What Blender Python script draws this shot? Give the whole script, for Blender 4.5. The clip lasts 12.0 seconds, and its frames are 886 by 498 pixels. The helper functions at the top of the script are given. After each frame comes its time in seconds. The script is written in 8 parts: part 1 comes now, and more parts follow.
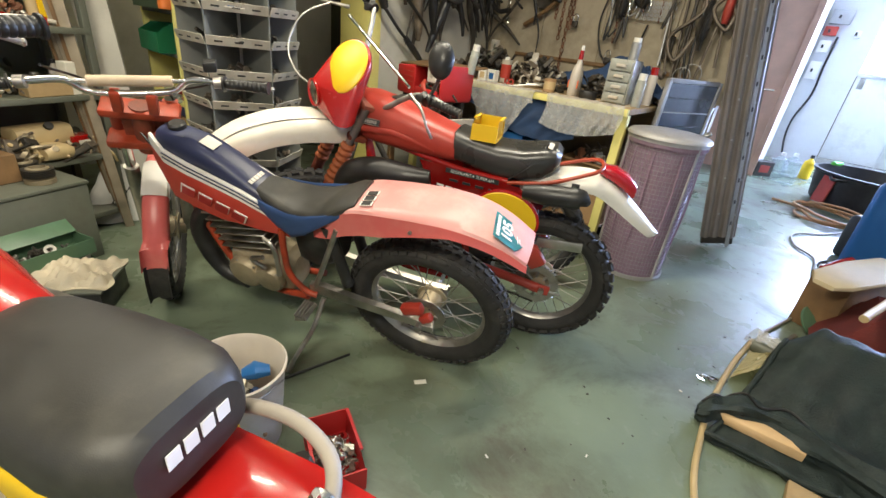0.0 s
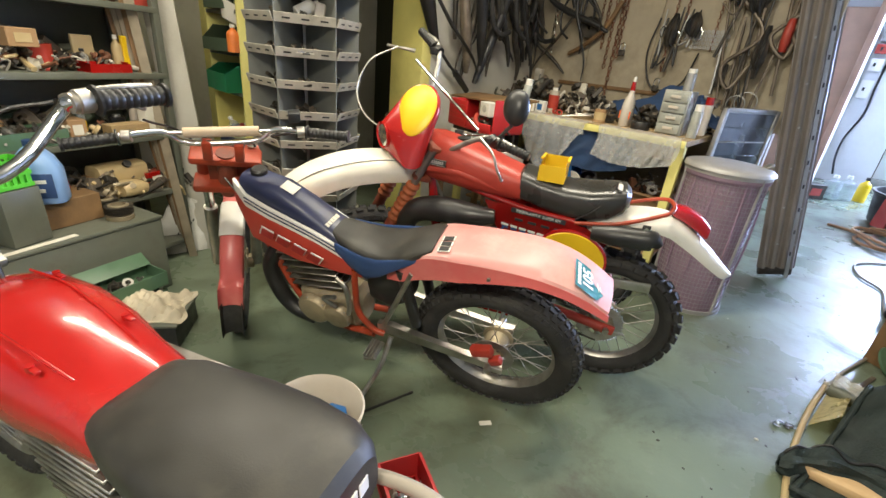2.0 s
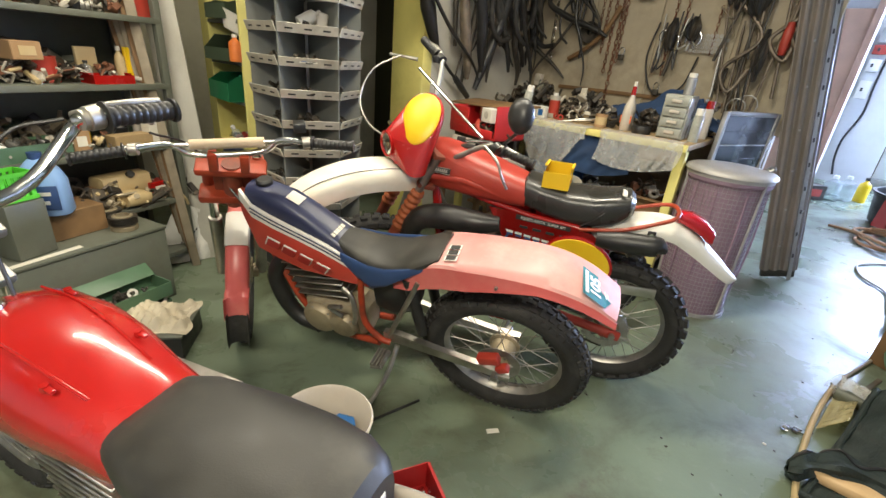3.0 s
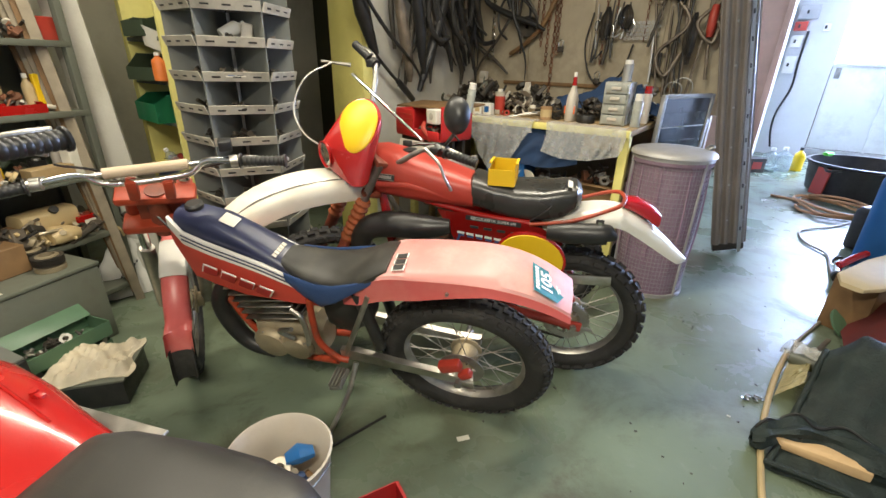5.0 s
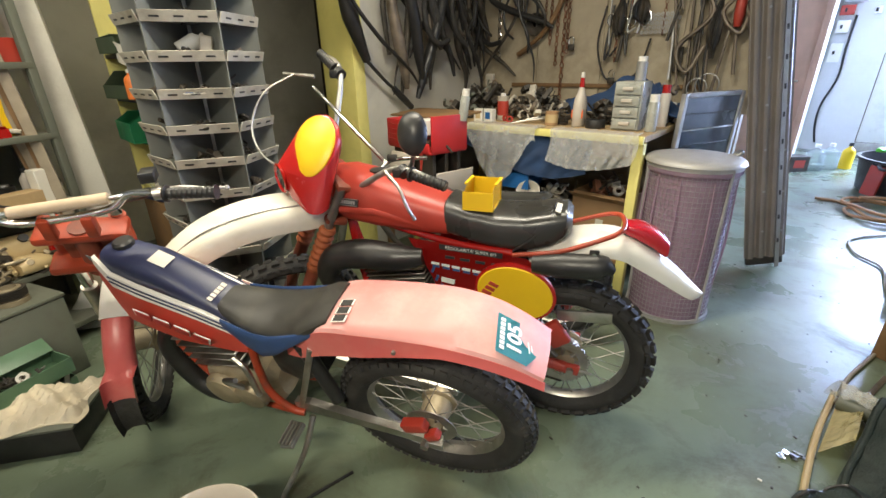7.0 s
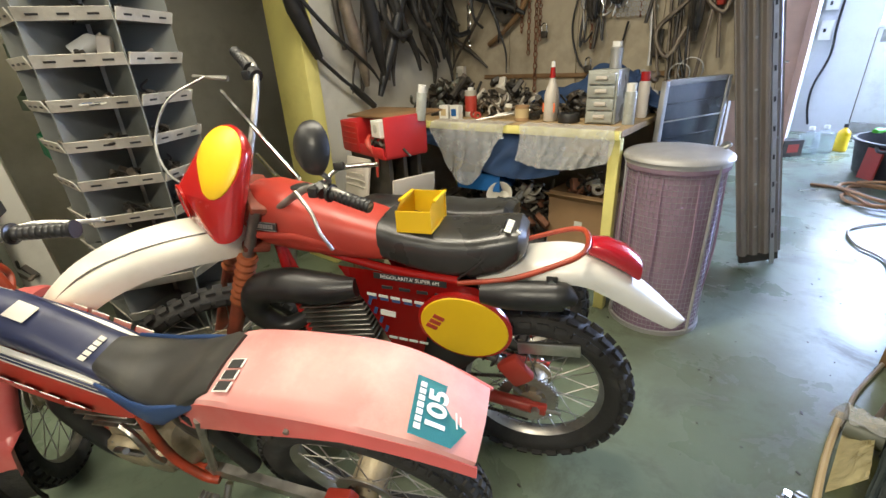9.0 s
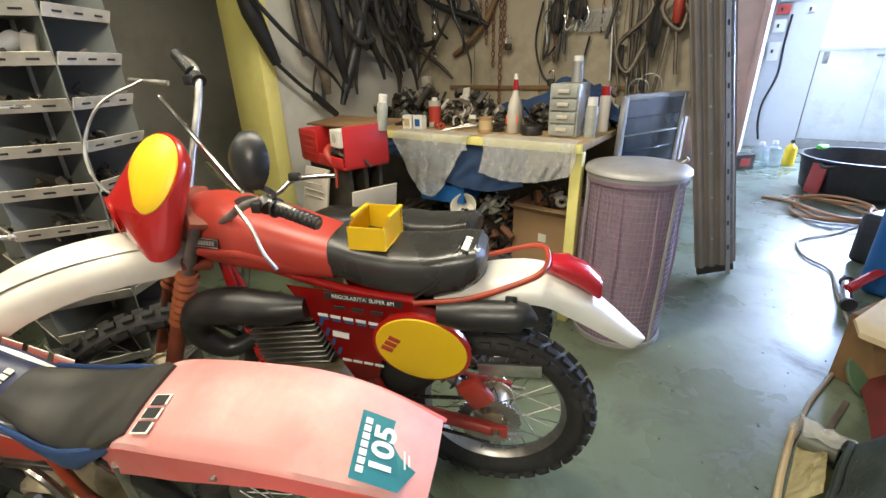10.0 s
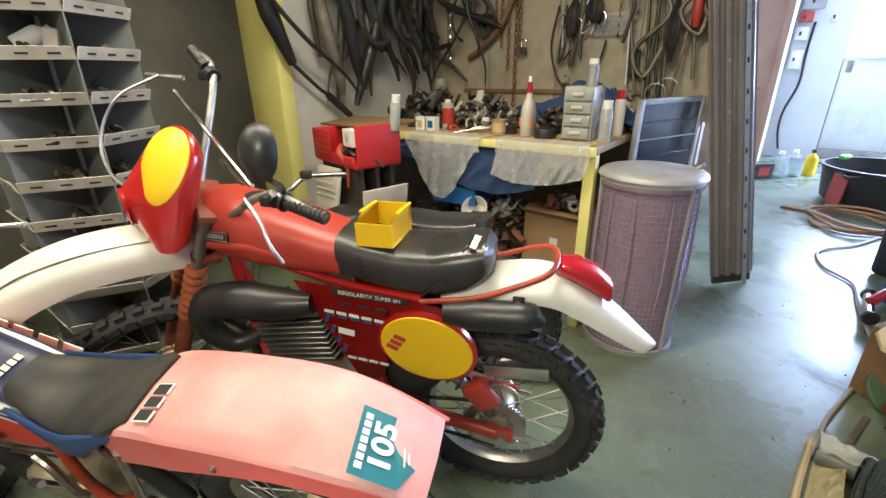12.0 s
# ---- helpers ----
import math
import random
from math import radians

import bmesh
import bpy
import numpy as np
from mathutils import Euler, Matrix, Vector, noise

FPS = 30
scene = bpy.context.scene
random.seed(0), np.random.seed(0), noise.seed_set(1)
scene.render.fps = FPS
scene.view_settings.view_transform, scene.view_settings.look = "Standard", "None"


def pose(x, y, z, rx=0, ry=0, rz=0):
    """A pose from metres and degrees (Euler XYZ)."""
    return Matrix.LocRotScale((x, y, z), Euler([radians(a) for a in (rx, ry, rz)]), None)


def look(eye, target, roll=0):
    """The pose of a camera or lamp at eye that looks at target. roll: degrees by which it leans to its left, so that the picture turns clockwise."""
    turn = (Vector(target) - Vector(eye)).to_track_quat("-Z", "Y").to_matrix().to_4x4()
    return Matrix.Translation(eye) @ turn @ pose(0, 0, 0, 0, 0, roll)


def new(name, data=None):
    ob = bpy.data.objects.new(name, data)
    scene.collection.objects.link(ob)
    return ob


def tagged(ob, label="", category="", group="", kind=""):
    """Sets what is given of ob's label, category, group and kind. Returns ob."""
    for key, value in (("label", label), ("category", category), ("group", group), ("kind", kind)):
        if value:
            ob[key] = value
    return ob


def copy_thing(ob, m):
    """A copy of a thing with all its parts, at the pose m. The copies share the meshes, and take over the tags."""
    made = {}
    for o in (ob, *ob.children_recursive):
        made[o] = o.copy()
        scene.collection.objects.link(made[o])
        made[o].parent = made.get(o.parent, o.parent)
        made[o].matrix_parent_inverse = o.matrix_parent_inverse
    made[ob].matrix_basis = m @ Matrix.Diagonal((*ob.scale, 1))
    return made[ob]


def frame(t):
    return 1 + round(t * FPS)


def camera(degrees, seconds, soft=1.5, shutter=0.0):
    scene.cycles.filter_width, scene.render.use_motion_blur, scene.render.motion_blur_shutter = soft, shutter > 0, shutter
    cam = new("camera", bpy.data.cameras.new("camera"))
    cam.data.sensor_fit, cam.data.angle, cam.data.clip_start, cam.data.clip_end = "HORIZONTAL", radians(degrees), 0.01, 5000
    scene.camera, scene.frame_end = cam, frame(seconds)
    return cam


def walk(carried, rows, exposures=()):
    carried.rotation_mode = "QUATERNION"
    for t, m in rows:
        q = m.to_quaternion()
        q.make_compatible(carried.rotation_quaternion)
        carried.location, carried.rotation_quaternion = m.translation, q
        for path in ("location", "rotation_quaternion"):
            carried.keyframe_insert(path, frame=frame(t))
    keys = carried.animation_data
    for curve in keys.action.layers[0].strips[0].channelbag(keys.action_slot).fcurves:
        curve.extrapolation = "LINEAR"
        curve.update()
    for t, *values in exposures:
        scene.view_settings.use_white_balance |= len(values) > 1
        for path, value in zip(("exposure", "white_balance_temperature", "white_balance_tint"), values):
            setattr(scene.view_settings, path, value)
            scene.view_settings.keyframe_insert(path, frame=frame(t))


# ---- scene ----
cam = camera(90.9, 12.0)
PATH = [
    (0, (0.29, 0.185, 1.27), (0.166, 1.979, 0.396), 7.3),
    (0.5, (0.251, 0.161, 1.298), (-0.058, 1.968, 0.499), 8.4),
    (1, (0.2, 0.173, 1.325), (-0.138, 1.977, 0.531), 6.0),
    (1.5, (0.156, 0.191, 1.331), (-0.106, 1.998, 0.514), 5.8),
    (2, (0.116, 0.19, 1.339), (-0.136, 1.998, 0.522), 6.0),
    (2.5, (0.098, 0.191, 1.35), (-0.149, 2.004, 0.544), 5.8),
    (4.5, (0.087, 0.207, 1.357), (-0.193, 2.021, 0.562), 3.1),
    (5, (0.157, 0.251, 1.353), (0.041, 2.086, 0.568), 1.4),
    (5.5, (0.312, 0.321, 1.367), (0.243, 2.164, 0.594), -2.6),
    (6, (0.399, 0.381, 1.38), (0.215, 2.216, 0.606), -4.0),
    (6.5, (0.371, 0.443, 1.375), (0.149, 2.273, 0.599), -2.4),
    (6.7, (0.345, 0.48, 1.373), (0.095, 2.306, 0.598), -0.9),
    (8.3, (0.39, 0.684, 1.362), (0.115, 2.493, 0.553), -2.1),
    (8.5, (0.427, 0.726, 1.375), (0.142, 2.537, 0.574), -2.8),
    (9, (0.501, 0.802, 1.364), (0.262, 2.618, 0.561), -3.1),
    (9.5, (0.53, 0.856, 1.367), (0.433, 2.697, 0.594), -1.1),
    (10, (0.534, 0.87, 1.363), (0.432, 2.711, 0.59), -1.5),
    (10.5, (0.558, 0.87, 1.365), (0.478, 2.719, 0.608), -1.4),
    (11, (0.582, 0.866, 1.367), (0.517, 2.718, 0.616), -1.2),
    (11.5, (0.561, 0.852, 1.37), (0.422, 2.709, 0.642), -1.2),
    (12, (0.544, 0.875, 1.342), (0.388, 2.722, 0.59), -0.8),
]
walk(cam, [(t, look(eye, target, roll)) for t, eye, target, roll in PATH])

# ---- world and light ----
world = bpy.data.worlds.new("sky")
scene.world = world
world.use_nodes = True
wn = world.node_tree.nodes
sky = wn.new("ShaderNodeTexSky")
sky.sky_type = "NISHITA"
sky.sun_disc = False
sky.sun_elevation = radians(32)
sky.sun_rotation = radians(150)
world.node_tree.links.new(sky.outputs[0], wn["Background"].inputs[0])
wn["Background"].inputs[1].default_value = 0.12

ROOM = pose(0, 0, 0, 0, 0, -32)


def R(u, v, z=0.0):
    """A place given along the bench wall (u), into the room (v) and up."""
    return ROOM @ Vector((u, v, z))


def area(name, m, sx, sy, watts, colour):
    d = bpy.data.lights.new(name, "AREA")
    d.shape, d.size, d.size_y, d.energy, d.color = "RECTANGLE", sx, sy, watts, colour
    ob = new(name, d)
    ob.matrix_world = m
    return ob


WINDOW_W = 1080
area("window_light", ROOM @ pose(2.75, 9.9, 2.05, 90, 0, 0) @ pose(0, 0, 0, 0, 180, 0), 3.0, 1.1, WINDOW_W, (0.44, 0.58, 1.0))
TUBES = [(-1.9, 0.9, 38), (-0.9, 2.0, 46), (0.29, -0.65, 104)]
for tu, tv, tw in TUBES:
    area("tube_light", ROOM @ pose(tu, tv, 2.66, 0, 0, 60), 1.2, 0.10, tw, (1.0, 0.915, 0.73))

# ---- materials ----
def base_nodes(name):
    m = bpy.data.materials.new(name)
    m.use_nodes = True
    nt = m.node_tree
    return m, nt, nt.nodes["Principled BSDF"]


def mat(name, col, rough=0.5, metal=0.0, vary=0.15, scale=8.0, bump=0.05, fine=120.0, dirt=None, dirt_amount=0.0, dirt_scale=3.0, coat=0.0, island=0.0, rough_vary=0.12, spec=0.5):
    """Procedural surface: large tone variation, optional dirt patches, fine bump and varied gloss."""
    m, nt, b = base_nodes(name)
    N, L = nt.nodes, nt.links
    tc = N.new("ShaderNodeTexCoord")
    n1 = N.new("ShaderNodeTexNoise")
    n1.inputs["Scale"].default_value = scale
    n1.inputs["Detail"].default_value = 6
    L.new(tc.outputs["Object"], n1.inputs["Vector"])
    ramp = N.new("ShaderNodeMapRange")
    ramp.inputs[1].default_value, ramp.inputs[2].default_value = 0.3, 0.7
    ramp.inputs[3].default_value, ramp.inputs[4].default_value = 1 - vary, 1 + vary
    L.new(n1.outputs[0], ramp.inputs[0])
    mul = N.new("ShaderNodeMix")
    mul.data_type, mul.blend_type = "RGBA", "MULTIPLY"
    mul.inputs[0].default_value = 1.0
    mul.inputs[6].default_value = (*col, 1)
    L.new(ramp.outputs[0], mul.inputs[7])
    out = mul.outputs[2]
    if island:
        gi = N.new("ShaderNodeNewGeometry")
        mr = N.new("ShaderNodeMapRange")
        mr.inputs[3].default_value, mr.inputs[4].default_value = 1 - island, 1 + island
        L.new(gi.outputs["Random Per Island"], mr.inputs[0])
        m2 = N.new("ShaderNodeMix")
        m2.data_type, m2.blend_type = "RGBA", "MULTIPLY"
        m2.inputs[0].default_value = 1.0
        L.new(out, m2.inputs[6])
        L.new(mr.outputs[0], m2.inputs[7])
        out = m2.outputs[2]
    if dirt:
        n2 = N.new("ShaderNodeTexNoise")
        n2.inputs["Scale"].default_value = dirt_scale
        n2.inputs["Detail"].default_value = 8
        n2.inputs["Roughness"].default_value = 0.65
        L.new(tc.outputs["Object"], n2.inputs["Vector"])
        r2 = N.new("ShaderNodeMapRange")
        r2.inputs[1].default_value, r2.inputs[2].default_value = 0.48, 0.72
        r2.inputs[3].default_value, r2.inputs[4].default_value = 0, dirt_amount
        L.new(n2.outputs[0], r2.inputs[0])
        m3 = N.new("ShaderNodeMix")
        m3.data_type = "RGBA"
        L.new(r2.outputs[0], m3.inputs[0])
        L.new(out, m3.inputs[6])
        m3.inputs[7].default_value = (*dirt, 1)
        out = m3.outputs[2]
    L.new(out, b.inputs["Base Color"])
    n3 = N.new("ShaderNodeTexNoise")
    n3.inputs["Scale"].default_value = fine
    n3.inputs["Detail"].default_value = 4
    L.new(tc.outputs["Object"], n3.inputs["Vector"])
    rr = N.new("ShaderNodeMapRange")
    rr.inputs[1].default_value, rr.inputs[2].default_value = 0.3, 0.7
    rr.inputs[3].default_value, rr.inputs[4].default_value = max(0.02, rough - rough_vary), min(1, rough + rough_vary)
    L.new(n1.outputs[0], rr.inputs[0])
    L.new(rr.outputs[0], b.inputs["Roughness"])
    b.inputs["Metallic"].default_value = metal
    b.inputs["Coat Weight"].default_value = coat
    b.inputs["Specular IOR Level"].default_value = spec
    if bump:
        bp = N.new("ShaderNodeBump")
        bp.inputs["Strength"].default_value = bump
        bp.inputs["Distance"].default_value = 0.01
        L.new(n3.outputs[0], bp.inputs["Height"])
        L.new(bp.outputs[0], b.inputs["Normal"])
    return m


def clear(name, col, rough=0.1, alpha_mix=0.7, wrinkle=0.0):
    """Thin clear plastic or glass: a mix of see-through and glossy."""
    m, nt, b = base_nodes(name)
    N, L = nt.nodes, nt.links
    tr = N.new("ShaderNodeBsdfTransparent")
    tr.inputs[0].default_value = (*col, 1)
    mx = N.new("ShaderNodeMixShader")
    nz = N.new("ShaderNodeTexNoise")
    nz.inputs["Scale"].default_value = 25
    mr = N.new("ShaderNodeMapRange")
    mr.inputs[3].default_value, mr.inputs[4].default_value = alpha_mix + 0.1, alpha_mix - 0.1
    L.new(nz.outputs[0], mr.inputs[0])
    L.new(mr.outputs[0], mx.inputs[0])
    b.inputs["Base Color"].default_value = (*col, 1)
    b.inputs["Roughness"].default_value = rough
    if wrinkle:
        tc = N.new("ShaderNodeTexCoord")
        wn_ = N.new("ShaderNodeTexNoise")
        wn_.inputs["Scale"].default_value = 7
        wn_.inputs["Detail"].default_value = 5
        wn_.inputs["Distortion"].default_value = 1.5
        L.new(tc.outputs["Object"], wn_.inputs["Vector"])
        L.new(tc.outputs["Object"], nz.inputs["Vector"])
        bp = N.new("ShaderNodeBump")
        bp.inputs["Strength"].default_value = wrinkle
        bp.inputs["Distance"].default_value = 0.04
        L.new(wn_.outputs[0], bp.inputs["Height"])
        L.new(bp.outputs[0], b.inputs["Normal"])
    L.new(b.outputs[0], mx.inputs[1])
    L.new(tr.outputs[0], mx.inputs[2])
    L.new(mx.outputs[0], N["Material Output"].inputs[0])
    return m


def glow(name, col, strength):
    m, nt, b = base_nodes(name)
    b.inputs["Base Color"].default_value = (*col, 1)
    b.inputs["Emission Color"].default_value = (*col, 1)
    b.inputs["Emission Strength"].default_value = strength
    return m


M_floor = mat("painted_floor", (0.155, 0.195, 0.135), 0.30, 0, 0.2, 1.6, 0.05, 60, (0.075, 0.068, 0.035), 0.85, 0.9, rough_vary=0.12)


def scuffed(m, col, scale, lo, hi, amount):
    """Lay finer stains of another colour, with a duller gloss, over a surface."""
    nt = m.node_tree
    N, L = nt.nodes, nt.links
    b = N["Principled BSDF"]
    tc = N.new("ShaderNodeTexCoord")
    nz = N.new("ShaderNodeTexNoise")
    nz.inputs["Scale"].default_value, nz.inputs["Detail"].default_value = scale, 10
    nz.inputs["Roughness"].default_value, nz.inputs["Distortion"].default_value = 0.7, 0.6
    L.new(tc.outputs["Object"], nz.inputs["Vector"])
    mr = N.new("ShaderNodeMapRange")
    mr.inputs[1].default_value, mr.inputs[2].default_value, mr.inputs[4].default_value = lo, hi, amount
    L.new(nz.outputs[0], mr.inputs[0])
    mx = N.new("ShaderNodeMix")
    mx.data_type = "RGBA"
    L.new(mr.outputs[0], mx.inputs[0])
    L.new(b.inputs["Base Color"].links[0].from_socket, mx.inputs[6])
    mx.inputs[7].default_value = (*col, 1)
    L.new(mx.outputs[2], b.inputs["Base Color"])
    ad = N.new("ShaderNodeMath")
    ad.operation = "MULTIPLY_ADD"
    ad.inputs[1].default_value = 0.25
    L.new(mr.outputs[0], ad.inputs[0])
    L.new(b.inputs["Roughness"].links[0].from_socket, ad.inputs[2])
    L.new(ad.outputs[0], b.inputs["Roughness"])


scuffed(M_floor, (0.060, 0.050, 0.026), 2.6, 0.50, 0.66, 0.65)
scuffed(M_floor, (0.24, 0.27, 0.22), 13.0, 0.60, 0.72, 0.45)
M_white_wall = mat("dusty_white_wall", (0.56, 0.54, 0.47), 0.8, 0, 0.12, 2, 0.1, 90, (0.30, 0.28, 0.225), 0.6, 1.8)
M_cream = mat("cream_panel", (0.43, 0.37, 0.265), 0.7, 0, 0.2, 2.5, 0.08, 70, (0.16, 0.13, 0.085), 0.75, 1.5)
M_yellow_wall = mat("yellow_paint", (0.80, 0.72, 0.24), 0.6, 0, 0.12, 3, 0.08, 60, (0.35, 0.3, 0.1), 0.4, 3)
# near-black olive: the niche's lack of light is put into this colour
M_niche_shade = mat("shaded_niche_wall", (0.034, 0.034, 0.018), 0.85, 0, 0.2, 2, 0.1, 40)
M_far_wall = mat("far_white_wall", (0.62, 0.62, 0.62), 0.75, 0, 0.08, 2, 0.06, 60, (0.4, 0.38, 0.36), 0.4, 2)
M_gate = mat("white_gate_paint", (0.72, 0.72, 0.70), 0.55, 0, 0.08, 2, 0.04, 50, (0.4, 0.37, 0.33), 0.5, 3)
M_ceiling = mat("ceiling_plaster", (0.6, 0.58, 0.52), 0.9)
M_salmon = mat("salmon_wood_door", (0.62, 0.38, 0.27), 0.5, 0, 0.12, 4, 0.05, 60)
M_rubber = mat("tyre_rubber", (0.022, 0.021, 0.02), 0.75, 0, 0.3, 12, 0.2, 150, (0.09, 0.085, 0.075), 0.5, 9)
M_black = mat("black_plastic", (0.018, 0.018, 0.018), 0.4, 0, 0.2, 20, 0.05, 200, (0.06, 0.055, 0.05), 0.4, 8)
M_vinyl = mat("black_vinyl", (0.028, 0.027, 0.024), 0.48, 0, 0.2, 10, 0.05, 420, (0.085, 0.08, 0.062), 0.6, 4)
M_vinyl_gloss = mat("shiny_black_vinyl", (0.03, 0.03, 0.028), 0.3, 0, 0.2, 10, 0.06, 300, (0.06, 0.055, 0.05), 0.3, 6)
M_pink = mat("faded_red_plastic", (0.60, 0.26, 0.24), 0.45, 0, 0.10, 5, 0.03, 200, (0.70, 0.43, 0.40), 0.85, 2.6)
scuffed(M_pink, (0.50, 0.22, 0.20), 22.0, 0.60, 0.75, 0.35)
M_pink_side = mat("half_faded_red_plastic", (0.60, 0.12, 0.11), 0.4, 0, 0.12, 5, 0.03, 200, (0.66, 0.26, 0.22), 0.6, 3.5)
M_red = mat("red_paint", (0.36, 0.010, 0.008), 0.2, 0, 0.1, 6, 0.02, 200, (0.3, 0.03, 0.025), 0.4, 5, coat=0.5)
M_red_dull = mat("dull_red_plastic", (0.42, 0.045, 0.028), 0.42, 0, 0.12, 6, 0.03, 200, (0.3, 0.06, 0.04), 0.5, 4)
M_orange = mat("orange_red_frame", (0.34, 0.045, 0.016), 0.45, 0, 0.2, 15, 0.06, 150, (0.12, 0.05, 0.03), 0.6, 14)
M_rust = mat("rusty_red_fork", (0.22, 0.05, 0.025), 0.6, 0, 0.3, 18, 0.1, 150, (0.1, 0.045, 0.03), 0.7, 10)
M_gaiter = mat("orange_gaiter", (0.36, 0.10, 0.035), 0.6, 0, 0.2, 20, 0.08, 150)
M_navy = mat("navy_plastic", (0.022, 0.028, 0.075), 0.4, 0, 0.15, 6, 0.03, 200, (0.09, 0.10, 0.14), 0.5, 5)
M_blue_side = mat("blue_plastic", (0.035, 0.075, 0.20), 0.45, 0, 0.15, 6, 0.03, 200)
M_white = mat("white_plastic", (0.74, 0.72, 0.66), 0.35, 0, 0.06, 5, 0.02, 200, (0.6, 0.56, 0.46), 0.4, 4)
M_cream_fender = mat("cream_white_plastic", (0.80, 0.76, 0.65), 0.38, 0, 0.06, 5, 0.02, 200, (0.55, 0.48, 0.34), 0.4, 4)
M_alu = mat("dull_aluminium", (0.50, 0.48, 0.44), 0.42, 1.0, 0.2, 15, 0.06, 160, (0.2, 0.17, 0.13), 0.6, 8)
M_cast = mat("cast_engine_metal", (0.36, 0.30, 0.20), 0.5, 0.45, 0.25, 12, 0.15, 130, (0.12, 0.095, 0.06), 0.6, 7)
M_chrome = mat("chrome", (0.72, 0.72, 0.70), 0.16, 1.0, 0.15, 18, 0.03, 160, (0.3, 0.27, 0.22), 0.4, 12)
M_steel = mat("worn_steel", (0.36, 0.35, 0.32), 0.45, 0.9, 0.25, 12, 0.08, 160, (0.14, 0.1, 0.07), 0.5, 9)
M_yellow = mat("yellow_plastic", (0.78, 0.50, 0.012), 0.38, 0, 0.06, 6, 0.02, 200)
M_tail = mat("red_lens", (0.42, 0.008, 0.018), 0.15, 0, 0.1, 10, 0.02, 200, coat=0.6)
M_grey_rack = mat("grey_sheet_metal", (0.155, 0.162, 0.145), 0.5, 0, 0.12, 5, 0.04, 90, (0.09, 0.085, 0.07), 0.5, 5)
M_rack_lip = mat("pale_label_strip", (0.50, 0.47, 0.39), 0.6, 0, 0.12, 8, 0.05, 90, (0.22, 0.20, 0.15), 0.8, 6)
M_wood = mat("bare_wood", (0.40, 0.28, 0.14), 0.65, 0, 0.2, 9, 0.1, 80, (0.2, 0.13, 0.06), 0.5, 5)
M_brown_wood = mat("old_brown_wood", (0.20, 0.115, 0.05), 0.7, 0, 0.25, 9, 0.1, 80)
M_card = mat("cardboard", (0.36, 0.22, 0.11), 0.8, 0, 0.1, 7, 0.05, 70)
M_grey_paint = mat("grey_green_metal_paint", (0.13, 0.14, 0.11), 0.5, 0, 0.15, 6, 0.05, 90, (0.07, 0.06, 0.045), 0.5, 6)
M_green_paint = mat("green_metal_paint", (0.09, 0.17, 0.10), 0.45, 0, 0.15, 6, 0.05, 90, (0.06, 0.07, 0.05), 0.5, 6)
M_green = mat("green_plastic", (0.02, 0.20, 0.085), 0.42, 0, 0.12, 6, 0.03)
M_lime = mat("lime_plastic", (0.10, 0.55, 0.04), 0.45, 0, 0.1, 6, 0.03)
M_olive = mat("olive_plastic", (0.06, 0.085, 0.05), 0.5, 0, 0.12, 6, 0.03)
M_blue = mat("blue_plastic_box", (0.012, 0.10, 0.30), 0.4, 0, 0.12, 6, 0.03)
M_blue_cloth = mat("blue_cloth", (0.022, 0.05, 0.12), 0.85, 0, 0.2, 10, 0.25, 160)
M_jug = mat("pale_blue_plastic", (0.25, 0.42, 0.72), 0.4, 0, 0.08, 6, 0.03)
M_bucket = mat("dirty_white_plastic", (0.55, 0.50, 0.43), 0.5, 0, 0.1, 6, 0.03, 90, (0.35, 0.28, 0.2), 0.5, 6)
M_red_bin = mat("red_bin_plastic", (0.48, 0.022, 0.022), 0.4, 0, 0.12, 6, 0.03)
M_rag = mat("cream_rag", (0.60, 0.53, 0.40), 0.9, 0, 0.15, 9, 0.3, 60, (0.35, 0.28, 0.18), 0.5, 6)
M_bag_white = mat("white_plastic_bag", (0.72, 0.71, 0.66), 0.4, 0, 0.08, 8, 0.15, 40)
M_zinc = mat("galvanised_steel", (0.42, 0.42, 0.41), 0.48, 0.6, 0.15, 7, 0.06, 100, (0.22, 0.19, 0.16), 0.5, 4)
M_lid = mat("grey_bin_lid", (0.42, 0.41, 0.40), 0.5, 0.3, 0.12, 7, 0.05, 100, (0.25, 0.22, 0.19), 0.5, 5)
M_tarp = mat("dark_green_netting", (0.014, 0.024, 0.022), 0.7, 0, 0.3, 14, 0.5, 160, (0.045, 0.06, 0.055), 0.6, 10)
M_purple = clear("purple_bin_bag", (0.50, 0.35, 0.45), 0.2, 0.40, 0.3)
M_sheet = clear("clear_plastic_sheet", (0.92, 0.92, 0.90), 0.25, 0.76, 0.22)
M_clear = clear("clear_bottle_plastic", (0.84, 0.88, 0.90), 0.1, 0.82)
M_dark_glass = mat("dark_glossy_panel", (0.028, 0.035, 0.042), 0.18, 0, 0.2, 3, 0.02, 60, (0.08, 0.085, 0.09), 0.5, 3)
M_paper = mat("pale_paper", (0.70, 0.67, 0.58), 0.8, 0, 0.06, 8, 0.03)
M_dark_stuff = mat("oily_dark_metal", (0.05, 0.045, 0.038), 0.5, 0.4, 0.4, 14, 0.15, 120, (0.12, 0.09, 0.06), 0.6, 8, island=0.5)
M_daylight = glow("daylight_pane", (0.82, 0.89, 1.0), 9.0)
M_tube = glow("lit_tube", (1.0, 0.93, 0.74), 9.0)
M_teal = mat("teal_sticker", (0.05, 0.33, 0.38), 0.4, 0, 0.06, 8, 0.02)
M_ink = mat("black_print", (0.02, 0.02, 0.02), 0.5, 0, 0.05, 8, 0.0)
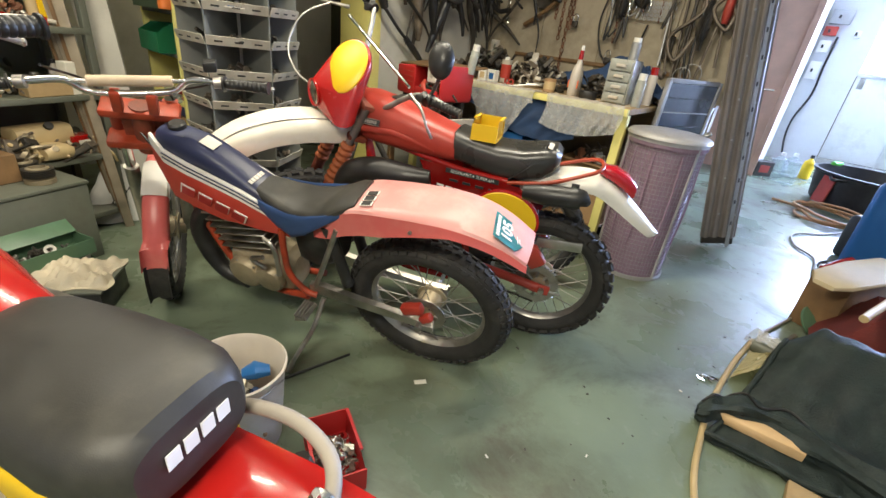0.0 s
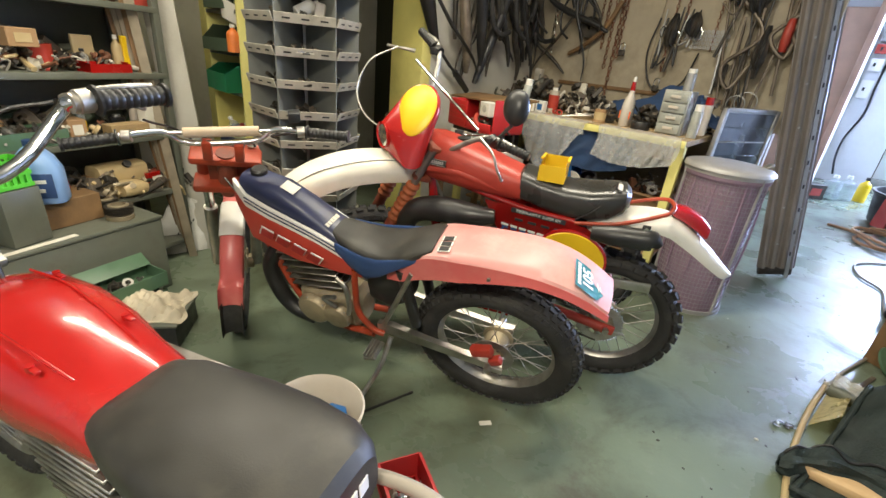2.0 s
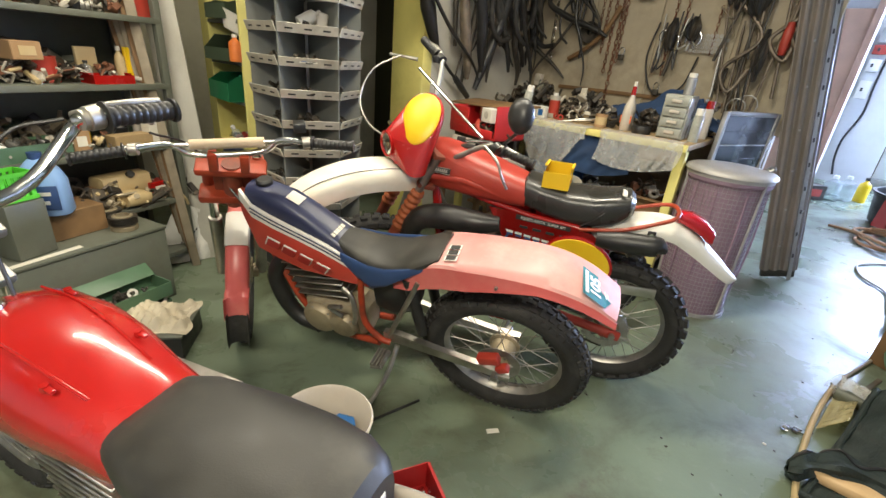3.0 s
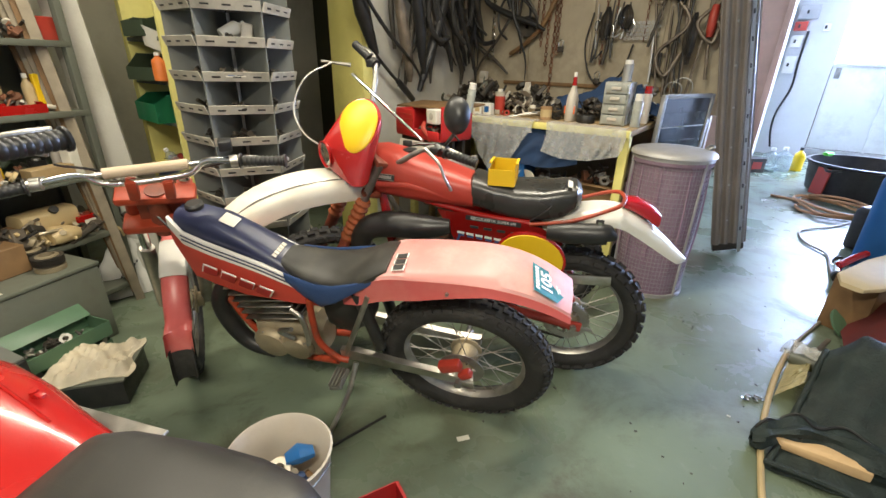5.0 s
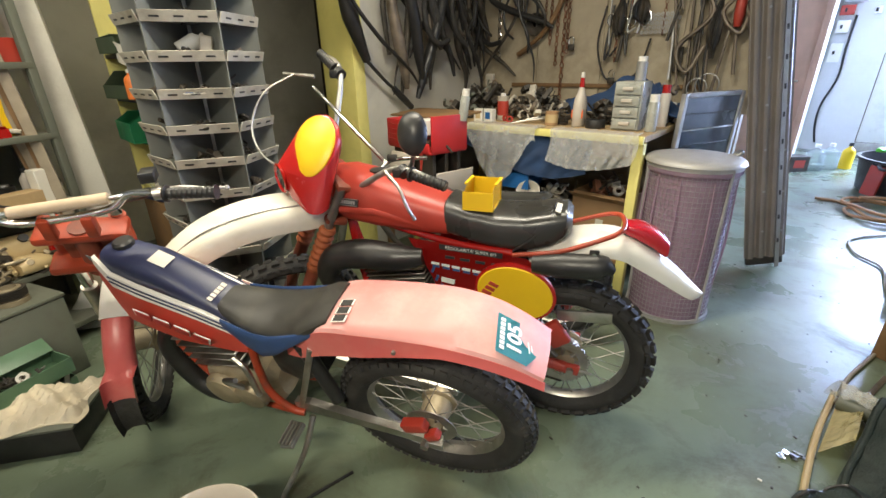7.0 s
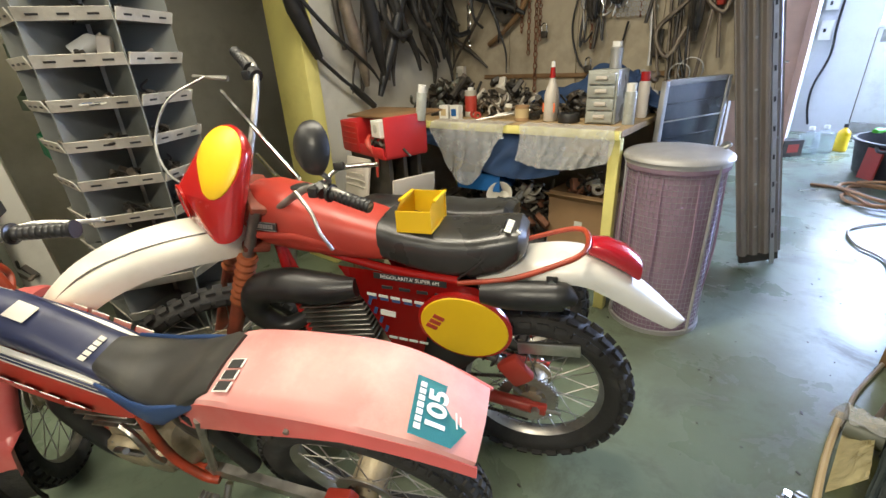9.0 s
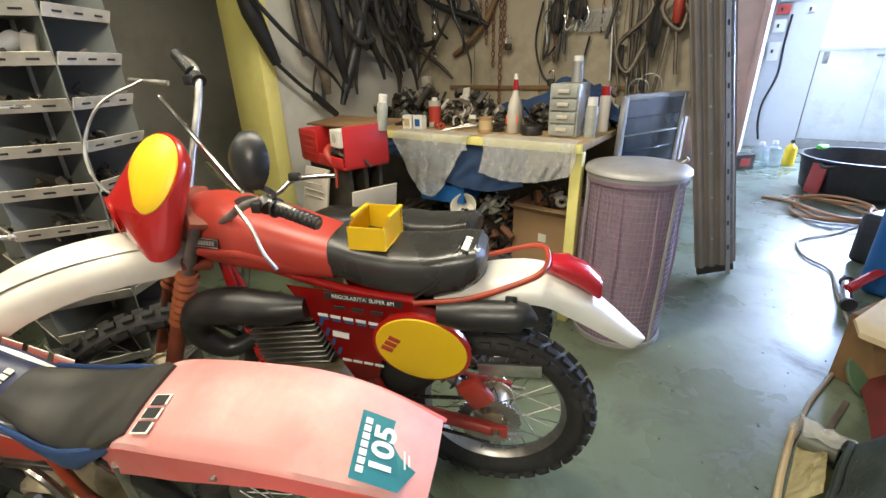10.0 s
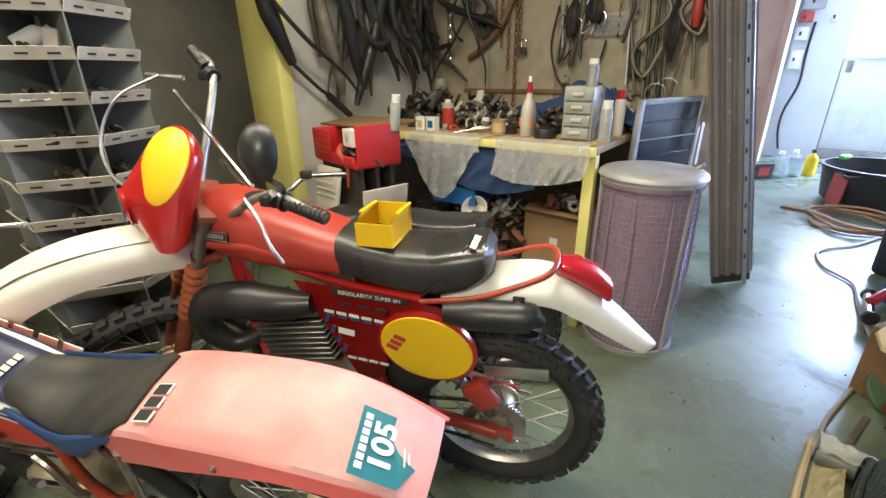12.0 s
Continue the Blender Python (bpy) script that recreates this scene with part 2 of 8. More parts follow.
M_white_print = mat("white_print", (0.78, 0.77, 0.72), 0.45, 0, 0.05, 8, 0.0)
M_red_print = mat("red_print", (0.45, 0.03, 0.025), 0.45, 0, 0.05, 8, 0.0)
M_tan = mat("tan_plastic", (0.50, 0.38, 0.20), 0.45, 0, 0.12, 6, 0.04)
M_hose = mat("grey_tan_hose", (0.30, 0.26, 0.20), 0.55, 0, 0.1, 9, 0.05)
M_red_cloth = mat("dark_red_cloth", (0.14, 0.022, 0.018), 0.85, 0, 0.2, 9, 0.2, 100)


# ---- mesh helpers ----
def part(name, bm, material, parent=None, label="", smooth=True, m=None):
    if m is not None:
        bmesh.ops.transform(bm, matrix=m, verts=bm.verts)
    bmesh.ops.recalc_face_normals(bm, faces=bm.faces)
    me = bpy.data.meshes.new(name)
    bm.to_mesh(me)
    bm.free()
    me.materials.append(material)
    if smooth:
        me.polygons.foreach_set("use_smooth", [True] * len(me.polygons))
        me.set_sharp_from_angle(angle=radians(38))
    ob = new(name, me)
    if parent is not None:
        ob.parent = parent
    if label:
        ob["label"] = label
    return ob


def thing(name, label, category, group="", kind="", m=None):
    ob = new(name)
    ob.empty_display_size = 0.1
    if m is not None:
        ob.matrix_world = m
    return tagged(ob, label, category, group, kind)


def single(name, bm, material, label, category, group="", kind="", m=None, smooth=True):
    ob = part(name, bm, material, None, "", smooth)
    if m is not None:
        ob.matrix_world = m
    return tagged(ob, label, category, group, kind)


def box(bm, size, m=None, bevel=0.0, seg=2):
    r = bmesh.ops.create_cube(bm, size=1.0, matrix=(m or Matrix()) @ Matrix.Diagonal((*size, 1)))
    if bevel:
        es = list({e for v in r["verts"] for e in v.link_edges})
        bmesh.ops.bevel(bm, geom=es, offset=bevel, segments=seg, affect="EDGES", profile=0.5)
    return bm


def B(size, loc=(0, 0, 0), rot=(0, 0, 0), bevel=0.0, seg=2):
    return box(bmesh.new(), size, pose(*loc, *rot), bevel, seg)


def ring_loft(bm, rings, closed=True, caps=True):
    vs = [[bm.verts.new(p) for p in r] for r in rings]
    n = len(rings[0])
    for a, b in zip(vs, vs[1:]):
        for i in range(n if closed else n - 1):
            j = (i + 1) % n
            bm.faces.new((a[i], a[j], b[j], b[i]))
    if caps and closed:
        bm.faces.new(vs[0][::-1])
        bm.faces.new(vs[-1])
    return bm


def cyl(bm, p0, p1, r0, r1=None, n=12):
    p0, p1 = Vector(p0), Vector(p1)
    r1 = r0 if r1 is None else r1
    d = (p1 - p0).normalized()
    a = d.orthogonal().normalized()
    b = d.cross(a)
    ring = lambda p, r: [p + r * (math.cos(k * 2 * math.pi / n) * a + math.sin(k * 2 * math.pi / n) * b) for k in range(n)]
    return ring_loft(bm, [ring(p0, r0), ring(p1, r1)])


def C(p0, p1, r0, r1=None, n=12):
    return cyl(bmesh.new(), p0, p1, r0, r1, n)


def smooth_path(pts, per=6):
    """Points along a Catmull-Rom curve through pts."""
    P = [Vector(p) for p in pts]
    P = [2 * P[0] - P[1]] + P + [2 * P[-1] - P[-2]]
    out = []
    for i in range(1, len(P) - 2):
        for k in range(per):
            t = k / per
            a, b, c, d = P[i - 1], P[i], P[i + 1], P[i + 2]
            out.append(0.5 * ((2 * b) + (c - a) * t + (2 * a - 5 * b + 4 * c - d) * t * t + (3 * b - a - 3 * c + d) * t ** 3))
    out.append(P[-2])
    return out


def tube(bm, pts, r, n=10, per=6, smooth=True):
    """A round tube along a curve; r is one radius or one for each given point."""
    q = smooth_path(pts, per) if smooth and len(pts) > 2 else [Vector(p) for p in pts]
    m = len(q)
    rs = [r] * m if not hasattr(r, "__len__") else [float(np.interp(i / (m - 1) * (len(r) - 1), range(len(r)), r)) for i in range(m)]
    rings, a = [], None
    for i in range(m):
        d = (q[min(i + 1, m - 1)] - q[max(i - 1, 0)]).normalized()
        a = d.orthogonal().normalized() if a is None else (a - d * a.dot(d)).normalized()
        b = d.cross(a)
        rings.append([q[i] + rs[i] * (math.cos(k * 2 * math.pi / n) * a + math.sin(k * 2 * math.pi / n) * b) for k in range(n)])
    return ring_loft(bm, rings)


def T(pts, r, n=10, per=6, smooth=True):
    return tube(bmesh.new(), pts, r, n, per, smooth)


def lathe(bm, prof, n=32, m=None, close=False):
    """Turn a profile of (radius, height) round z."""
    m = m or Matrix()
    rings = [[m @ Vector((r * math.cos(k * 2 * math.pi / n), r * math.sin(k * 2 * math.pi / n), z)) for k in range(n)] for r, z in prof]
    if close:
        rings.append(rings[0])
        vs = [[bm.verts.new(p) for p in r] for r in rings[:-1]]
        vs.append(vs[0])
        for a, b in zip(vs, vs[1:]):
            for i in range(n):
                j = (i + 1) % n
                bm.faces.new((a[i], a[j], b[j], b[i]))
        return bm
    return ring_loft(bm, rings)


def LA(prof, n=32, m=None, close=False):
    return lathe(bmesh.new(), prof, n, m, close)


def hull(secs, n=20, power=2.6):
    """Lofted body along x: each section (x, z_mid, half_width, half_height[, y_mid])."""
    rings = []
    for s in secs:
        x, zc, w, h = s[:4]
        yc = s[4] if len(s) > 4 else 0.0
        ring = []
        for k in range(n):
            a = 2 * math.pi * k / n
            c, sn = math.cos(a), math.sin(a)
            ring.append(Vector((x, yc + w * math.copysign(abs(c) ** (2 / power), c), zc + h * math.copysign(abs(sn) ** (2 / power), sn))))
        rings.append(ring)
    return ring_loft(bmesh.new(), rings)


def sheet(path, prof, th=0.004, per=4):
    """A bent panel: path of (x, z[, width factor]) stations, prof of (y, drop) across it, with thickness."""
    st = smooth_path([(p[0], p[2] if len(p) > 2 else 1.0, p[1]) for p in path], per)
    top, bot = [], []
    for i, p in enumerate(st):
        d = st[min(i + 1, len(st) - 1)] - st[max(i - 1, 0)]
        nrm = Vector((-d.z, 0, d.x)).normalized()
        if nrm.z < 0 and abs(d.x) > abs(d.z) * 0.3:
            nrm = -nrm
        o = Vector((p.x, 0, p.z))
        row = [o + Vector((0, y * p.y, 0)) - nrm * dr * min(1.0, 0.25 + 0.85 * p.y) for y, dr in prof]
        top.append(row)
        bot.append([q - nrm * th for q in row])
    rings = [t + b[::-1] for t, b in zip(top, bot)]
    return ring_loft(bmesh.new(), rings)


def grid_sheet(f, nu, nv, th=0.003):
    """A surface f(s, t) over the unit square, given thickness downwards along its normals."""
    bm = bmesh.new()
    vs = [[bm.verts.new(f(i / nu, j / nv)) for j in range(nv + 1)] for i in range(nu + 1)]
    for i in range(nu):
        for j in range(nv):
            bm.faces.new((vs[i][j], vs[i + 1][j], vs[i + 1][j + 1], vs[i][j + 1]))
    bmesh.ops.recalc_face_normals(bm, faces=bm.faces)
    bmesh.ops.solidify(bm, geom=bm.faces[:], thickness=th)
    return bm


def words(name, text, size, m, material, parent, depth=0.0006, shear=0.0, stretch=1.0, bold=0.0):
    """Lettering as a mesh, centred at m, facing m's z."""
    cu = bpy.data.curves.new(name, "FONT")
    cu.body, cu.size, cu.align_x, cu.align_y, cu.extrude, cu.shear = text, size, "CENTER", "CENTER", depth, shear
    cu.offset = bold
    tmp = bpy.data.objects.new(name, cu)
    scene.collection.objects.link(tmp)
    dg = bpy.context.evaluated_depsgraph_get()
    me = bpy.data.meshes.new_from_object(tmp.evaluated_get(dg))
    bpy.data.objects.remove(tmp)
    me.transform(m @ Matrix.Diagonal((stretch, 1, 1, 1)))
    me.materials.clear()
    me.materials.append(material)
    ob = new(name, me)
    if parent is not None:
        ob.parent = parent
    return ob



def blocks(n, width, height, m, material, parent, slant=0.2, depth=0.0012):
    """A maker's mark as a row of plain slanted bars, centred at m, facing m's z."""
    w = width / n
    for k in range(n):
        x0 = -width / 2 + k * w + w * 0.12
        x1 = x0 + w * 0.76
        b = bmesh.new()
        ring_loft(b, [[m @ Vector((x + slant * y, y, z)) for x, y in ((x0, -height / 2), (x1, -height / 2), (x1, height / 2), (x0, height / 2))] for z in (-depth, depth)])
        part("mark_bar", b, material, parent, smooth=False)


def plane_m(o, x, y):
    """A pose at o whose x runs along x and whose y leans to y."""
    x = Vector(x).normalized()
    z = x.cross(Vector(y)).normalized()
    y = z.cross(x)
    return Matrix((( x.x, y.x, z.x, o[0]), (x.y, y.y, z.y, o[1]), (x.z, y.z, z.z, o[2]), (0, 0, 0, 1)))


def bike_pose(x, y, heading, lean):
    h, l = radians(heading), radians(lean)
    f = Vector((-math.cos(h), -math.sin(h), 0))
    s = Vector((math.sin(h), -math.cos(h), 0))
    k = Vector((0, 0, 1))
    le, up = s * math.cos(l) - k * math.sin(l), k * math.cos(l) + s * math.sin(l)
    return Matrix(((f.x, le.x, up.x, x), (f.y, le.y, up.y, y), (f.z, le.z, up.z, 0), (0, 0, 0, 1)))


def steer_m(head, rake, angle):
    ax = Vector((-math.sin(radians(rake)), 0, math.cos(radians(rake))))
    return Matrix.Translation(head) @ Matrix.Rotation(radians(angle), 4, ax) @ Matrix.Translation([-c for c in head])

# ---- structure ----
def wall(name, u0, v0, u1, v1, z0, z1, th, material, label):
    """A wall along a line in the room's own directions, its thickness to the line's left."""
    a, b = R(u0, v0), R(u1, v1)
    d = b - a
    m = plane_m(a, d, Vector((-d.y, d.x, 0)))
    return single(name, B((d.length, th, z1 - z0), (d.length / 2, th / 2, (z0 + z1) / 2)), material, label, "wall", kind="structure", m=m, smooth=False)


H = 2.85
WALL_V = 4.25
single("floor", grid_sheet(lambda s, t: R(-4.2 + 9.2 * s, -3.0 + 13.4 * t, 0), 4, 4, 0.1), M_floor, "green-grey painted workshop floor with oil stains", "floor", kind="structure", smooth=False)
single("ceiling", B((9.2, 13.4, 0.12), (0.4, 3.7, H + 0.06)), M_ceiling, "plain off-white workshop ceiling", "ceiling", kind="structure", m=ROOM, smooth=False)
wall("wall_bench", -2.5, WALL_V, -0.38, WALL_V, 0, H, 0.12, M_cream, "cream-panelled wall behind the workbench hung with tools")
wall("wall_alcove", -2.5, 2.82, -2.5, WALL_V + 0.12, 0, H, 0.12, M_white_wall, "dusty white side wall of the bench alcove")
# back of the niche, dark by its painted-in shade
wall("wall_niche", -4.2, 3.7, -2.62, 3.7, 0, H, 0.12, M_niche_shade, "wall at the back of the niche, its shade painted near-black olive")
wall("wall_side", -1.05, WALL_V + 0.13, -1.05, 7.9, 0, H, 0.12, M_far_wall, "pale side wall of the passage to the gate")
wall("wall_door", -1.17, 7.9, -0.12, 7.9, 0, H, 0.12, M_far_wall, "pale wall with the wooden door")
wall("wall_return", -0.12, 8.02, -0.12, 10.2, 0, H, 0.12, M_far_wall, "pale return wall beside the gate")
wall("wall_rear", 5.0, -3.0, -4.2, -3.0, 0, H, 0.12, M_white_wall, "plain white wall behind")
wall("wall_right", 4.95, 10.2, 4.95, -3.0, 0, H, 0.12, M_far_wall, "plain pale wall")
wall("wall_left", -4.2, -3.0, -4.2, 3.82, 0, H, 0.12, M_white_wall, "dusty white wall behind the shelves")
wall("wall_yellow", -4.2, 1.85, -2.80, 1.85, 0, H, 0.10, M_yellow_wall, "faded yellow wall behind small shelves")
# far gate wall with its window opening
GV = 10.05
wall("wall_gate_post", -0.12, GV, 0.56, GV, 0, H, 0.14, M_far_wall, "white wall strip with switch boxes beside the gate")
wall("wall_gate_top", 0.56, GV, 4.95, GV, 2.62, H, 0.14, M_far_wall, "white lintel above the gate window")
single("trim_yellow_post", B((0.34, 0.10, H), (-2.655, 2.765, H / 2), bevel=0.006), M_yellow_wall, "worn yellow painted post at the alcove corner", "post", kind="structure", m=ROOM)

# cream panels on the bench wall, each with its own edges
panel_wall = bpy.data.objects["wall_bench"]
panel_mesh = B((0.545, 0.012, 1.14), bevel=0.003, seg=1)
p0 = part("panel", panel_mesh, M_cream, panel_wall)
p0.matrix_parent_inverse = panel_wall.matrix_world.inverted()
p0.matrix_world = ROOM @ pose(-2.2, WALL_V - 0.008, 1.6)
for k in range(1, 4):
    q = p0.copy()
    scene.collection.objects.link(q)
    q.matrix_world = ROOM @ pose(-2.2 + 0.555 * k, WALL_V - 0.008, 1.6 + 0.004 * (k % 2))

# gate: leaves with frames, window band above
gate = thing("gate_1", "white painted steel gate with glazed band above", "gate", kind="structure", m=ROOM)
gu = [0.56, 1.32, 2.08, 2.84, 3.60, 4.36]
for i, (a, b) in enumerate(zip(gu, gu[1:])):
    part("gate_panel", B((b - a - 0.03, 0.03, 1.28), ((a + b) / 2, GV + 0.06, 0.80), bevel=0.004), M_gate, gate)
    part("gate_stile", B((0.035, 0.05, 1.30), (b, GV + 0.05, 0.80), bevel=0.004), M_steel if i % 2 else M_gate, gate)
part("gate_rail", B((3.9, 0.06, 0.05), (2.5, GV + 0.05, 1.465), bevel=0.004), M_gate, gate)
part("kick_board", B((4.4, 0.05, 0.15), (2.76, GV + 0.05, 0.077), bevel=0.004), M_zinc, gate)
for a, b in zip(gu, gu[1:]):
    part("pane", B((b - a - 0.04, 0.008, 1.12), ((a + b) / 2, GV + 0.07, 2.05)), M_daylight, gate)
for b in gu:
    part("window_bar", B((0.04, 0.05, 1.13), (b, GV + 0.055, 2.055), bevel=0.004), M_gate, gate)
part("hinge_plate", B((0.07, 0.012, 0.16), (0.66, GV + 0.035, 1.34), bevel=0.004), M_steel, gate)
part("latch", B((0.16, 0.012, 0.03), (1.30, GV + 0.035, 1.36), bevel=0.004), M_steel, gate)

# fluorescent fixtures
for k, (tu, tv, tw) in enumerate(TUBES):
    fx = thing("ceiling_light", "long lit fluorescent tube fixture under the ceiling", "lamp", group="ceiling tube lights", m=ROOM @ pose(tu, tv, 0, 0, 0, 60))
    part("housing", B((1.3, 0.12, 0.06), (0, 0, H - 0.03), bevel=0.008), M_white, fx)
    part("tube", C((-0.6, 0, 2.75), (0.6, 0, 2.75), 0.013), M_tube, fx)


# ---- wheels ----
def wheel(parent, name, m, Rt, tw, rim_r, knobs, label, disc=0.0, rim_mat=None, knob_h=0.012, rows=(-0.62, 0, 0.62), sprocket=0.0):
    """A spoked wheel about the local y axis at m: tyre with blocks, rim, hub, spokes."""
    turn = m @ Matrix.Rotation(radians(90), 4, "X")
    Rc = Rt - knob_h
    h = Rc - rim_r
    prof = []
    for k in range(15):
        a = radians(-128 + 256 * k / 14)
        prof.append((rim_r + h * 0.46 + h * 0.54 * math.cos(a), tw / 2 * math.sin(a) * (1.0 if abs(math.sin(a)) < 0.99 else 1.0)))
    prof += [(rim_r - 0.004, tw * 0.26), (rim_r - 0.004, -tw * 0.26)]
    tyre = part(name, LA(prof, 56, turn, close=True), M_rubber, parent, label)
    kb = bmesh.new()
    for i in range(knobs):
        for j, r in enumerate(rows):
            a = 2 * math.pi * (i + 0.5 * (j % 2)) / knobs
            ang = r * 1.15
            cr = rim_r + h * 0.46 + (h * 0.54 + knob_h * 0.35) * math.cos(ang)
            cy = (tw / 2 + knob_h * 0.3) * math.sin(ang)
            mm = m @ Matrix.Rotation(a, 4, "Y") @ pose(0, cy, cr) @ Matrix.Rotation(-ang, 4, "X")
            ln = 2 * math.pi * Rt / knobs * 0.58
            box(kb, (ln, tw * (0.23 if r else 0.27) * 3.0 / len(rows), knob_h), mm)
    part("tread_block", kb, M_rubber, tyre, "knobbly tread blocks", smooth=False)
    w = tw * 0.27
    part("rim", LA([(rim_r, w), (rim_r + 0.012, w), (rim_r + 0.012, w - 0.004), (rim_r - 0.006, w * 0.5), (rim_r - 0.012, 0), (rim_r - 0.006, -w * 0.5), (rim_r + 0.012, -w + 0.004), (rim_r + 0.012, -w), (rim_r, -w), (rim_r - 0.014, -w * 0.55), (rim_r - 0.020, 0), (rim_r - 0.014, w * 0.55)], 56, turn, close=True), rim_mat or M_alu, tyre)
    hub = part("hub", LA([(0.012, 0.075), (0.034, 0.07), (0.034, 0.045), (0.062, 0.043), (0.062, 0.036), (0.05, 0.03), (0.05, -0.03), (0.062, -0.036), (0.062, -0.043), (0.034, -0.045), (0.034, -0.07), (0.012, -0.075)], 24, turn), M_cast, tyre)
    sp = bmesh.new()
    for i in range(32):
        a = 2 * math.pi * i / 32
        side = 0.038 if i % 2 else -0.038
        b = a + (0.55 if (i // 2) % 2 else -0.55)
        cyl(sp, m @ Vector((0.058 * math.cos(b), side, 0.058 * math.sin(b))), m @ Vector(((rim_r - 0.015) * math.cos(a), side * 0.15, (rim_r - 0.015) * math.sin(a))), 0.0018, n=5)
    part("spokes", sp, M_steel, tyre)
    if sprocket:
        s = bmesh.new()
        lathe(s, [(sprocket - 0.03, 0.058), (sprocket, 0.058), (sprocket, 0.054), (sprocket - 0.03, 0.054)], 44, turn, close=True)
        for i in range(10):
            a = 2 * math.pi * i / 10
            cyl(s, m @ Vector((0.04 * math.cos(a), -0.056, 0.04 * math.sin(a))), m @ Vector(((sprocket - 0.02) * math.cos(a), -0.056, (sprocket - 0.02) * math.sin(a))), 0.007, n=6)
        for i in range(44):
            a = 2 * math.pi * i / 44
            box(s, (0.007, 0.004, 0.008), m @ Matrix.Rotation(a, 4, "Y") @ pose(0, -0.056, sprocket + 0.003))
        part("sprocket", s, M_steel, tyre, smooth=False)
    if disc:
        s = bmesh.new()
        lathe(s, [(disc - 0.035, -0.050), (disc, -0.050), (disc, -0.054), (disc - 0.035, -0.054)], 40, turn, close=True)
        for i in range(6):
            a = 2 * math.pi * i / 6
            cyl(s, m @ Vector((0.04 * math.cos(a), 0.052, 0.04 * math.sin(a))), m @ Vector(((disc - 0.03) * math.cos(a), 0.052, (disc - 0.03) * math.sin(a))), 0.006, n=6)
        part("brake_disc", s, M_steel, tyre)
    return tyre


def grip_bar(bm_pts, r=0.011):
    return T(bm_pts, r, 10, 5)


def handlebar(parent, m, width=0.80, rise=0.10, sweep=0.06, bend=(0.42, 0.85), cross=True, left_grip=True, right_grip=True, bar_mat=None, cross_mat=None, cross_r=0.007):
    """Bars round the clamp at the origin of m (x forward, y left, z up): tube, brace, grips, levers."""
    w = width / 2
    pts = [(-sweep, w, rise * 0.95), (-sweep * 0.4, w * 0.62, rise), (0, w * bend[0], rise * bend[1]), (0.005, 0.10, 0.0), (0.005, -0.10, 0.0), (0, -w * bend[0], rise * bend[1]), (-sweep * 0.4, -w * 0.62, rise), (-sweep, -w, rise * 0.95)]
    bar = part("handlebar", T(pts, 0.011, 10, 5), bar_mat or M_chrome, parent, m=m)
    if cross:
        part("crossbar", C((0, w * 0.42, rise * 0.8), (0, -w * 0.42, rise * 0.8), cross_r), cross_mat or M_chrome, bar, m=m)
    for s, on in ((1, left_grip), (-1, right_grip)):
        if on:
            p1, p0 = Vector((-sweep - 0.004, s * (w + 0.004), rise * 0.95)), Vector((-sweep * 0.62, s * w * 0.70, rise * 0.985))
            g = bmesh.new()
            gq = [p0.lerp(p1, -0.04), p0] + [p0.lerp(p1, (k + 0.5) / 28) for k in range(28)] + [p1, p1.lerp(p0, -0.05)]
            tube(g, gq, [0.025, 0.025] + [0.0172 if k % 3 else 0.0155 for k in range(28)] + [0.021, 0.021], 14, smooth=False)
            part("grip", g, M_black, bar, "black rubber grip", m=m)
        c = Vector((-sweep * 0.5, s * w * 0.64, rise))
        lv = bmesh.new()
        cyl(lv, c + Vector((0, -0.012, 0)), c + Vector((0, 0.012, 0)), 0.019, n=12)
        box(lv, (0.035, 0.03, 0.018), pose(*(c + Vector((0.022, 0, 0)))), 0.004)
        part("lever_clamp", lv, M_alu, bar, m=m)
        a = c + Vector((0.035, 0, -0.004))
        part("lever", T([a, a + Vector((0.022, s * 0.05, -0.008)), a + Vector((0.014, s * 0.11, -0.018)), a + Vector((0.03, s * 0.165, -0.034))], [0.007, 0.006, 0.0055, 0.006], 8), M_alu, bar, m=m)
        part("lever_ball", LA([(0.001, -0.008), (0.006, -0.006), (0.0085, 0), (0.006, 0.006), (0.001, 0.008)], 10, pose(*(a + Vector((0.03, s * 0.168, -0.034))))), M_alu, bar, m=m)
    return bar


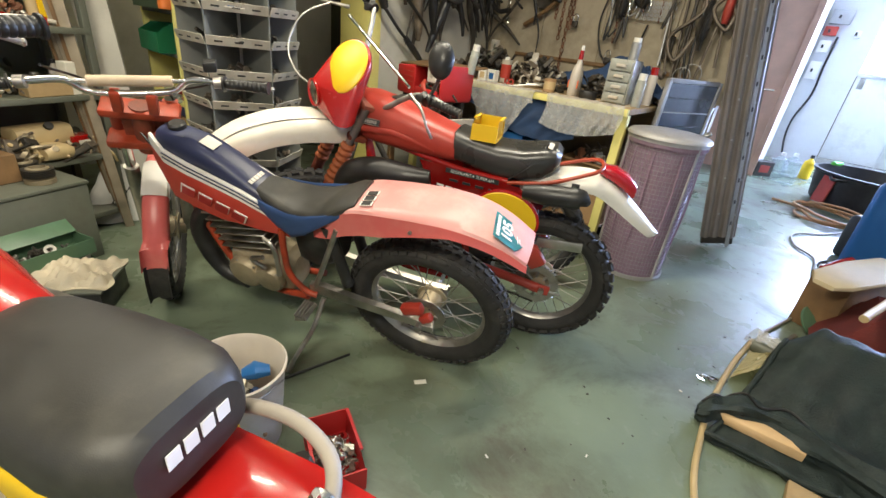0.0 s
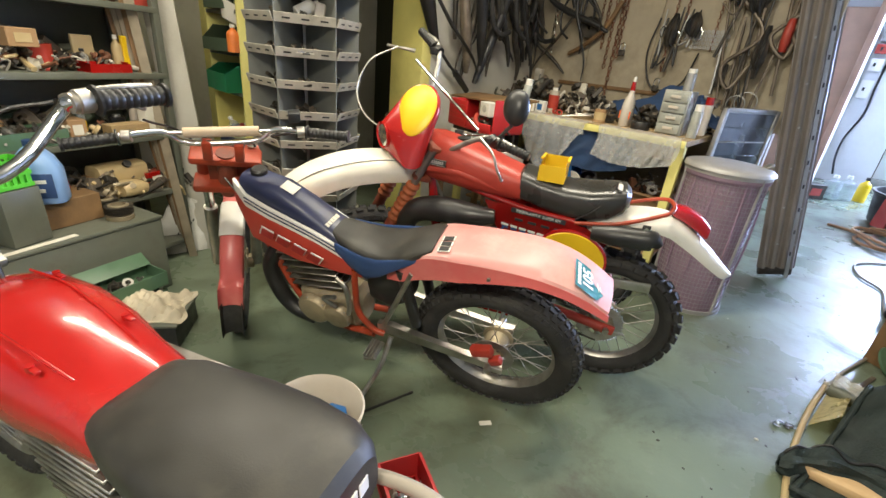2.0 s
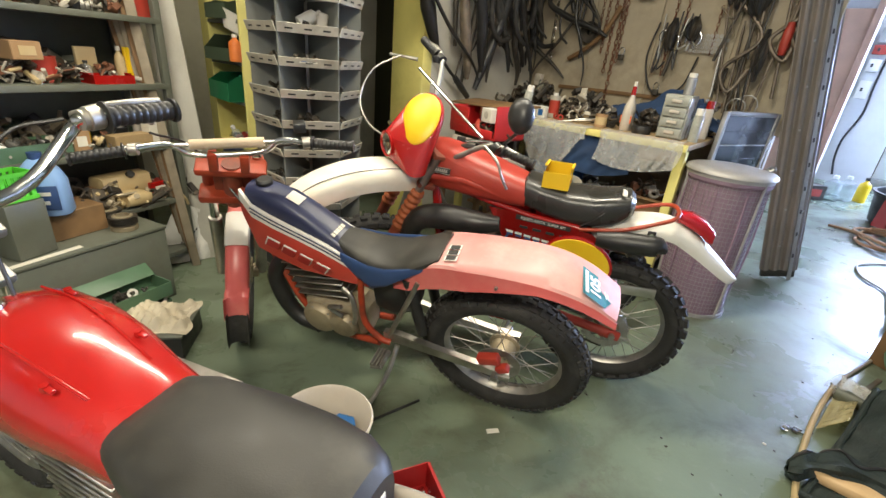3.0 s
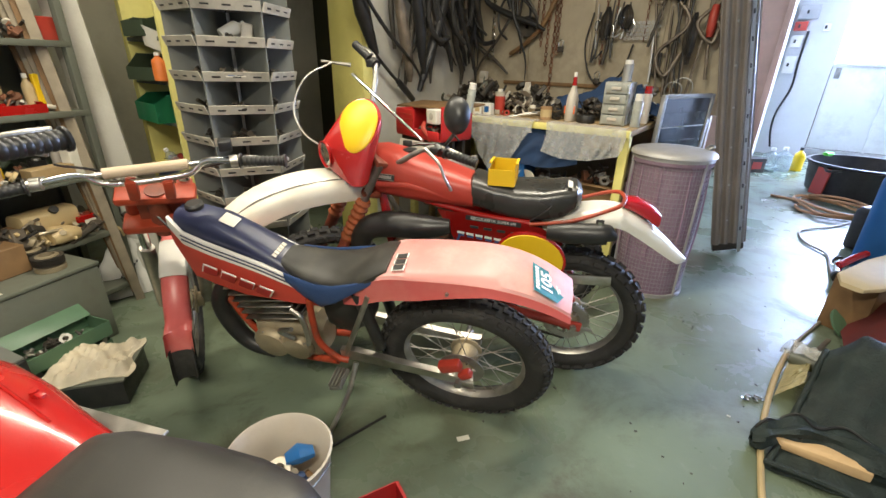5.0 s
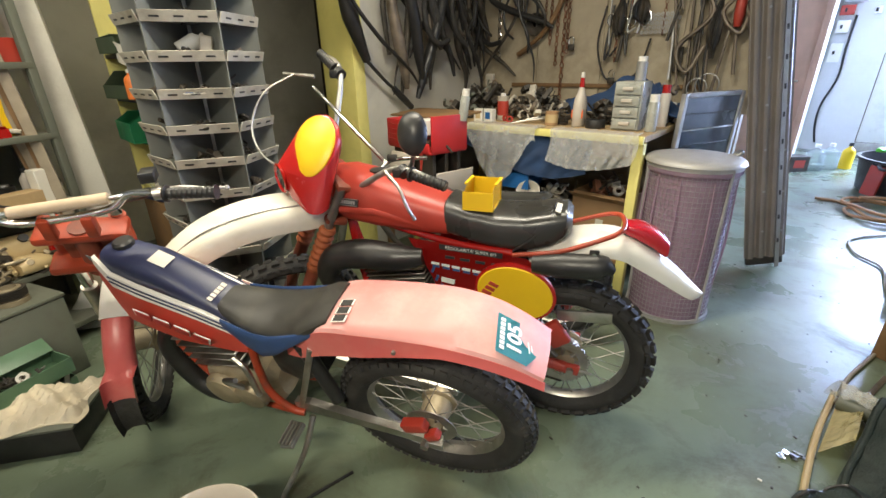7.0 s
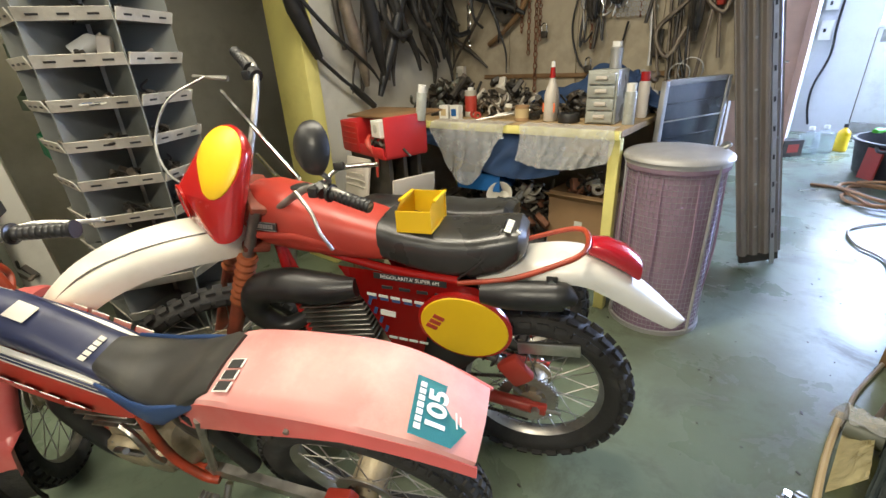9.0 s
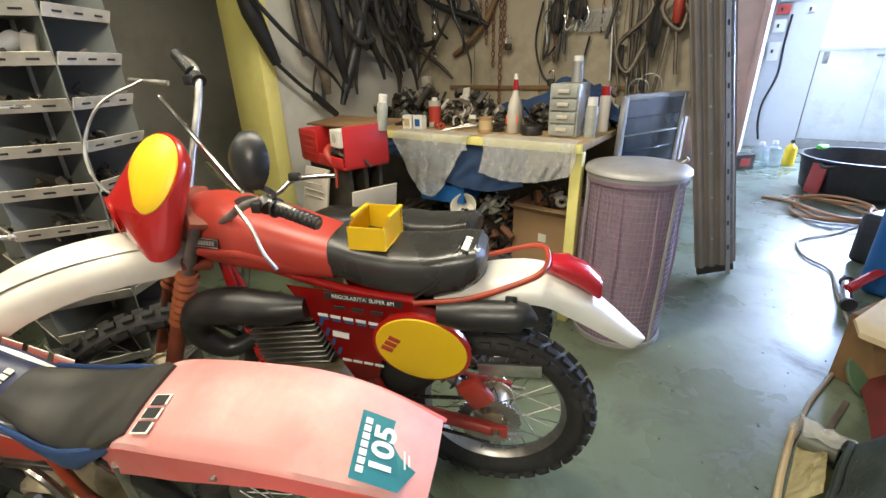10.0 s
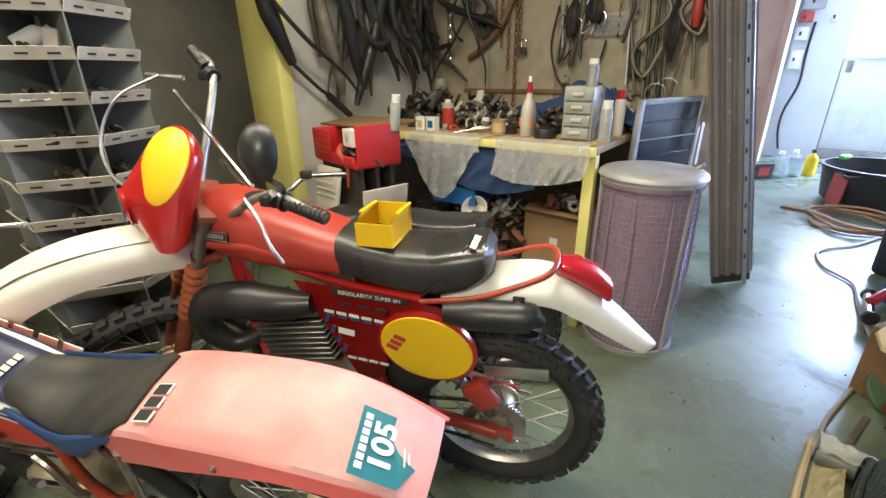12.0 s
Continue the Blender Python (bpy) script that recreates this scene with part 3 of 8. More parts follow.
def engine(parent, x0, x1, zb, zm, zt, w=0.085, fins=7, tilt=0, fin_mat=None):
    """Crankcase with round covers, finned cylinder and head between x0 and x1."""
    xm = (x0 + x1) / 2
    case = part("crankcase", hull([(x0, (zb + zm) / 2, w * 0.5, (zm - zb) * 0.30), (x0 + 0.03, (zb + zm) / 2, w * 0.85, (zm - zb) * 0.46), (xm, (zb + zm) / 2, w, (zm - zb) * 0.5), (x1 - 0.03, (zb + zm) / 2 + 0.005, w * 0.85, (zm - zb) * 0.46), (x1, (zb + zm) / 2, w * 0.5, (zm - zb) * 0.3)], 20, 3.0), M_cast, parent, "dirty cast aluminium crankcase")
    for s in (1, -1):
        for cx, cr in ((xm - 0.055, 0.066), (xm + 0.055, 0.078)):
            part("cover", LA([(0.0, 0.0), (cr, 0.0), (cr, 0.016), (cr * 0.86, 0.03), (cr * 0.5, 0.036), (0.0, 0.036)], 24, pose(cx, s * (w - 0.012), (zb + zm) / 2, -90 * s)), M_cast, case)
            for k in range(6):
                a = 2 * math.pi * k / 6 + 0.3
                part("bolt", C((cx + cr * 0.9 * math.cos(a), s * (w + 0.005), (zb + zm) / 2 + cr * 0.9 * math.sin(a)), (cx + cr * 0.9 * math.cos(a), s * (w + 0.012), (zb + zm) / 2 + cr * 0.9 * math.sin(a)), 0.006, n=6), M_steel, case)
    cm = pose(xm + 0.02, 0, zm, 0, tilt, 0)
    c = bmesh.new()
    cyl(c, (0, 0, -0.02), (0, 0, zt - zm - 0.01), 0.05, n=16)
    barrel = part("cylinder", c, M_cast, parent, m=cm)
    for k in range(fins):
        z = (zt - zm) * (0.12 + 0.82 * k / (fins - 1))
        part("fin", B((x1 - x0 - 0.05, w * 1.75, 0.007), (0, 0, z), bevel=0.002, seg=1), fin_mat or M_cast, barrel, m=cm)
    part("head", B((0.11, 0.10, 0.03), (0, 0, zt - zm + 0.005), bevel=0.01), M_cast, barrel, m=cm)
    part("spark_plug", C((0, 0, zt - zm), (0.02, 0, zt - zm + 0.05), 0.012), M_black, barrel, m=cm)
    return case


# ---- faded pink-red trials motorcycle ----
def trials_bike():
    bk = thing("trials_motorcycle", "faded red trials motorcycle with blue tank leaning on its side stand", "motorcycle", m=bike_pose(0.18, 1.73, -10, 18))
    wheel(bk, "rear_wheel", pose(0, 0, 0.335), 0.335, 0.105, 0.238, 54, "dusty block-tread rear tyre", disc=0.085, rows=(-0.85, -0.42, 0, 0.42, 0.85), knob_h=0.009)
    # rear mudguard: sun-bleached top, redder skirts
    line = [(0.40, 0.705, 0.7), (0.33, 0.750, 0.86), (0.234, 0.812, 0.96), (0.12, 0.832, 1.0), (0.0, 0.842, 1.0), (-0.10, 0.843, 1.0), (-0.19, 0.828, 0.97), (-0.27, 0.796, 0.9), (-0.345, 0.748, 0.82)]
    top = part("rear_mudguard", sheet(line, [(-0.100, 0.012), (-0.092, 0.004), (-0.06, 0.0), (0.0, -0.004), (0.06, 0.0), (0.092, 0.004), (0.100, 0.012)], 0.004), M_pink, bk, "sun-bleached pinkish red plastic mudguard")
    for s in (1, -1):
        sk = [(0.40, 0.695, 0.7), (0.33, 0.740, 0.86), (0.234, 0.800, 0.96), (0.12, 0.820, 1.0), (0.0, 0.830, 1.0), (-0.10, 0.831, 1.0), (-0.19, 0.816, 0.97), (-0.27, 0.784, 0.9), (-0.345, 0.736, 0.82)]
        st = smooth_path([(x, w, z) for x, z, w in sk], 4)
        drops = [0.055, 0.075, 0.085, 0.075, 0.05, 0.028, 0.024, 0.022, 0.014]
        rings = []
        for i, p in enumerate(st):
            d = float(np.interp(i / (len(st) - 1) * 8, range(9), drops))
            y = s * 0.1005 * p.y
            rings.append([Vector((p.x, y, p.z)), Vector((p.x, y + s * 0.004, p.z - d * 0.5)), Vector((p.x, y + s * 0.012, p.z - d)), Vector((p.x, y + s * 0.008, p.z - d - 0.003)), Vector((p.x, y - s * 0.001, p.z - d * 0.5)), Vector((p.x, y - s * 0.004, p.z))])
        part("mudguard_skirt", ring_loft(bmesh.new(), rings), M_pink_side, top, "redder side skirt")
    part("rivet", C((0.02, 0.106, 0.792), (0.02, 0.114, 0.792), 0.006, n=8), M_steel, top)
    # tank and side panels
    part("tank_cover", hull([(1.0, 0.875, 0.030, 0.035), (0.985, 0.870, 0.052, 0.055), (0.93, 0.860, 0.060, 0.062), (0.83, 0.842, 0.062, 0.060), (0.74, 0.800, 0.062, 0.052), (0.66, 0.752, 0.064, 0.044), (0.60, 0.722, 0.066, 0.038), (0.53, 0.695, 0.06, 0.025)], 26, 3.0), M_navy, bk, "navy blue plastic tank top")
    for s in (1, -1):
        edge = [(1.005, 0.915), (0.955, 0.868), (0.87, 0.835), (0.77, 0.803), (0.68, 0.770), (0.59, 0.725), (0.505, 0.650)]

        def band(top_off, low_off, push):
            rings = []
            for i, (x, z) in enumerate(edge):
                f = i / 6
                zu, zl = float(np.interp(f, [0, 1], top_off)), float(np.interp(f, [0, .12, .5, .85, 1], low_off))
                yy = lambda d: s * (0.066 + push + 0.22 * min(0.12, d) + 0.010 * math.sin(math.pi * f)) * (0.80 if i == 0 else 1)
                du, dl = -zu, -zl
                rings.append([Vector((x, yy(du), z + zu)), Vector((x, yy((du + dl) / 2) + s * 0.003, z + (zu + zl) / 2)), Vector((x, yy(dl), z + zl)), Vector((x, yy(dl) - s * 0.012, z + zl)), Vector((x, yy(du) - s * 0.012, z + zu))])
            return ring_loft(bmesh.new(), rings)
        part("white_band", band((0.0, 0.0), (-0.045,) * 5, 0.002), M_white, bk, "white stripe")
        p = part("red_panel", band((-0.046, -0.030), (-0.10, -0.175, -0.165, -0.10, -0.045), 0.003), M_red_dull, bk, "red side panel")
        for k in (0.006, 0.020):
            e2 = [Vector((x, s * (0.0715 + 0.22 * k + 0.010 * math.sin(math.pi * (i + 1) / 6)), z - k)) for i, (x, z) in enumerate(edge[1:6])]
            part("pinstripe", T(e2, 0.0026, 6, 4), M_navy, p)
        mm = plane_m((0.775, s * 0.1085, 0.706), (-s * 1.0, 0, -0.36 * s), (0, 0.22 * s, 1))
        blocks(4, 0.275, 0.078, mm, M_white_print, p, 0.3 * s)
        blocks(4, 0.262, 0.056, mm @ pose(0, 0, 0.0015), M_red_print, p, 0.3 * s)
        part("blue_wing", hull([(0.60, 0.725, 0.006, 0.022, s * 0.076), (0.54, 0.695, 0.008, 0.045, s * 0.086), (0.48, 0.680, 0.008, 0.055, s * 0.096), (0.42, 0.700, 0.008, 0.042, s * 0.102), (0.35, 0.735, 0.006, 0.025, s * 0.098), (0.27, 0.775, 0.004, 0.008, s * 0.09)], 12), M_blue_side, bk, "blue plastic below the seat")
    part("sticker", B((0.055, 0.048, 0.0015), (0.80, 0.0, 0.8900), (0, -24, 0)), M_paper, bk, "small pale sticker")
    blocks(5, 0.075, 0.016, plane_m((0.640, 0.01, 0.7885), (-0.05, -1.0, 0), (-1, 0.0, -0.55)), M_paper, bk, 0.0)
    part("filler_cap", LA([(0.0, 0.0), (0.030, 0.0), (0.030, 0.014), (0.024, 0.02), (0.0, 0.021)], 18, pose(0.935, -0.01, 0.918, 0, -4, 0)), M_black, bk, "black filler cap")
    # seat
    part("seat", hull([(0.635, 0.762, 0.045, 0.012), (0.60, 0.745, 0.062, 0.026), (0.53, 0.724, 0.080, 0.028), (0.46, 0.716, 0.095, 0.028), (0.39, 0.724, 0.102, 0.030), (0.32, 0.752, 0.100, 0.032), (0.26, 0.790, 0.092, 0.028), (0.222, 0.815, 0.075, 0.012)], 22, 3), M_vinyl, bk, "low worn grey-black seat pad")
    em = plane_m((0.185, 0.035, 0.8290), (0.05, -1, 0.0), (-1, 0.0, 0.20))
    blocks(3, 0.086, 0.042, em, M_white_print, top, 0.0)
    blocks(3, 0.080, 0.033, em @ pose(0, 0, -0.0016), M_ink, top, 0.0)
    # number sticker
    dm = plane_m((-0.268, 0.022, 0.8015), (0.12, -1, 0), (0.8, 0.1, 0.6)) @ pose(0, 0, 0.0018)
    db = bmesh.new()
    vs = [db.verts.new(dm @ Vector(c)) for c in ((-0.058, 0.058, 0), (0.058, 0.058, 0), (0.058, -0.03, 0), (0, -0.072, 0), (-0.058, -0.03, 0))]
    db.faces.new(vs)
    bmesh.ops.solidify(db, geom=db.faces[:], thickness=0.001)
    stick = part("number_sticker", db, M_teal, top, "teal shield sticker with white numbers")
    words("lettering", "105", 0.056, dm @ pose(0, 0.006, 0.0016), M_white_print, stick, bold=0.0016)
    blocks(7, 0.095, 0.013, dm @ pose(0, 0.043, 0.0016), M_white_print, stick, 0.0, 0.0006)
    for k in range(2):
        part("print_bar", B((0.04 - 0.014 * k, 0.003, 0.001), (0, 0, 0)), M_white_print, stick, m=dm @ pose(0, -0.034 - 0.009 * k, 0.0016, 0, 0, 10))
    # frame
    F = bmesh.new()
    for s in (1, -1):
        tube(F, [(0.53, s * 0.085, 0.64), (0.535, s * 0.10, 0.54), (0.53, s * 0.11, 0.43), (0.47, s * 0.115, 0.36), (0.43, s * 0.11, 0.345)], 0.0125, 10)
    part("frame", F, M_orange, bk, "orange-red painted steel frame")
    F = bmesh.new()
    tube(F, [(0.53, 0.05, 0.62), (0.72, 0.03, 0.70), (0.95, 0.0, 0.80), (1.08, 0, 0.88)], 0.018, 10)
    tube(F, [(1.08, 0, 0.84), (0.97, 0.03, 0.62), (0.86, 0.05, 0.34), (0.70, 0.06, 0.25), (0.50, 0.08, 0.28)], 0.015, 10)
    tube(F, [(0.50, -0.06, 0.28), (0.70, -0.06, 0.25)], 0.015, 10)
    part("down_tube", F, M_orange, bk)
    part("head_tube", C((1.11, 0, 0.80), (1.06, 0, 0.955), 0.03), M_orange, bk)
    for s in (1, -1):
        part("subframe_strut", C((0.29, s * 0.095, 0.715), (0.44, s * 0.10, 0.37), 0.010), M_alu, bk, "grey strut")
        part("shock", T([(0.34, s * 0.075, 0.70), (0.30, s * 0.075, 0.42)], 0.022, 12), M_black, bk)
    part("air_box", hull([(0.50, 0.55, 0.06, 0.09), (0.42, 0.56, 0.075, 0.11), (0.34, 0.58, 0.06, 0.09)], 14, 4), M_black, bk, "black air box")
    # swing arm, chain case, caliper
    for s in (1, -1):
        sa = part("swing_arm", ring_loft(bmesh.new(), [[Vector((x, s * 0.092 + dy, z + dz)) for dy, dz in ((-0.012, -h), (0.012, -h), (0.012, h), (-0.012, h))] for x, z, h in ((0.46, 0.365, 0.026), (0.40, 0.372, 0.028), (0.25, 0.355, 0.022), (0.02, 0.335, 0.019), (-0.05, 0.332, 0.016))]), M_alu, bk, "dull aluminium swing arm", smooth=False)
        part("axle_nut", C((0, s * 0.104, 0.335), (0, s * 0.128, 0.335), 0.015, n=6), M_steel, sa)
        part("adjuster", B((0.05, 0.014, 0.03), (-0.03, s * 0.108, 0.333), bevel=0.003), M_steel, sa)
    cp = bmesh.new()
    box(cp, (0.085, 0.035, 0.042), pose(0.03, 0.095, 0.405, 0, 22, 0), 0.008)
    box(cp, (0.05, 0.03, 0.03), pose(-0.025, 0.098, 0.375, 0, 35, 0), 0.006)
    part("caliper", cp, M_red_dull, bk, "red brake caliper cover")
    # engine, exhaust, controls
    engine(bk, 0.56, 0.86, 0.24, 0.46, 0.66, 0.095, 6, 12, M_alu)
    part("kick_lever", T([(0.63, 0.12, 0.44), (0.66, 0.14, 0.50), (0.60, 0.145, 0.53)], 0.009, 8), M_alu, bk)
    part("clutch_pipe", T([(0.60, 0.11, 0.60), (0.56, 0.12, 0.57), (0.555, 0.13, 0.48), (0.575, 0.12, 0.42)], 0.010, 8), M_alu, bk)
    part("exhaust", T([(0.80, 0.0, 0.60), (0.91, 0.03, 0.60), (0.975, 0.05, 0.50), (0.965, 0.06, 0.37), (0.90, 0.07, 0.28), (0.80, 0.07, 0.25)], [0.022, 0.03, 0.036, 0.036, 0.034, 0.03], 14), M_black, bk, "black exhaust front pipe")
    part("carburettor", hull([(0.56, 0.56, 0.03, 0.035), (0.52, 0.56, 0.035, 0.045), (0.48, 0.56, 0.03, 0.035)], 12), M_alu, bk)
    fp = bmesh.new()
    box(fp, (0.055, 0.085, 0.012), pose(0.44, 0.185, 0.325, 0, 20, 0), 0.003)
    for k in range(4):
        box(fp, (0.006, 0.08, 0.02), pose(0.42 + 0.013 * k, 0.185, 0.336, 0, 20, 0))
    part("foot_peg", fp, M_steel, bk, smooth=False)
    part("side_stand", T([(0.40, 0.11, 0.34), (0.415, 0.20, 0.25), (0.46, 0.30, 0.155), (0.475, 0.335, 0.112)], [0.011, 0.010, 0.009, 0.014], 8), M_alu, bk, "bent side stand")
    # steering
    BAR_ROLL = -7
    S = steer_m((1.08, 0, 0.90), 18, -54)
    ax = Vector((-math.sin(radians(18)), 0, math.cos(radians(18))))
    axle = Vector((1.312, 0, 0.348))
    wheel(bk, "front_wheel", S @ pose(*axle), 0.345, 0.075, 0.272, 50, "narrow front tyre", disc=0.08)
    for s in (1, -1):
        a = axle + Vector((0, s * 0.085, 0))
        leg = part("fork_leg", C(a, a + ax * 0.36, 0.024, 0.026), M_alu, bk, m=S)
        part("stanchion", C(a + ax * 0.36, a + ax * 0.69, 0.0175), M_chrome, leg, m=S)
    for k, hh in ((0.52, 0.022), (0.65, 0.02)):
        c = axle + ax * k
        part("fork_yoke", B((0.09, 0.24, hh * 1.6), (c.x - 0.05, 0, c.z), (0, -18, 0), 0.012), M_orange, bk, "orange-red fork yoke", m=S)
    hb = axle + ax * 0.66 - Vector((0.085, 0, 0))
    for s in (1, -1):
        part("bar_riser", B((0.035, 0.03, 0.075), (hb.x - 0.04, s * 0.05, hb.z + 0.04), (0, -20, 0), 0.006), M_orange, bk, m=S)
    for s in (1, -1):
        q0, q1 = axle + ax * 0.49 + Vector((0, s * 0.085, 0)), axle + ax * 0.68 + Vector((0, s * 0.085, 0))
        part("fork_clamp", C(q0, q1, 0.027, 0.025), M_orange, bk, m=S)
        part("lamp_bracket", T([q0 + Vector((0.03, 0, 0.02)), q0 + Vector((0.07, -s * 0.01, 0.06)), q1 + Vector((0.05, -s * 0.01, -0.03)), q1 + Vector((0.02, 0, 0))], 0.010, 8), M_orange, bk, m=S)
    part("steering_head", C(axle + ax * 0.48 + Vector((-0.055, 0, 0)), axle + ax * 0.67 + Vector((-0.055, 0, 0)), 0.034), M_rust, bk, m=S)
    part("front_plate", B((0.014, 0.13, 0.10), (hb.x + 0.065, 0, hb.z - 0.09), (0, -26, 0), 0.006), M_rust, bk, "rusty red front bracket", m=S)
    handlebar(bk, S @ pose(hb.x - 0.055, 0, hb.z + 0.075, BAR_ROLL), 0.80, 0.045, 0.10)
    part("bar_pad", C((0, 0.11, 0.036), (0, -0.12, 0.036), 0.017, n=14), mat("pale_foam_pad", (0.55, 0.43, 0.30), 0.8), bk, "pale foam bar pad", m=S @ pose(hb.x - 0.055, 0, hb.z + 0.075, BAR_ROLL))
    part("reservoir", B((0.06, 0.04, 0.032), (-0.015, -0.24, 0.09), bevel=0.005), M_black, bk, "black brake fluid reservoir", m=S @ pose(hb.x - 0.055, 0, hb.z + 0.075, BAR_ROLL))
    # front mudguard: red with white mount, rubber flap below
    def arc(a0, a1, r, n=9):
        return [(axle.x + r * math.cos(radians(a0 + (a1 - a0) * i / n)), axle.z + r * math.sin(radians(a0 + (a1 - a0) * i / n))) for i in range(n + 1)]
    fend = part("front_mudguard", sheet(arc(100, 176, 0.372), [(-0.046, 0.042), (-0.044, 0.024), (-0.035, 0.008), (-0.018, 0), (0, -0.002), (0.018, 0), (0.035, 0.008), (0.044, 0.024), (0.046, 0.042)], 0.004, 2), M_pink_side, bk, "faded red front mudguard", m=S)
    part("mudguard_front", sheet(arc(30, 100, 0.372), [(-0.044, 0.03), (-0.039, 0.010), (-0.022, 0), (0.022, 0), (0.039, 0.010), (0.044, 0.03)], 0.004, 2), M_pink_side, fend, m=S)
    part("white_bridge", sheet(arc(106, 131, 0.379), [(-0.049, 0.03), (-0.043, 0.008), (-0.022, -0.002), (0.022, -0.002), (0.043, 0.008), (0.049, 0.03)], 0.005, 2), M_white, fend, "white plastic fork bridge", m=S)
    part("mud_flap", sheet(arc(174, 203, 0.366), [(-0.042, 0.035), (-0.034, 0.012), (-0.016, 0.002), (0.016, 0.002), (0.034, 0.012), (0.042, 0.035)], 0.004, 2), M_rubber, fend, "black rubber mud flap", m=S)
    cb = bmesh.new()
    tube(cb, [S @ Vector((hb.x - 0.06, 0.22, hb.z + 0.13)), S @ Vector((hb.x + 0.09, 0.12, hb.z + 0.03)), Vector((0.98, 0.05, 0.80)), Vector((0.80, 0.05, 0.60))], 0.004, 6)
    tube(cb, [S @ Vector((hb.x - 0.06, -0.22, hb.z + 0.13)), S @ Vector((hb.x + 0.10, -0.08, hb.z + 0.02)), Vector((0.96, -0.05, 0.78)), Vector((0.72, 0.0, 0.68))], 0.004, 6)
    part("control_cable", cb, M_black, bk)
    return bk


trials_bike()


# ---- red enduro motorcycle ----
def enduro_bike():
    M = bike_pose(0.62, 2.045, -9, 5)
    bk = thing("enduro_motorcycle", "red enduro motorcycle with yellow number plates and white mudguards", "motorcycle", m=M)
    inv = M.inverted()
    W = lambda x, y, z: inv @ Vector((x, y, z))
    wheel(bk, "rear_wheel", pose(-0.012, 0, 0.322), 0.328, 0.100, 0.236, 34, "knobbly enduro rear tyre", sprocket=0.0, disc=0.0, rows=(-1.0, -0.36, 0.36, 1.0), knob_h=0.017)
    # sprocket on the near side
    s = bmesh.new()
    turn = pose(0, 0, 0.315) @ Matrix.Rotation(radians(90), 4, "X")
    lathe(s, [(0.062, -0.066), (0.095, -0.066), (0.095, -0.062), (0.062, -0.062)], 44, turn, close=True)
    for i in range(8):
        a = 2 * math.pi * i / 8
        cyl(s, (0.03 * math.cos(a), 0.064, 0.315 + 0.03 * math.sin(a)), (0.066 * math.cos(a), 0.064, 0.315 + 0.066 * math.sin(a)), 0.008, n=6)
    for i in range(44):
        a = 2 * math.pi * i / 44
        box(s, (0.007, 0.004, 0.008), pose(0, 0.064, 0.315) @ Matrix.Rotation(a, 4, "Y") @ pose(0, 0, 0.098))
    part("sprocket", s, M_steel, bk, "drilled steel sprocket", smooth=False)
    # tank
    tank = part("tank", hull([(0.965, 0.93, 0.035, 0.06), (0.94, 0.938, 0.062, 0.094), (0.82, 0.934, 0.100, 0.106), (0.70, 0.916, 0.113, 0.098), (0.60, 0.900, 0.113, 0.086), (0.50, 0.882, 0.106, 0.072), (0.435, 0.872, 0.098, 0.062)], 28, 2.7), M_red_dull, bk, "matt red fuel tank")
    part("tank_ridge", hull([(0.84, 0.90, 0.004, 0.012, 0.108), (0.70, 0.905, 0.006, 0.012, 0.117), (0.52, 0.86, 0.004, 0.012, 0.101)], 10), M_red_dull, tank)
    bd = plane_m(W(-0.208, 1.986, 0.920) + Vector((0, 0.004, 0)), (-1, 0.03, -0.03), (0, -0.25, 1))
    bp = part("badge", box(bmesh.new(), (0.105, 0.026, 0.005), bd, 0.0015), M_ink, tank, "black and silver name badge")
    part("badge_rim", T([bd @ Vector(c) for c in ((-0.052, -0.012, 0.003), (0.052, -0.012, 0.003), (0.052, 0.012, 0.003), (-0.052, 0.012, 0.003), (-0.052, -0.012, 0.003))], 0.0014, 6, smooth=False), M_alu, bp)
    blocks(9, 0.082, 0.013, bd @ pose(0, 0, 0.0028), M_alu, bp, 0.0, 0.0006)
    part("filler_cap", LA([(0, 0), (0.03, 0), (0.03, 0.014), (0.0, 0.02)], 18, pose(0.72, 0, 1.010)), M_black, tank)
    # seat
    seat = part("seat", hull([(0.455, 0.885, 0.070, 0.050), (0.44, 0.885, 0.098, 0.062), (0.36, 0.865, 0.108, 0.062), (0.26, 0.85, 0.110, 0.065), (0.16, 0.85, 0.110, 0.070), (0.08, 0.87, 0.105, 0.066), (0.035, 0.885, 0.09, 0.052), (0.015, 0.89, 0.06, 0.03)], 24, 3.4), M_vinyl_gloss, bk, "shiny black vinyl dual seat")
    part("seam", T([(0.20, 0.112, 0.80), (0.13, 0.108, 0.86), (0.085, 0.07, 0.93), (0.075, 0.0, 0.938)], 0.003, 6), M_black, seat)
    blocks(5, 0.080, 0.018, plane_m((0.062, 0.040, 0.9395), (-0.05, -1.0, 0.0), (1, -0.05, 0.15)), M_paper, seat, 0.2)
    blocks(4, 0.055, 0.014, plane_m((0.034, 0.038, 0.9315), (-0.05, -1.0, 0.0), (1, -0.05, 0.6)), M_paper, seat, 0.2)
    # side panel with number oval
    for sd in (1, -1):
        out = [(0.575, 0.815), (0.44, 0.805), (0.15, 0.775), (0.10, 0.74), (0.26, 0.66), (0.31, 0.58), (0.33, 0.50), (0.40, 0.46), (0.45, 0.56), (0.50, 0.68)]
        bmp = bmesh.new()
        bmp.faces.new([bmp.verts.new((x, sd * 0.114, z)) for x, z in out])
        bmesh.ops.solidify(bmp, geom=bmp.faces[:], thickness=0.006)
        bmesh.ops.triangulate(bmp, faces=[f for f in bmp.faces if len(f.verts) > 4])
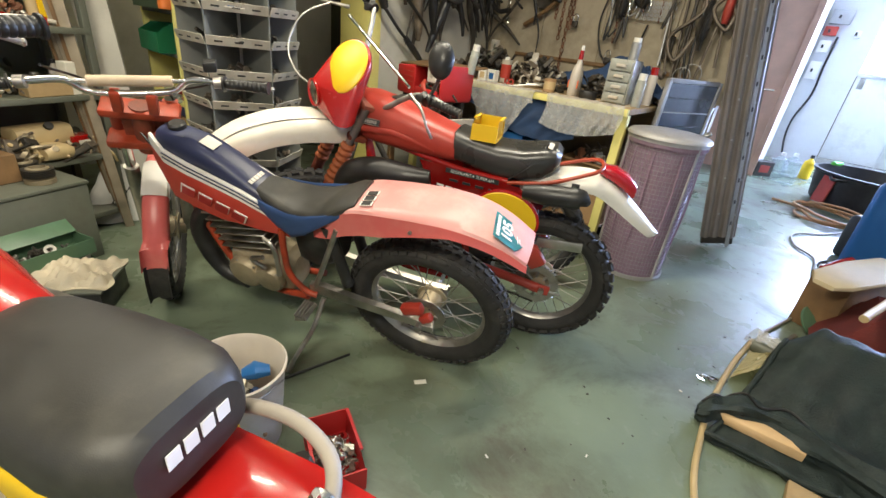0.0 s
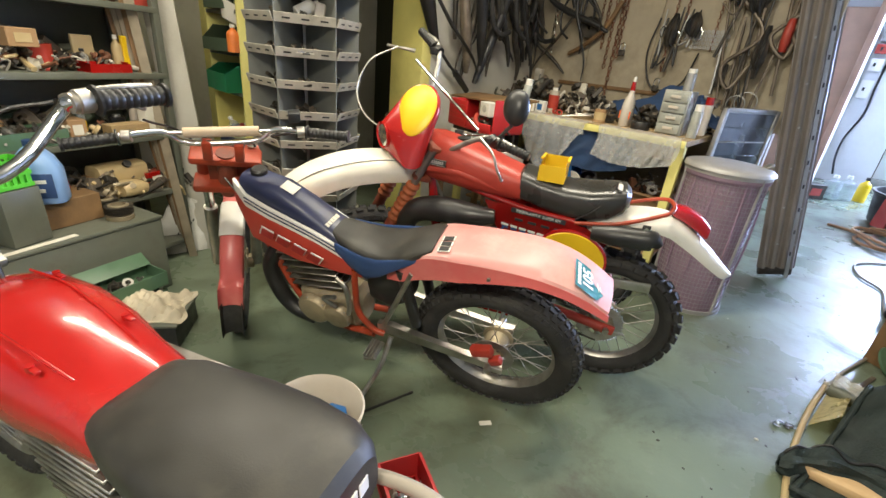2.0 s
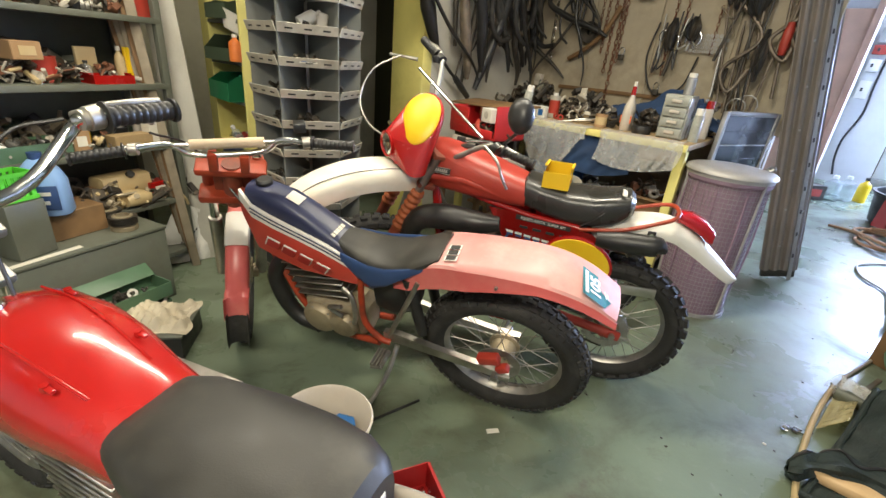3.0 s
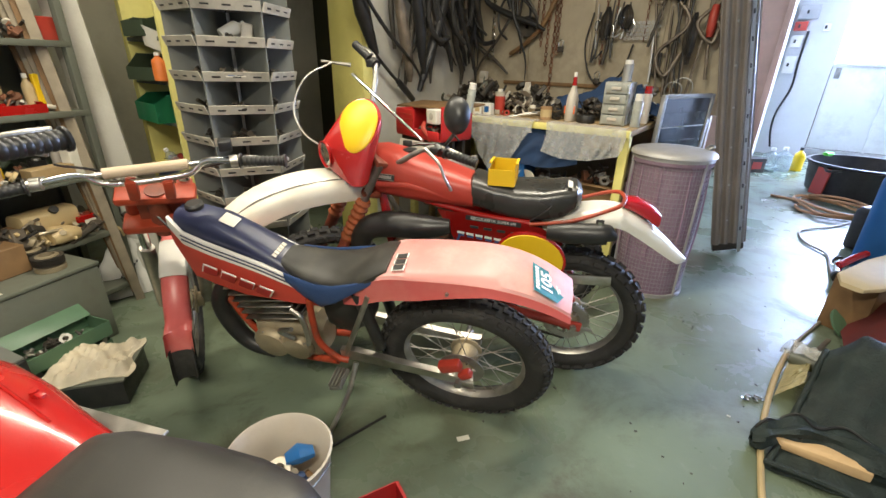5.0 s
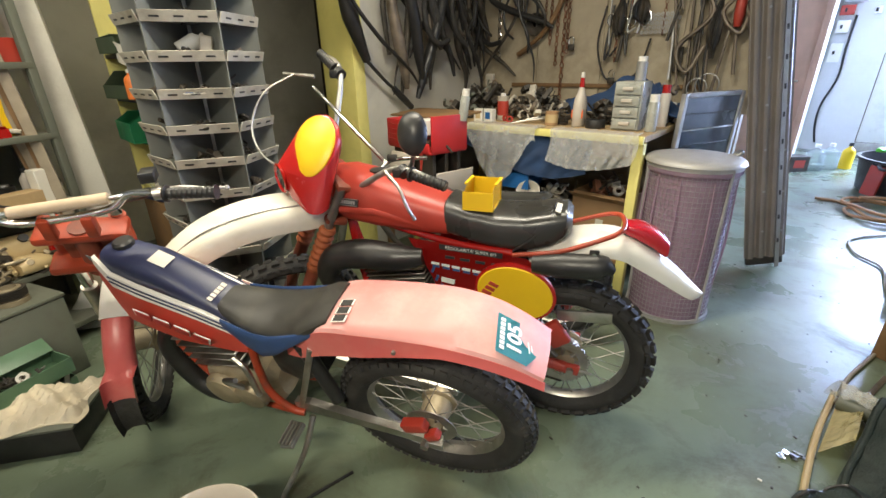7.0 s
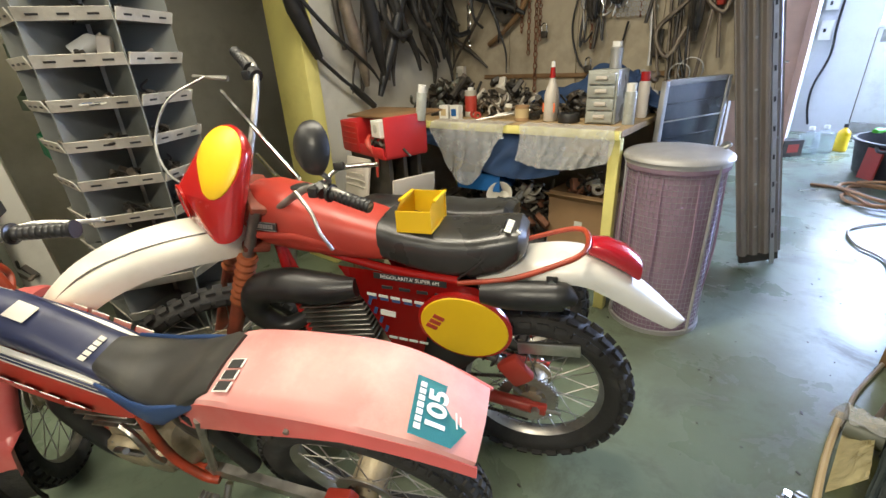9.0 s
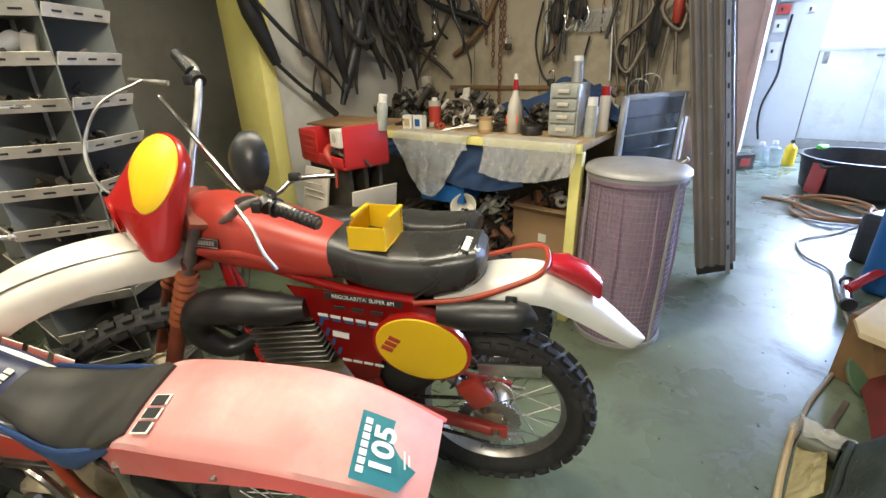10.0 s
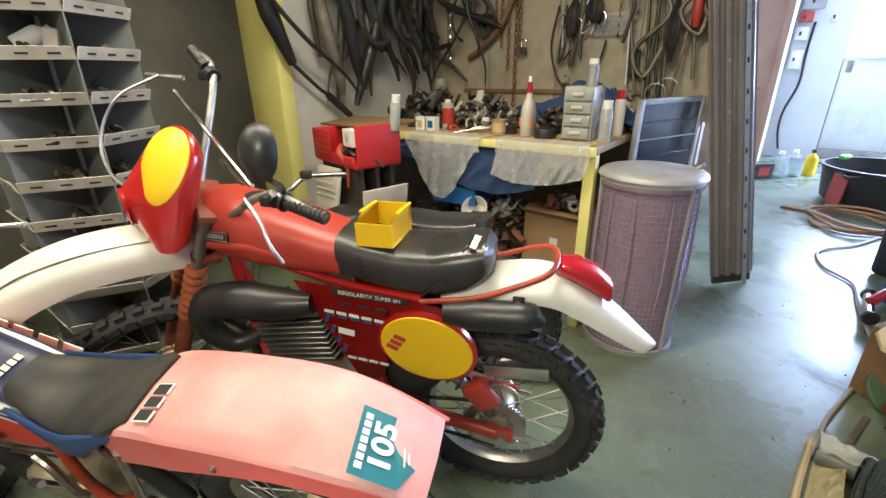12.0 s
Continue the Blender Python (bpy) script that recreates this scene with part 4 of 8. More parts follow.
        sp = part("side_panel", bmp, M_red, bk, "red side panel with decals", smooth=False)
        om = pose(0.185, sd * 0.128, 0.643) @ Matrix.Rotation(radians(-90 * sd), 4, "X") @ Matrix.Rotation(radians(-12 * sd), 4, "Z") @ Matrix.Diagonal((1.18, 0.92, 1, 1))
        part("plate_rim", LA([(0.0, -0.012), (0.122, -0.012), (0.122, 0.002), (0.112, 0.006), (0.0, 0.006)], 40, om), M_red, sp)
        ov = part("number_plate", LA([(0.0, 0.006), (0.113, 0.006), (0.110, 0.0095), (0.06, 0.0125), (0.0, 0.013)], 40, om), M_yellow, sp, "yellow oval number plate")
        for k in range(3):
            part("slot", box(bmesh.new(), (0.030, 0.015, 0.006), om @ pose(0.066 + 0.007 * k, -0.018 + 0.021 * k, 0.0115, 0, 0, -14), 0.001), M_red_dull, ov)
        part("label", box(bmesh.new(), (0.225, 0.002, 0.020), pose(0.345, sd * 0.1185, 0.786, 0, -3.5, 0)), M_ink, sp, "black label with white print")
        words("lettering", "REGOLARITA' SUPER 6M", 0.017, plane_m((0.345, sd * 0.1198, 0.786), (-sd, 0, 0.06 * -sd), (0, 0, 1)), M_white_print, sp)
        for k in range(4):
            part("vent_slot", box(bmesh.new(), (0.034, 0.004, 0.010), pose(0.42 - 0.055 * k, sd * 0.1175, 0.752 - 0.004 * k, 0, -3, 0), 0.001), M_ink, sp)
        for k in range(6):
            part("decal_bar", box(bmesh.new(), (0.030, 0.002, 0.009), pose(0.475 - 0.038 * k, sd * 0.1182, 0.722 - 0.004 * k, 0, -6, 0)), M_white_print, sp)
            part("decal_bar", box(bmesh.new(), (0.026, 0.002, 0.008), pose(0.473 - 0.038 * k, sd * 0.1186, 0.711 - 0.004 * k, 0, -6, 0)), M_blue_side, sp)
            if k < 4:
                part("decal_bar", box(bmesh.new(), (0.010, 0.002, 0.026), pose(0.485 - 0.014 * k, sd * 0.1182, 0.695 - 0.034 * k, 0, -22, 0)), M_blue_side, sp)
                part("decal_bar", box(bmesh.new(), (0.028, 0.002, 0.008), pose(0.425 - 0.034 * k, sd * 0.1182, 0.560 - 0.003 * k, 0, -6, 0)), M_white_print, sp)
        part("sticker", box(bmesh.new(), (0.05, 0.002, 0.02), pose(0.43, sd * 0.1185, 0.655, 0, -8, 0)), M_white_print, sp)
    # rear mudguard and lamp
    rg = part("rear_mudguard", sheet([(0.16, 0.80, 0.9), (0.04, 0.835, 1.0), (-0.08, 0.855, 1.0), (-0.17, 0.845, 0.96), (-0.25, 0.80, 0.85), (-0.34, 0.73, 0.66), (-0.39, 0.685, 0.48), (-0.415, 0.664, 0.34), (-0.428, 0.653, 0.12)], [(-0.092, 0.056), (-0.091, 0.044), (-0.087, 0.031), (-0.080, 0.020), (-0.069, 0.011), (-0.052, 0.004), (-0.028, 0.001), (0.0, 0.0), (0.028, 0.001), (0.052, 0.004), (0.069, 0.011), (0.080, 0.020), (0.087, 0.031), (0.091, 0.044), (0.092, 0.056)], 0.004), M_white, bk, "white plastic rear mudguard")
    tl = part("tail_lamp", hull([(-0.145, 0.866, 0.020, 0.010), (-0.16, 0.872, 0.036, 0.020), (-0.20, 0.864, 0.042, 0.028), (-0.25, 0.840, 0.042, 0.031), (-0.282, 0.815, 0.037, 0.031), (-0.291, 0.810, 0.033, 0.026)], 16, 4), M_tail, bk, "red plastic tail lamp")
    rail = bmesh.new()
    tube(rail, [(0.20, 0.112, 0.785), (0.05, 0.115, 0.815), (-0.08, 0.10, 0.865), (-0.135, 0.07, 0.885), (-0.15, 0.0, 0.890), (-0.135, -0.07, 0.885), (-0.08, -0.10, 0.865), (0.05, -0.115, 0.815), (0.20, -0.112, 0.785)], 0.008, 10)
    part("rear_loop", rail, M_orange, bk, "orange-red tubular rear frame loop")
    part("mount_tab", B((0.03, 0.006, 0.07), (-0.06, 0.118, 0.80), bevel=0.003), M_black, bk)
    part("mount_bolt", C((-0.06, 0.12, 0.818), (-0.06, 0.13, 0.818), 0.010, n=6), M_chrome, bk)
    part("silencer", T([(0.13, 0.12, 0.765), (0.05, 0.125, 0.770), (-0.07, 0.125, 0.778), (-0.095, 0.125, 0.780), (-0.125, 0.125, 0.765)], [0.03, 0.042, 0.042, 0.036, 0.012], 18, 4), M_black, bk, "black cylindrical silencer")
    # exhaust chamber
    part("exhaust_chamber", T([(0.74, 0.02, 0.57), (0.86, 0.08, 0.52), (0.93, 0.11, 0.60), (0.88, 0.125, 0.70), (0.76, 0.13, 0.735), (0.62, 0.13, 0.735), (0.52, 0.12, 0.745)], [0.025, 0.032, 0.042, 0.052, 0.058, 0.052, 0.03], 18, 6), M_black, bk, "bulging black expansion chamber")
    # frame
    F = bmesh.new()
    tube(F, [(0.86, 0, 0.84), (0.82, 0.03, 0.62), (0.74, 0.07, 0.40), (0.66, 0.08, 0.27), (0.40, 0.09, 0.26)], 0.016, 10)
    tube(F, [(0.86, 0, 0.84), (0.82, -0.03, 0.62), (0.74, -0.07, 0.40), (0.66, -0.08, 0.27), (0.40, -0.09, 0.26)], 0.016, 10)
    for sd in (1, -1):
        tube(F, [(0.86, 0.02 * sd, 0.86), (0.6, 0.06 * sd, 0.82), (0.40, 0.08 * sd, 0.79), (0.20, 0.10 * sd, 0.785)], 0.014, 10)
        tube(F, [(0.42, 0.09 * sd, 0.78), (0.38, 0.095 * sd, 0.55), (0.33, 0.095 * sd, 0.40), (0.40, 0.09 * sd, 0.27)], 0.015, 10)
    part("frame", F, M_red, bk, "red tubular steel frame")
    for sd in (1, -1):
        sa = bmesh.new()
        cyl(sa, (0.38, sd * 0.09, 0.375), (-0.01, sd * 0.095, 0.318), 0.021, n=12)
        box(sa, (0.09, 0.018, 0.045), pose(-0.02, sd * 0.098, 0.316, 0, -6, 0), 0.006)
        arm = part("swing_arm", sa, M_red_dull, bk, "red swing arm")
        part("axle_bolt", C((-0.03, sd * 0.10, 0.315), (-0.03, sd * 0.125, 0.315), 0.014, n=6), M_steel, arm)
        part("adjuster_screw", C((-0.05, sd * 0.10, 0.312), (-0.11, sd * 0.10, 0.305), 0.006, n=8), M_steel, arm)
        a, b = Vector((0.22, sd * 0.088, 0.60)), Vector((0.015, sd * 0.092, 0.43))
        sp = bmesh.new()
        pts = []
        for k in range(64):
            t = k / 63
            d = (b - a).normalized()
            o = d.orthogonal().normalized()
            o2 = d.cross(o)
            pts.append(a.lerp(b, t) + 0.026 * (math.cos(t * 50) * o + math.sin(t * 50) * o2))
        tube(sp, pts, 0.0045, 6, smooth=False)
        sh = part("shock_spring", sp, M_black, bk)
        part("shock_body", C(a, b, 0.017), M_steel, sh)
        rb = bmesh.new()
        box(rb, (0.075, 0.034, 0.10), pose(0.035, sd * 0.107, 0.475, 0, 38, 0), 0.010)
        part("shock_reservoir", rb, M_red_dull, sh, "red shock absorber body")
    part("inner_guard", hull([(0.40, 0.45, 0.008, 0.06, 0.070), (0.30, 0.48, 0.010, 0.12, 0.072), (0.20, 0.53, 0.010, 0.10, 0.072), (0.11, 0.58, 0.008, 0.05, 0.070)], 12), M_black, bk, "dirty black inner guard")
    part("chain_guard", B((0.19, 0.012, 0.045), (-0.06, 0.055, 0.530), (0, 4, 0), 0.004), M_alu, bk, "dull metal chain guard")
    for z0, dz, tl in ((0.36, 0.052, -7), (0.29, -0.072, 9)):
        ch = bmesh.new()
        for k in range(40):
            t = k / 39
            box(ch, (0.011, 0.008, 0.009), pose(0.42 - 0.42 * t, 0.064, z0 + dz * t, 0, tl, 0))
        part("chain_run", ch, M_dark_stuff, bk, smooth=False)
    engine(bk, 0.46, 0.76, 0.26, 0.46, 0.66, 0.09, 9, 10, M_steel)
    part("carburettor", hull([(0.50, 0.56, 0.03, 0.03), (0.46, 0.56, 0.035, 0.045), (0.42, 0.56, 0.03, 0.03)], 12), M_alu, bk)
    part("air_box", hull([(0.36, 0.62, 0.07, 0.09), (0.24, 0.62, 0.085, 0.13), (0.10, 0.64, 0.07, 0.09)], 14, 4), M_black, bk)
    part("side_stand", T([(0.42, 0.10, 0.27), (0.44, 0.20, 0.15), (0.46, 0.25, 0.035)], 0.010, 8), M_steel, bk)
    # steering
    head = (0.885, 0, 0.88)
    S = steer_m(head, 27, 47)
    ax = Vector((-math.sin(radians(27)), 0, math.cos(radians(27))))
    axle = Vector((1.235, 0, 0.345))
    part("head_tube", C((0.915, 0, 0.82), (0.845, 0, 0.96), 0.03), M_red, bk)
    wheel(bk, "front_wheel", S @ pose(*axle), 0.345, 0.078, 0.278, 40, "knobbly enduro front tyre", rows=(-0.95, 0, 0.95), knob_h=0.014)
    for sd in (1, -1):
        a = axle + Vector((0, sd * 0.085, 0))
        leg = part("fork_leg", C(a, a + ax * 0.37, 0.025, 0.027), M_rust, bk, "rusty dark red fork leg", m=S)
        gt = bmesh.new()
        prof = []
        for k in range(15):
            z = 0.36 + 0.22 * k / 14
            prof.append((0.034 if k % 2 else 0.028, z))
        lathe(gt, prof, 16, plane_m(a, ax.orthogonal(), ax.cross(ax.orthogonal())))
        part("fork_gaiter", gt, M_gaiter, leg, "ribbed orange rubber gaiter", m=S)
        part("stanchion", C(a + ax * 0.5, a + ax * 0.76, 0.0175), M_steel, leg, m=S)
    for k in (0.60, 0.75):
        c = axle + ax * k
        part("fork_yoke", B((0.085, 0.20, 0.028), (c.x - 0.025, 0, c.z), (0, -27, 0), 0.01), M_rust, bk, m=S)
    # high white front mudguard
    fg = [(0.93, 0.925, 0.8), (1.02, 0.957, 0.95), (1.13, 0.985, 1.0), (1.27, 0.992, 1.0), (1.41, 0.962, 0.98), (1.53, 0.895, 0.94), (1.62, 0.815, 0.88)]
    fm = part("front_mudguard", sheet(fg, [(-0.086, 0.082), (-0.082, 0.045), (-0.070, 0.018), (-0.046, 0.004), (-0.014, 0.0), (0.014, 0.0), (0.046, 0.004), (0.070, 0.018), (0.082, 0.045), (0.086, 0.082)], 0.004), M_cream_fender, bk, "cream-white high front mudguard", m=S)
    part("mudguard_ridge", T([(1.0, 0.036, 0.950), (1.13, 0.04, 0.984), (1.27, 0.04, 0.991), (1.41, 0.038, 0.961), (1.58, 0.034, 0.855)], 0.0028, 6), M_steel, fm, m=S)
    # lamp mask with number plate
    fwd = S.to_3x3() @ Vector((1, 0, 0))
    lft = S.to_3x3() @ Vector((0, 1, 0))
    upv = fwd.cross(lft)
    pc = W(-0.297, 1.990, 1.110)
    lm = plane_m(pc, inv.to_3x3() @ Vector((0.96, -0.22, 0.06)), inv.to_3x3() @ Vector((0.0, 0.52, 0.85)))
    egg = lambda w, h, y0, z, k: lm @ Vector((w * math.cos(2 * math.pi * k / 36) * (1 + 0.12 * math.sin(2 * math.pi * k / 36)), y0 + h * math.sin(2 * math.pi * k / 36), z))
    lc, chin = W(-0.428, 1.985, 1.005), W(-0.300, 1.945, 0.915)
    la = (inv.to_3x3() @ Vector((-0.70, -0.70, -0.10))).normalized()
    sx = la.cross(Vector((0, 0, 1))).normalized()
    sy = sx.cross(la)
    back = pc - upv * 0.085 - fwd * 0.02
    circ = lambda c, a, b: [c + sx * a * math.cos(2 * math.pi * k / 32) + sy * b * math.sin(2 * math.pi * k / 32) for k in range(32)]
    ch0 = pc - upv * 0.05 - fwd * 0.02
    shell = bmesh.new()
    for c in [egg(w, h, 0.0, z, k) for w, h, z in ((0.074, 0.100, -0.045), (0.090, 0.121, -0.012), (0.091, 0.122, 0.003), (0.087, 0.117, 0.009)) for k in range(36)] + circ(lc + la * 0.008, 0.046, 0.052) + circ(lc - la * 0.004, 0.050, 0.057) + circ(lc.lerp(back, 0.5), 0.050, 0.060) + [chin + lft * 0.050 * math.cos(a * 0.3) + fwd * 0.045 * math.sin(a * 0.3) for a in range(21)]:
        shell.verts.new(c)
    hl = bmesh.ops.convex_hull(shell, input=shell.verts[:])
    bmesh.ops.delete(shell, geom=[v for v in shell.verts if not v.link_faces], context="VERTS")
    mask = part("lamp_mask", shell, M_red, bk, "glossy red headlamp mask")
    part("number_plate", ring_loft(bmesh.new(), [[egg(w, h, 0.002, z, k) for k in range(36)] for w, h, z in ((0.082, 0.111, 0.007), (0.082, 0.111, 0.012), (0.078, 0.106, 0.016), (0.045, 0.06, 0.024), (0.011, 0.014, 0.027))]), M_yellow, mask, "yellow front number plate")
    part("lamp_rim", ring_loft(bmesh.new(), [circ(lc + la * 0.008, 0.046, 0.052), circ(lc + la * 0.016, 0.050, 0.056), circ(lc + la * 0.018, 0.046, 0.052), circ(lc + la * 0.010, 0.041, 0.046)]), M_red, mask)
    part("headlamp_glass", ring_loft(bmesh.new(), [circ(lc + la * 0.002, 0.041, 0.045), circ(lc + la * 0.012, 0.041, 0.045), circ(lc + la * 0.015, 0.024, 0.027), circ(lc + la * 0.016, 0.006, 0.007)]), M_chrome, mask, "round headlamp glass")
    bq = ch0.lerp(chin, 0.45) + lft * 0.058
    part("mask_bolt", C(bq, bq + lft * 0.012, 0.007, n=8), M_steel, mask)
    # bars, levers, mirror
    g0, g1 = W(0.173, 1.872, 1.012), W(-0.393, 2.367, 1.421)
    r0, r1 = W(-0.038, 1.934, 1.077), W(-0.364, 2.189, 1.301)
    clampc = S @ Vector((axle.x + ax.x * 0.73 - 0.03, 0, axle.z + ax.z * 0.73))
    bd = (g1 - g0).normalized()
    b0 = r0 + bd * -0.06
    b1 = r1 + bd * 0.06
    gi = W(0.024, 1.925, 1.047)
    gd = (gi - g0).normalized()
    bar = part("handlebar", T([g0, g0 + gd * 0.19, clampc - bd * 0.07, clampc + bd * 0.07, g1 - bd * 0.17, g1], 0.011, 10, 5), M_steel, bk)
    part("crossbar", C(r0, r1, 0.0065), M_chrome, bar)
    for ge, s2 in ((g0, 1), (g1, -1)):
        bdir = gd if s2 > 0 else bd
        inn = ge + bdir * s2 * 0.125
        g = bmesh.new()
        gq = [ge.lerp(inn, k / 27) for k in range(28)] + [inn + bdir * s2 * 0.0005, inn + bdir * s2 * 0.008]
        tube(g, gq, [0.0185 if k % 3 else 0.016 for k in range(28)] + [0.026, 0.026], 14, smooth=False)
        part("grip", g, M_black, bar, "black ribbed rubber grip")
        hc = inn + bdir * s2 * 0.035
        cb = bmesh.new()
        cyl(cb, hc - bd * 0.014, hc + bd * 0.014, 0.022, n=12)
        box(cb, (0.03, 0.03, 0.03), Matrix.Translation(hc + Vector((0.015, 0.015, 0))), 0.006)
        part("switch_clamp", cb, M_black, bar)
    lv = [W(-0.02, 1.86, 1.06), W(0.035, 1.81, 1.02), W(0.06, 1.79, 0.97), W(0.085, 1.79, 0.925)]
    part("clutch_lever", T(lv, [0.007, 0.0055, 0.005, 0.006], 8), M_alu, bar, "alloy clutch lever")
    part("brake_lever", T([W(-0.40, 2.30, 1.335), W(-0.47, 2.30, 1.342), W(-0.535, 2.317, 1.347)], [0.009, 0.006, 0.007], 8), M_alu, bar)
    part("brake_cable", T([W(-0.48, 2.30, 1.345), W(-0.58, 2.22, 1.28), W(-0.62, 2.16, 1.16), W(-0.56, 2.10, 1.06), W(-0.45, 2.08, 1.0)], 0.0045, 6), M_steel, bar)
    mi = W(0.097, 1.74, 1.195)
    part("mirror_arm", T([W(0.03, 1.95, 1.04), W(0.06, 1.90, 1.08), W(0.09, 1.78, 1.13)], 0.007, 8), M_black, bar)
    mm = plane_m(mi, inv.to_3x3() @ Vector((0.94, -0.33, 0.15)), inv.to_3x3() @ Vector((-0.25, 0.3, 0.92)))
    part("mirror", ring_loft(bmesh.new(), [[mm @ Vector((w * math.cos(2 * math.pi * k / 24), h * math.sin(2 * math.pi * k / 24), z)) for k in range(24)] for w, h, z in ((0.013, 0.018, 0.032), (0.032, 0.042, 0.025), (0.044, 0.058, 0.008), (0.046, 0.061, -0.006), (0.041, 0.056, -0.008))]), M_black, bar, "black round mirror housing")
    return bk


enduro_bike()

# ---- glossy red motorcycle close by ----
def near_bike():
    bk = thing("old_red_motorcycle", "glossy red motorcycle with thick black seat, standing beside a bucket", "motorcycle", m=bike_pose(0.25, 0.60, -15, 6))
    yo = 0.03
    tank = part("tank", hull([(1.15, 0.76, 0.05, 0.05, yo), (1.125, 0.765, 0.095, 0.085, yo), (1.05, 0.768, 0.122, 0.105, yo), (0.95, 0.765, 0.130, 0.108, yo), (0.85, 0.755, 0.123, 0.100, yo), (0.75, 0.74, 0.106, 0.085, yo), (0.67, 0.73, 0.098, 0.07, yo), (0.625, 0.725, 0.09, 0.055, yo)], 30, 2.5), M_red, bk, "glossy red fuel tank with raised seams")
    for s in (1, -1):
        part("tank_seam", T([(1.08, yo + s * 0.062, 0.861), (0.97, yo + s * 0.066, 0.8665), (0.87, yo + s * 0.062, 0.853), (0.75, yo + s * 0.052, 0.818)], 0.003, 6), M_red, tank)
        for x, z in ((1.01, 0.866), (0.81, 0.838)):
            bl = bmesh.new()
            cyl(bl, (x, yo + s * 0.075, z - 0.006), (x, yo + s * 0.075, z + 0.006), 0.007, n=8)
            box(bl, (0.026, 0.010, 0.006), pose(x - 0.01, yo + s * 0.075, z), 0.002)
            part("clip", bl, M_red, tank)
    part("filler_cap", LA([(0, 0), (0.028, 0), (0.028, 0.012), (0.022, 0.02), (0, 0.022)], 20, pose(1.06, yo + 0.03, 0.868)), M_chrome, tank, "chrome filler cap")
    seat = part("seat", hull([(0.725, 0.735, 0.05, 0.040, yo), (0.710, 0.738, 0.085, 0.056, yo), (0.63, 0.748, 0.106, 0.069, yo), (0.50, 0.75, 0.124, 0.072, yo), (0.40, 0.752, 0.128, 0.074, yo), (0.32, 0.755, 0.118, 0.076, yo), (0.28, 0.755, 0.10, 0.07, yo), (0.265, 0.752, 0.085, 0.055, yo)], 30, 3.2), M_vinyl, bk, "thick black vinyl saddle")
    blocks(4, 0.108, 0.023, plane_m((0.2620, yo - 0.005, 0.762), (0.02, -1, 0.0), (0.12, 0, 1)), M_white_print, seat, 0.15)
    part("rear_mudguard", sheet([(0.60, 0.63, 0.9), (0.42, 0.66, 1), (0.22, 0.668, 1.0), (0.05, 0.66, 1.0), (-0.10, 0.62, 0.95), (-0.25, 0.54, 0.85)], [(-0.095, 0.06), (-0.088, 0.02), (-0.05, 0.003), (0, 0), (0.05, 0.003), (0.088, 0.02), (0.095, 0.06)], 0.004), M_red, bk, "glossy red rear mudguard", m=pose(0, yo, 0))
    hoop = part("grab_rail", T([(0.36, yo - 0.10, 0.66), (0.26, yo - 0.105, 0.70), (0.17, yo - 0.10, 0.712), (0.10, yo - 0.07, 0.70), (0.07, yo, 0.69), (0.10, yo + 0.07, 0.70), (0.17, yo + 0.10, 0.712), (0.30, yo + 0.105, 0.69)], 0.012, 12), mat("grey_beige_tube", (0.27, 0.24, 0.20), 0.5), bk, "grey tubular grab rail")
    cl = bmesh.new()
    cyl(cl, (0.085, yo - 0.03, 0.70), (0.085, yo + 0.0, 0.70), 0.020, n=12)
    cyl(cl, (0.085, yo - 0.015, 0.70), (0.085, yo - 0.015, 0.735), 0.006, n=8)
    part("rail_clamp", cl, M_chrome, hoop)
    for s in (1, -1):
        part("side_panel", hull([(0.62, 0.60, 0.008, 0.04, yo + s * 0.11), (0.54, 0.58, 0.01, 0.09, yo + s * 0.115), (0.44, 0.58, 0.01, 0.10, yo + s * 0.115), (0.34, 0.60, 0.008, 0.06, yo + s * 0.11)], 12), M_yellow, bk, "yellow side panel")
    wheel(bk, "rear_wheel", pose(0, yo, 0.315), 0.315, 0.095, 0.235, 40, "worn rear tyre", rows=(-0.8, 0, 0.8), knob_h=0.008)
    F = bmesh.new()
    tube(F, [(1.12, yo, 0.82), (1.08, yo, 0.60), (1.0, yo + 0.03, 0.32), (0.80, yo + 0.06, 0.24), (0.50, yo + 0.07, 0.25)], 0.017, 10)
    tube(F, [(1.12, yo, 0.78), (0.85, yo, 0.68), (0.6, yo + 0.05, 0.64), (0.30, yo + 0.08, 0.62), (0.10, yo + 0.08, 0.60)], 0.015, 10)
    tube(F, [(1.12, yo, 0.78), (0.85, yo, 0.68), (0.6, yo - 0.05, 0.64), (0.30, yo - 0.08, 0.62), (0.10, yo - 0.08, 0.60)], 0.015, 10)
    tube(F, [(0.55, yo + 0.06, 0.62), (0.52, yo + 0.07, 0.25)], 0.014, 8)
    tube(F, [(0.55, yo - 0.06, 0.62), (0.52, yo - 0.07, 0.25)], 0.014, 8)
    part("frame", F, M_black, bk)
    for s in (1, -1):
        part("swing_arm", C((0.50, yo + s * 0.085, 0.33), (-0.03, yo + s * 0.09, 0.315), 0.02), M_alu, bk)
        part("shock", T([(0.20, yo + s * 0.10, 0.60), (0.08, yo + s * 0.10, 0.34)], 0.024, 12), M_black, bk)
    engine(bk, 0.60, 0.96, 0.24, 0.44, 0.70, 0.15, 9, 6, M_alu)
    ax = Vector((-math.sin(radians(27)), 0, math.cos(radians(27))))
    axle = Vector((1.61, yo, 0.345))
    wheel(bk, "front_wheel", pose(*axle), 0.345, 0.075, 0.278, 40, "worn front tyre", rows=(-0.8, 0, 0.8), knob_h=0.008)
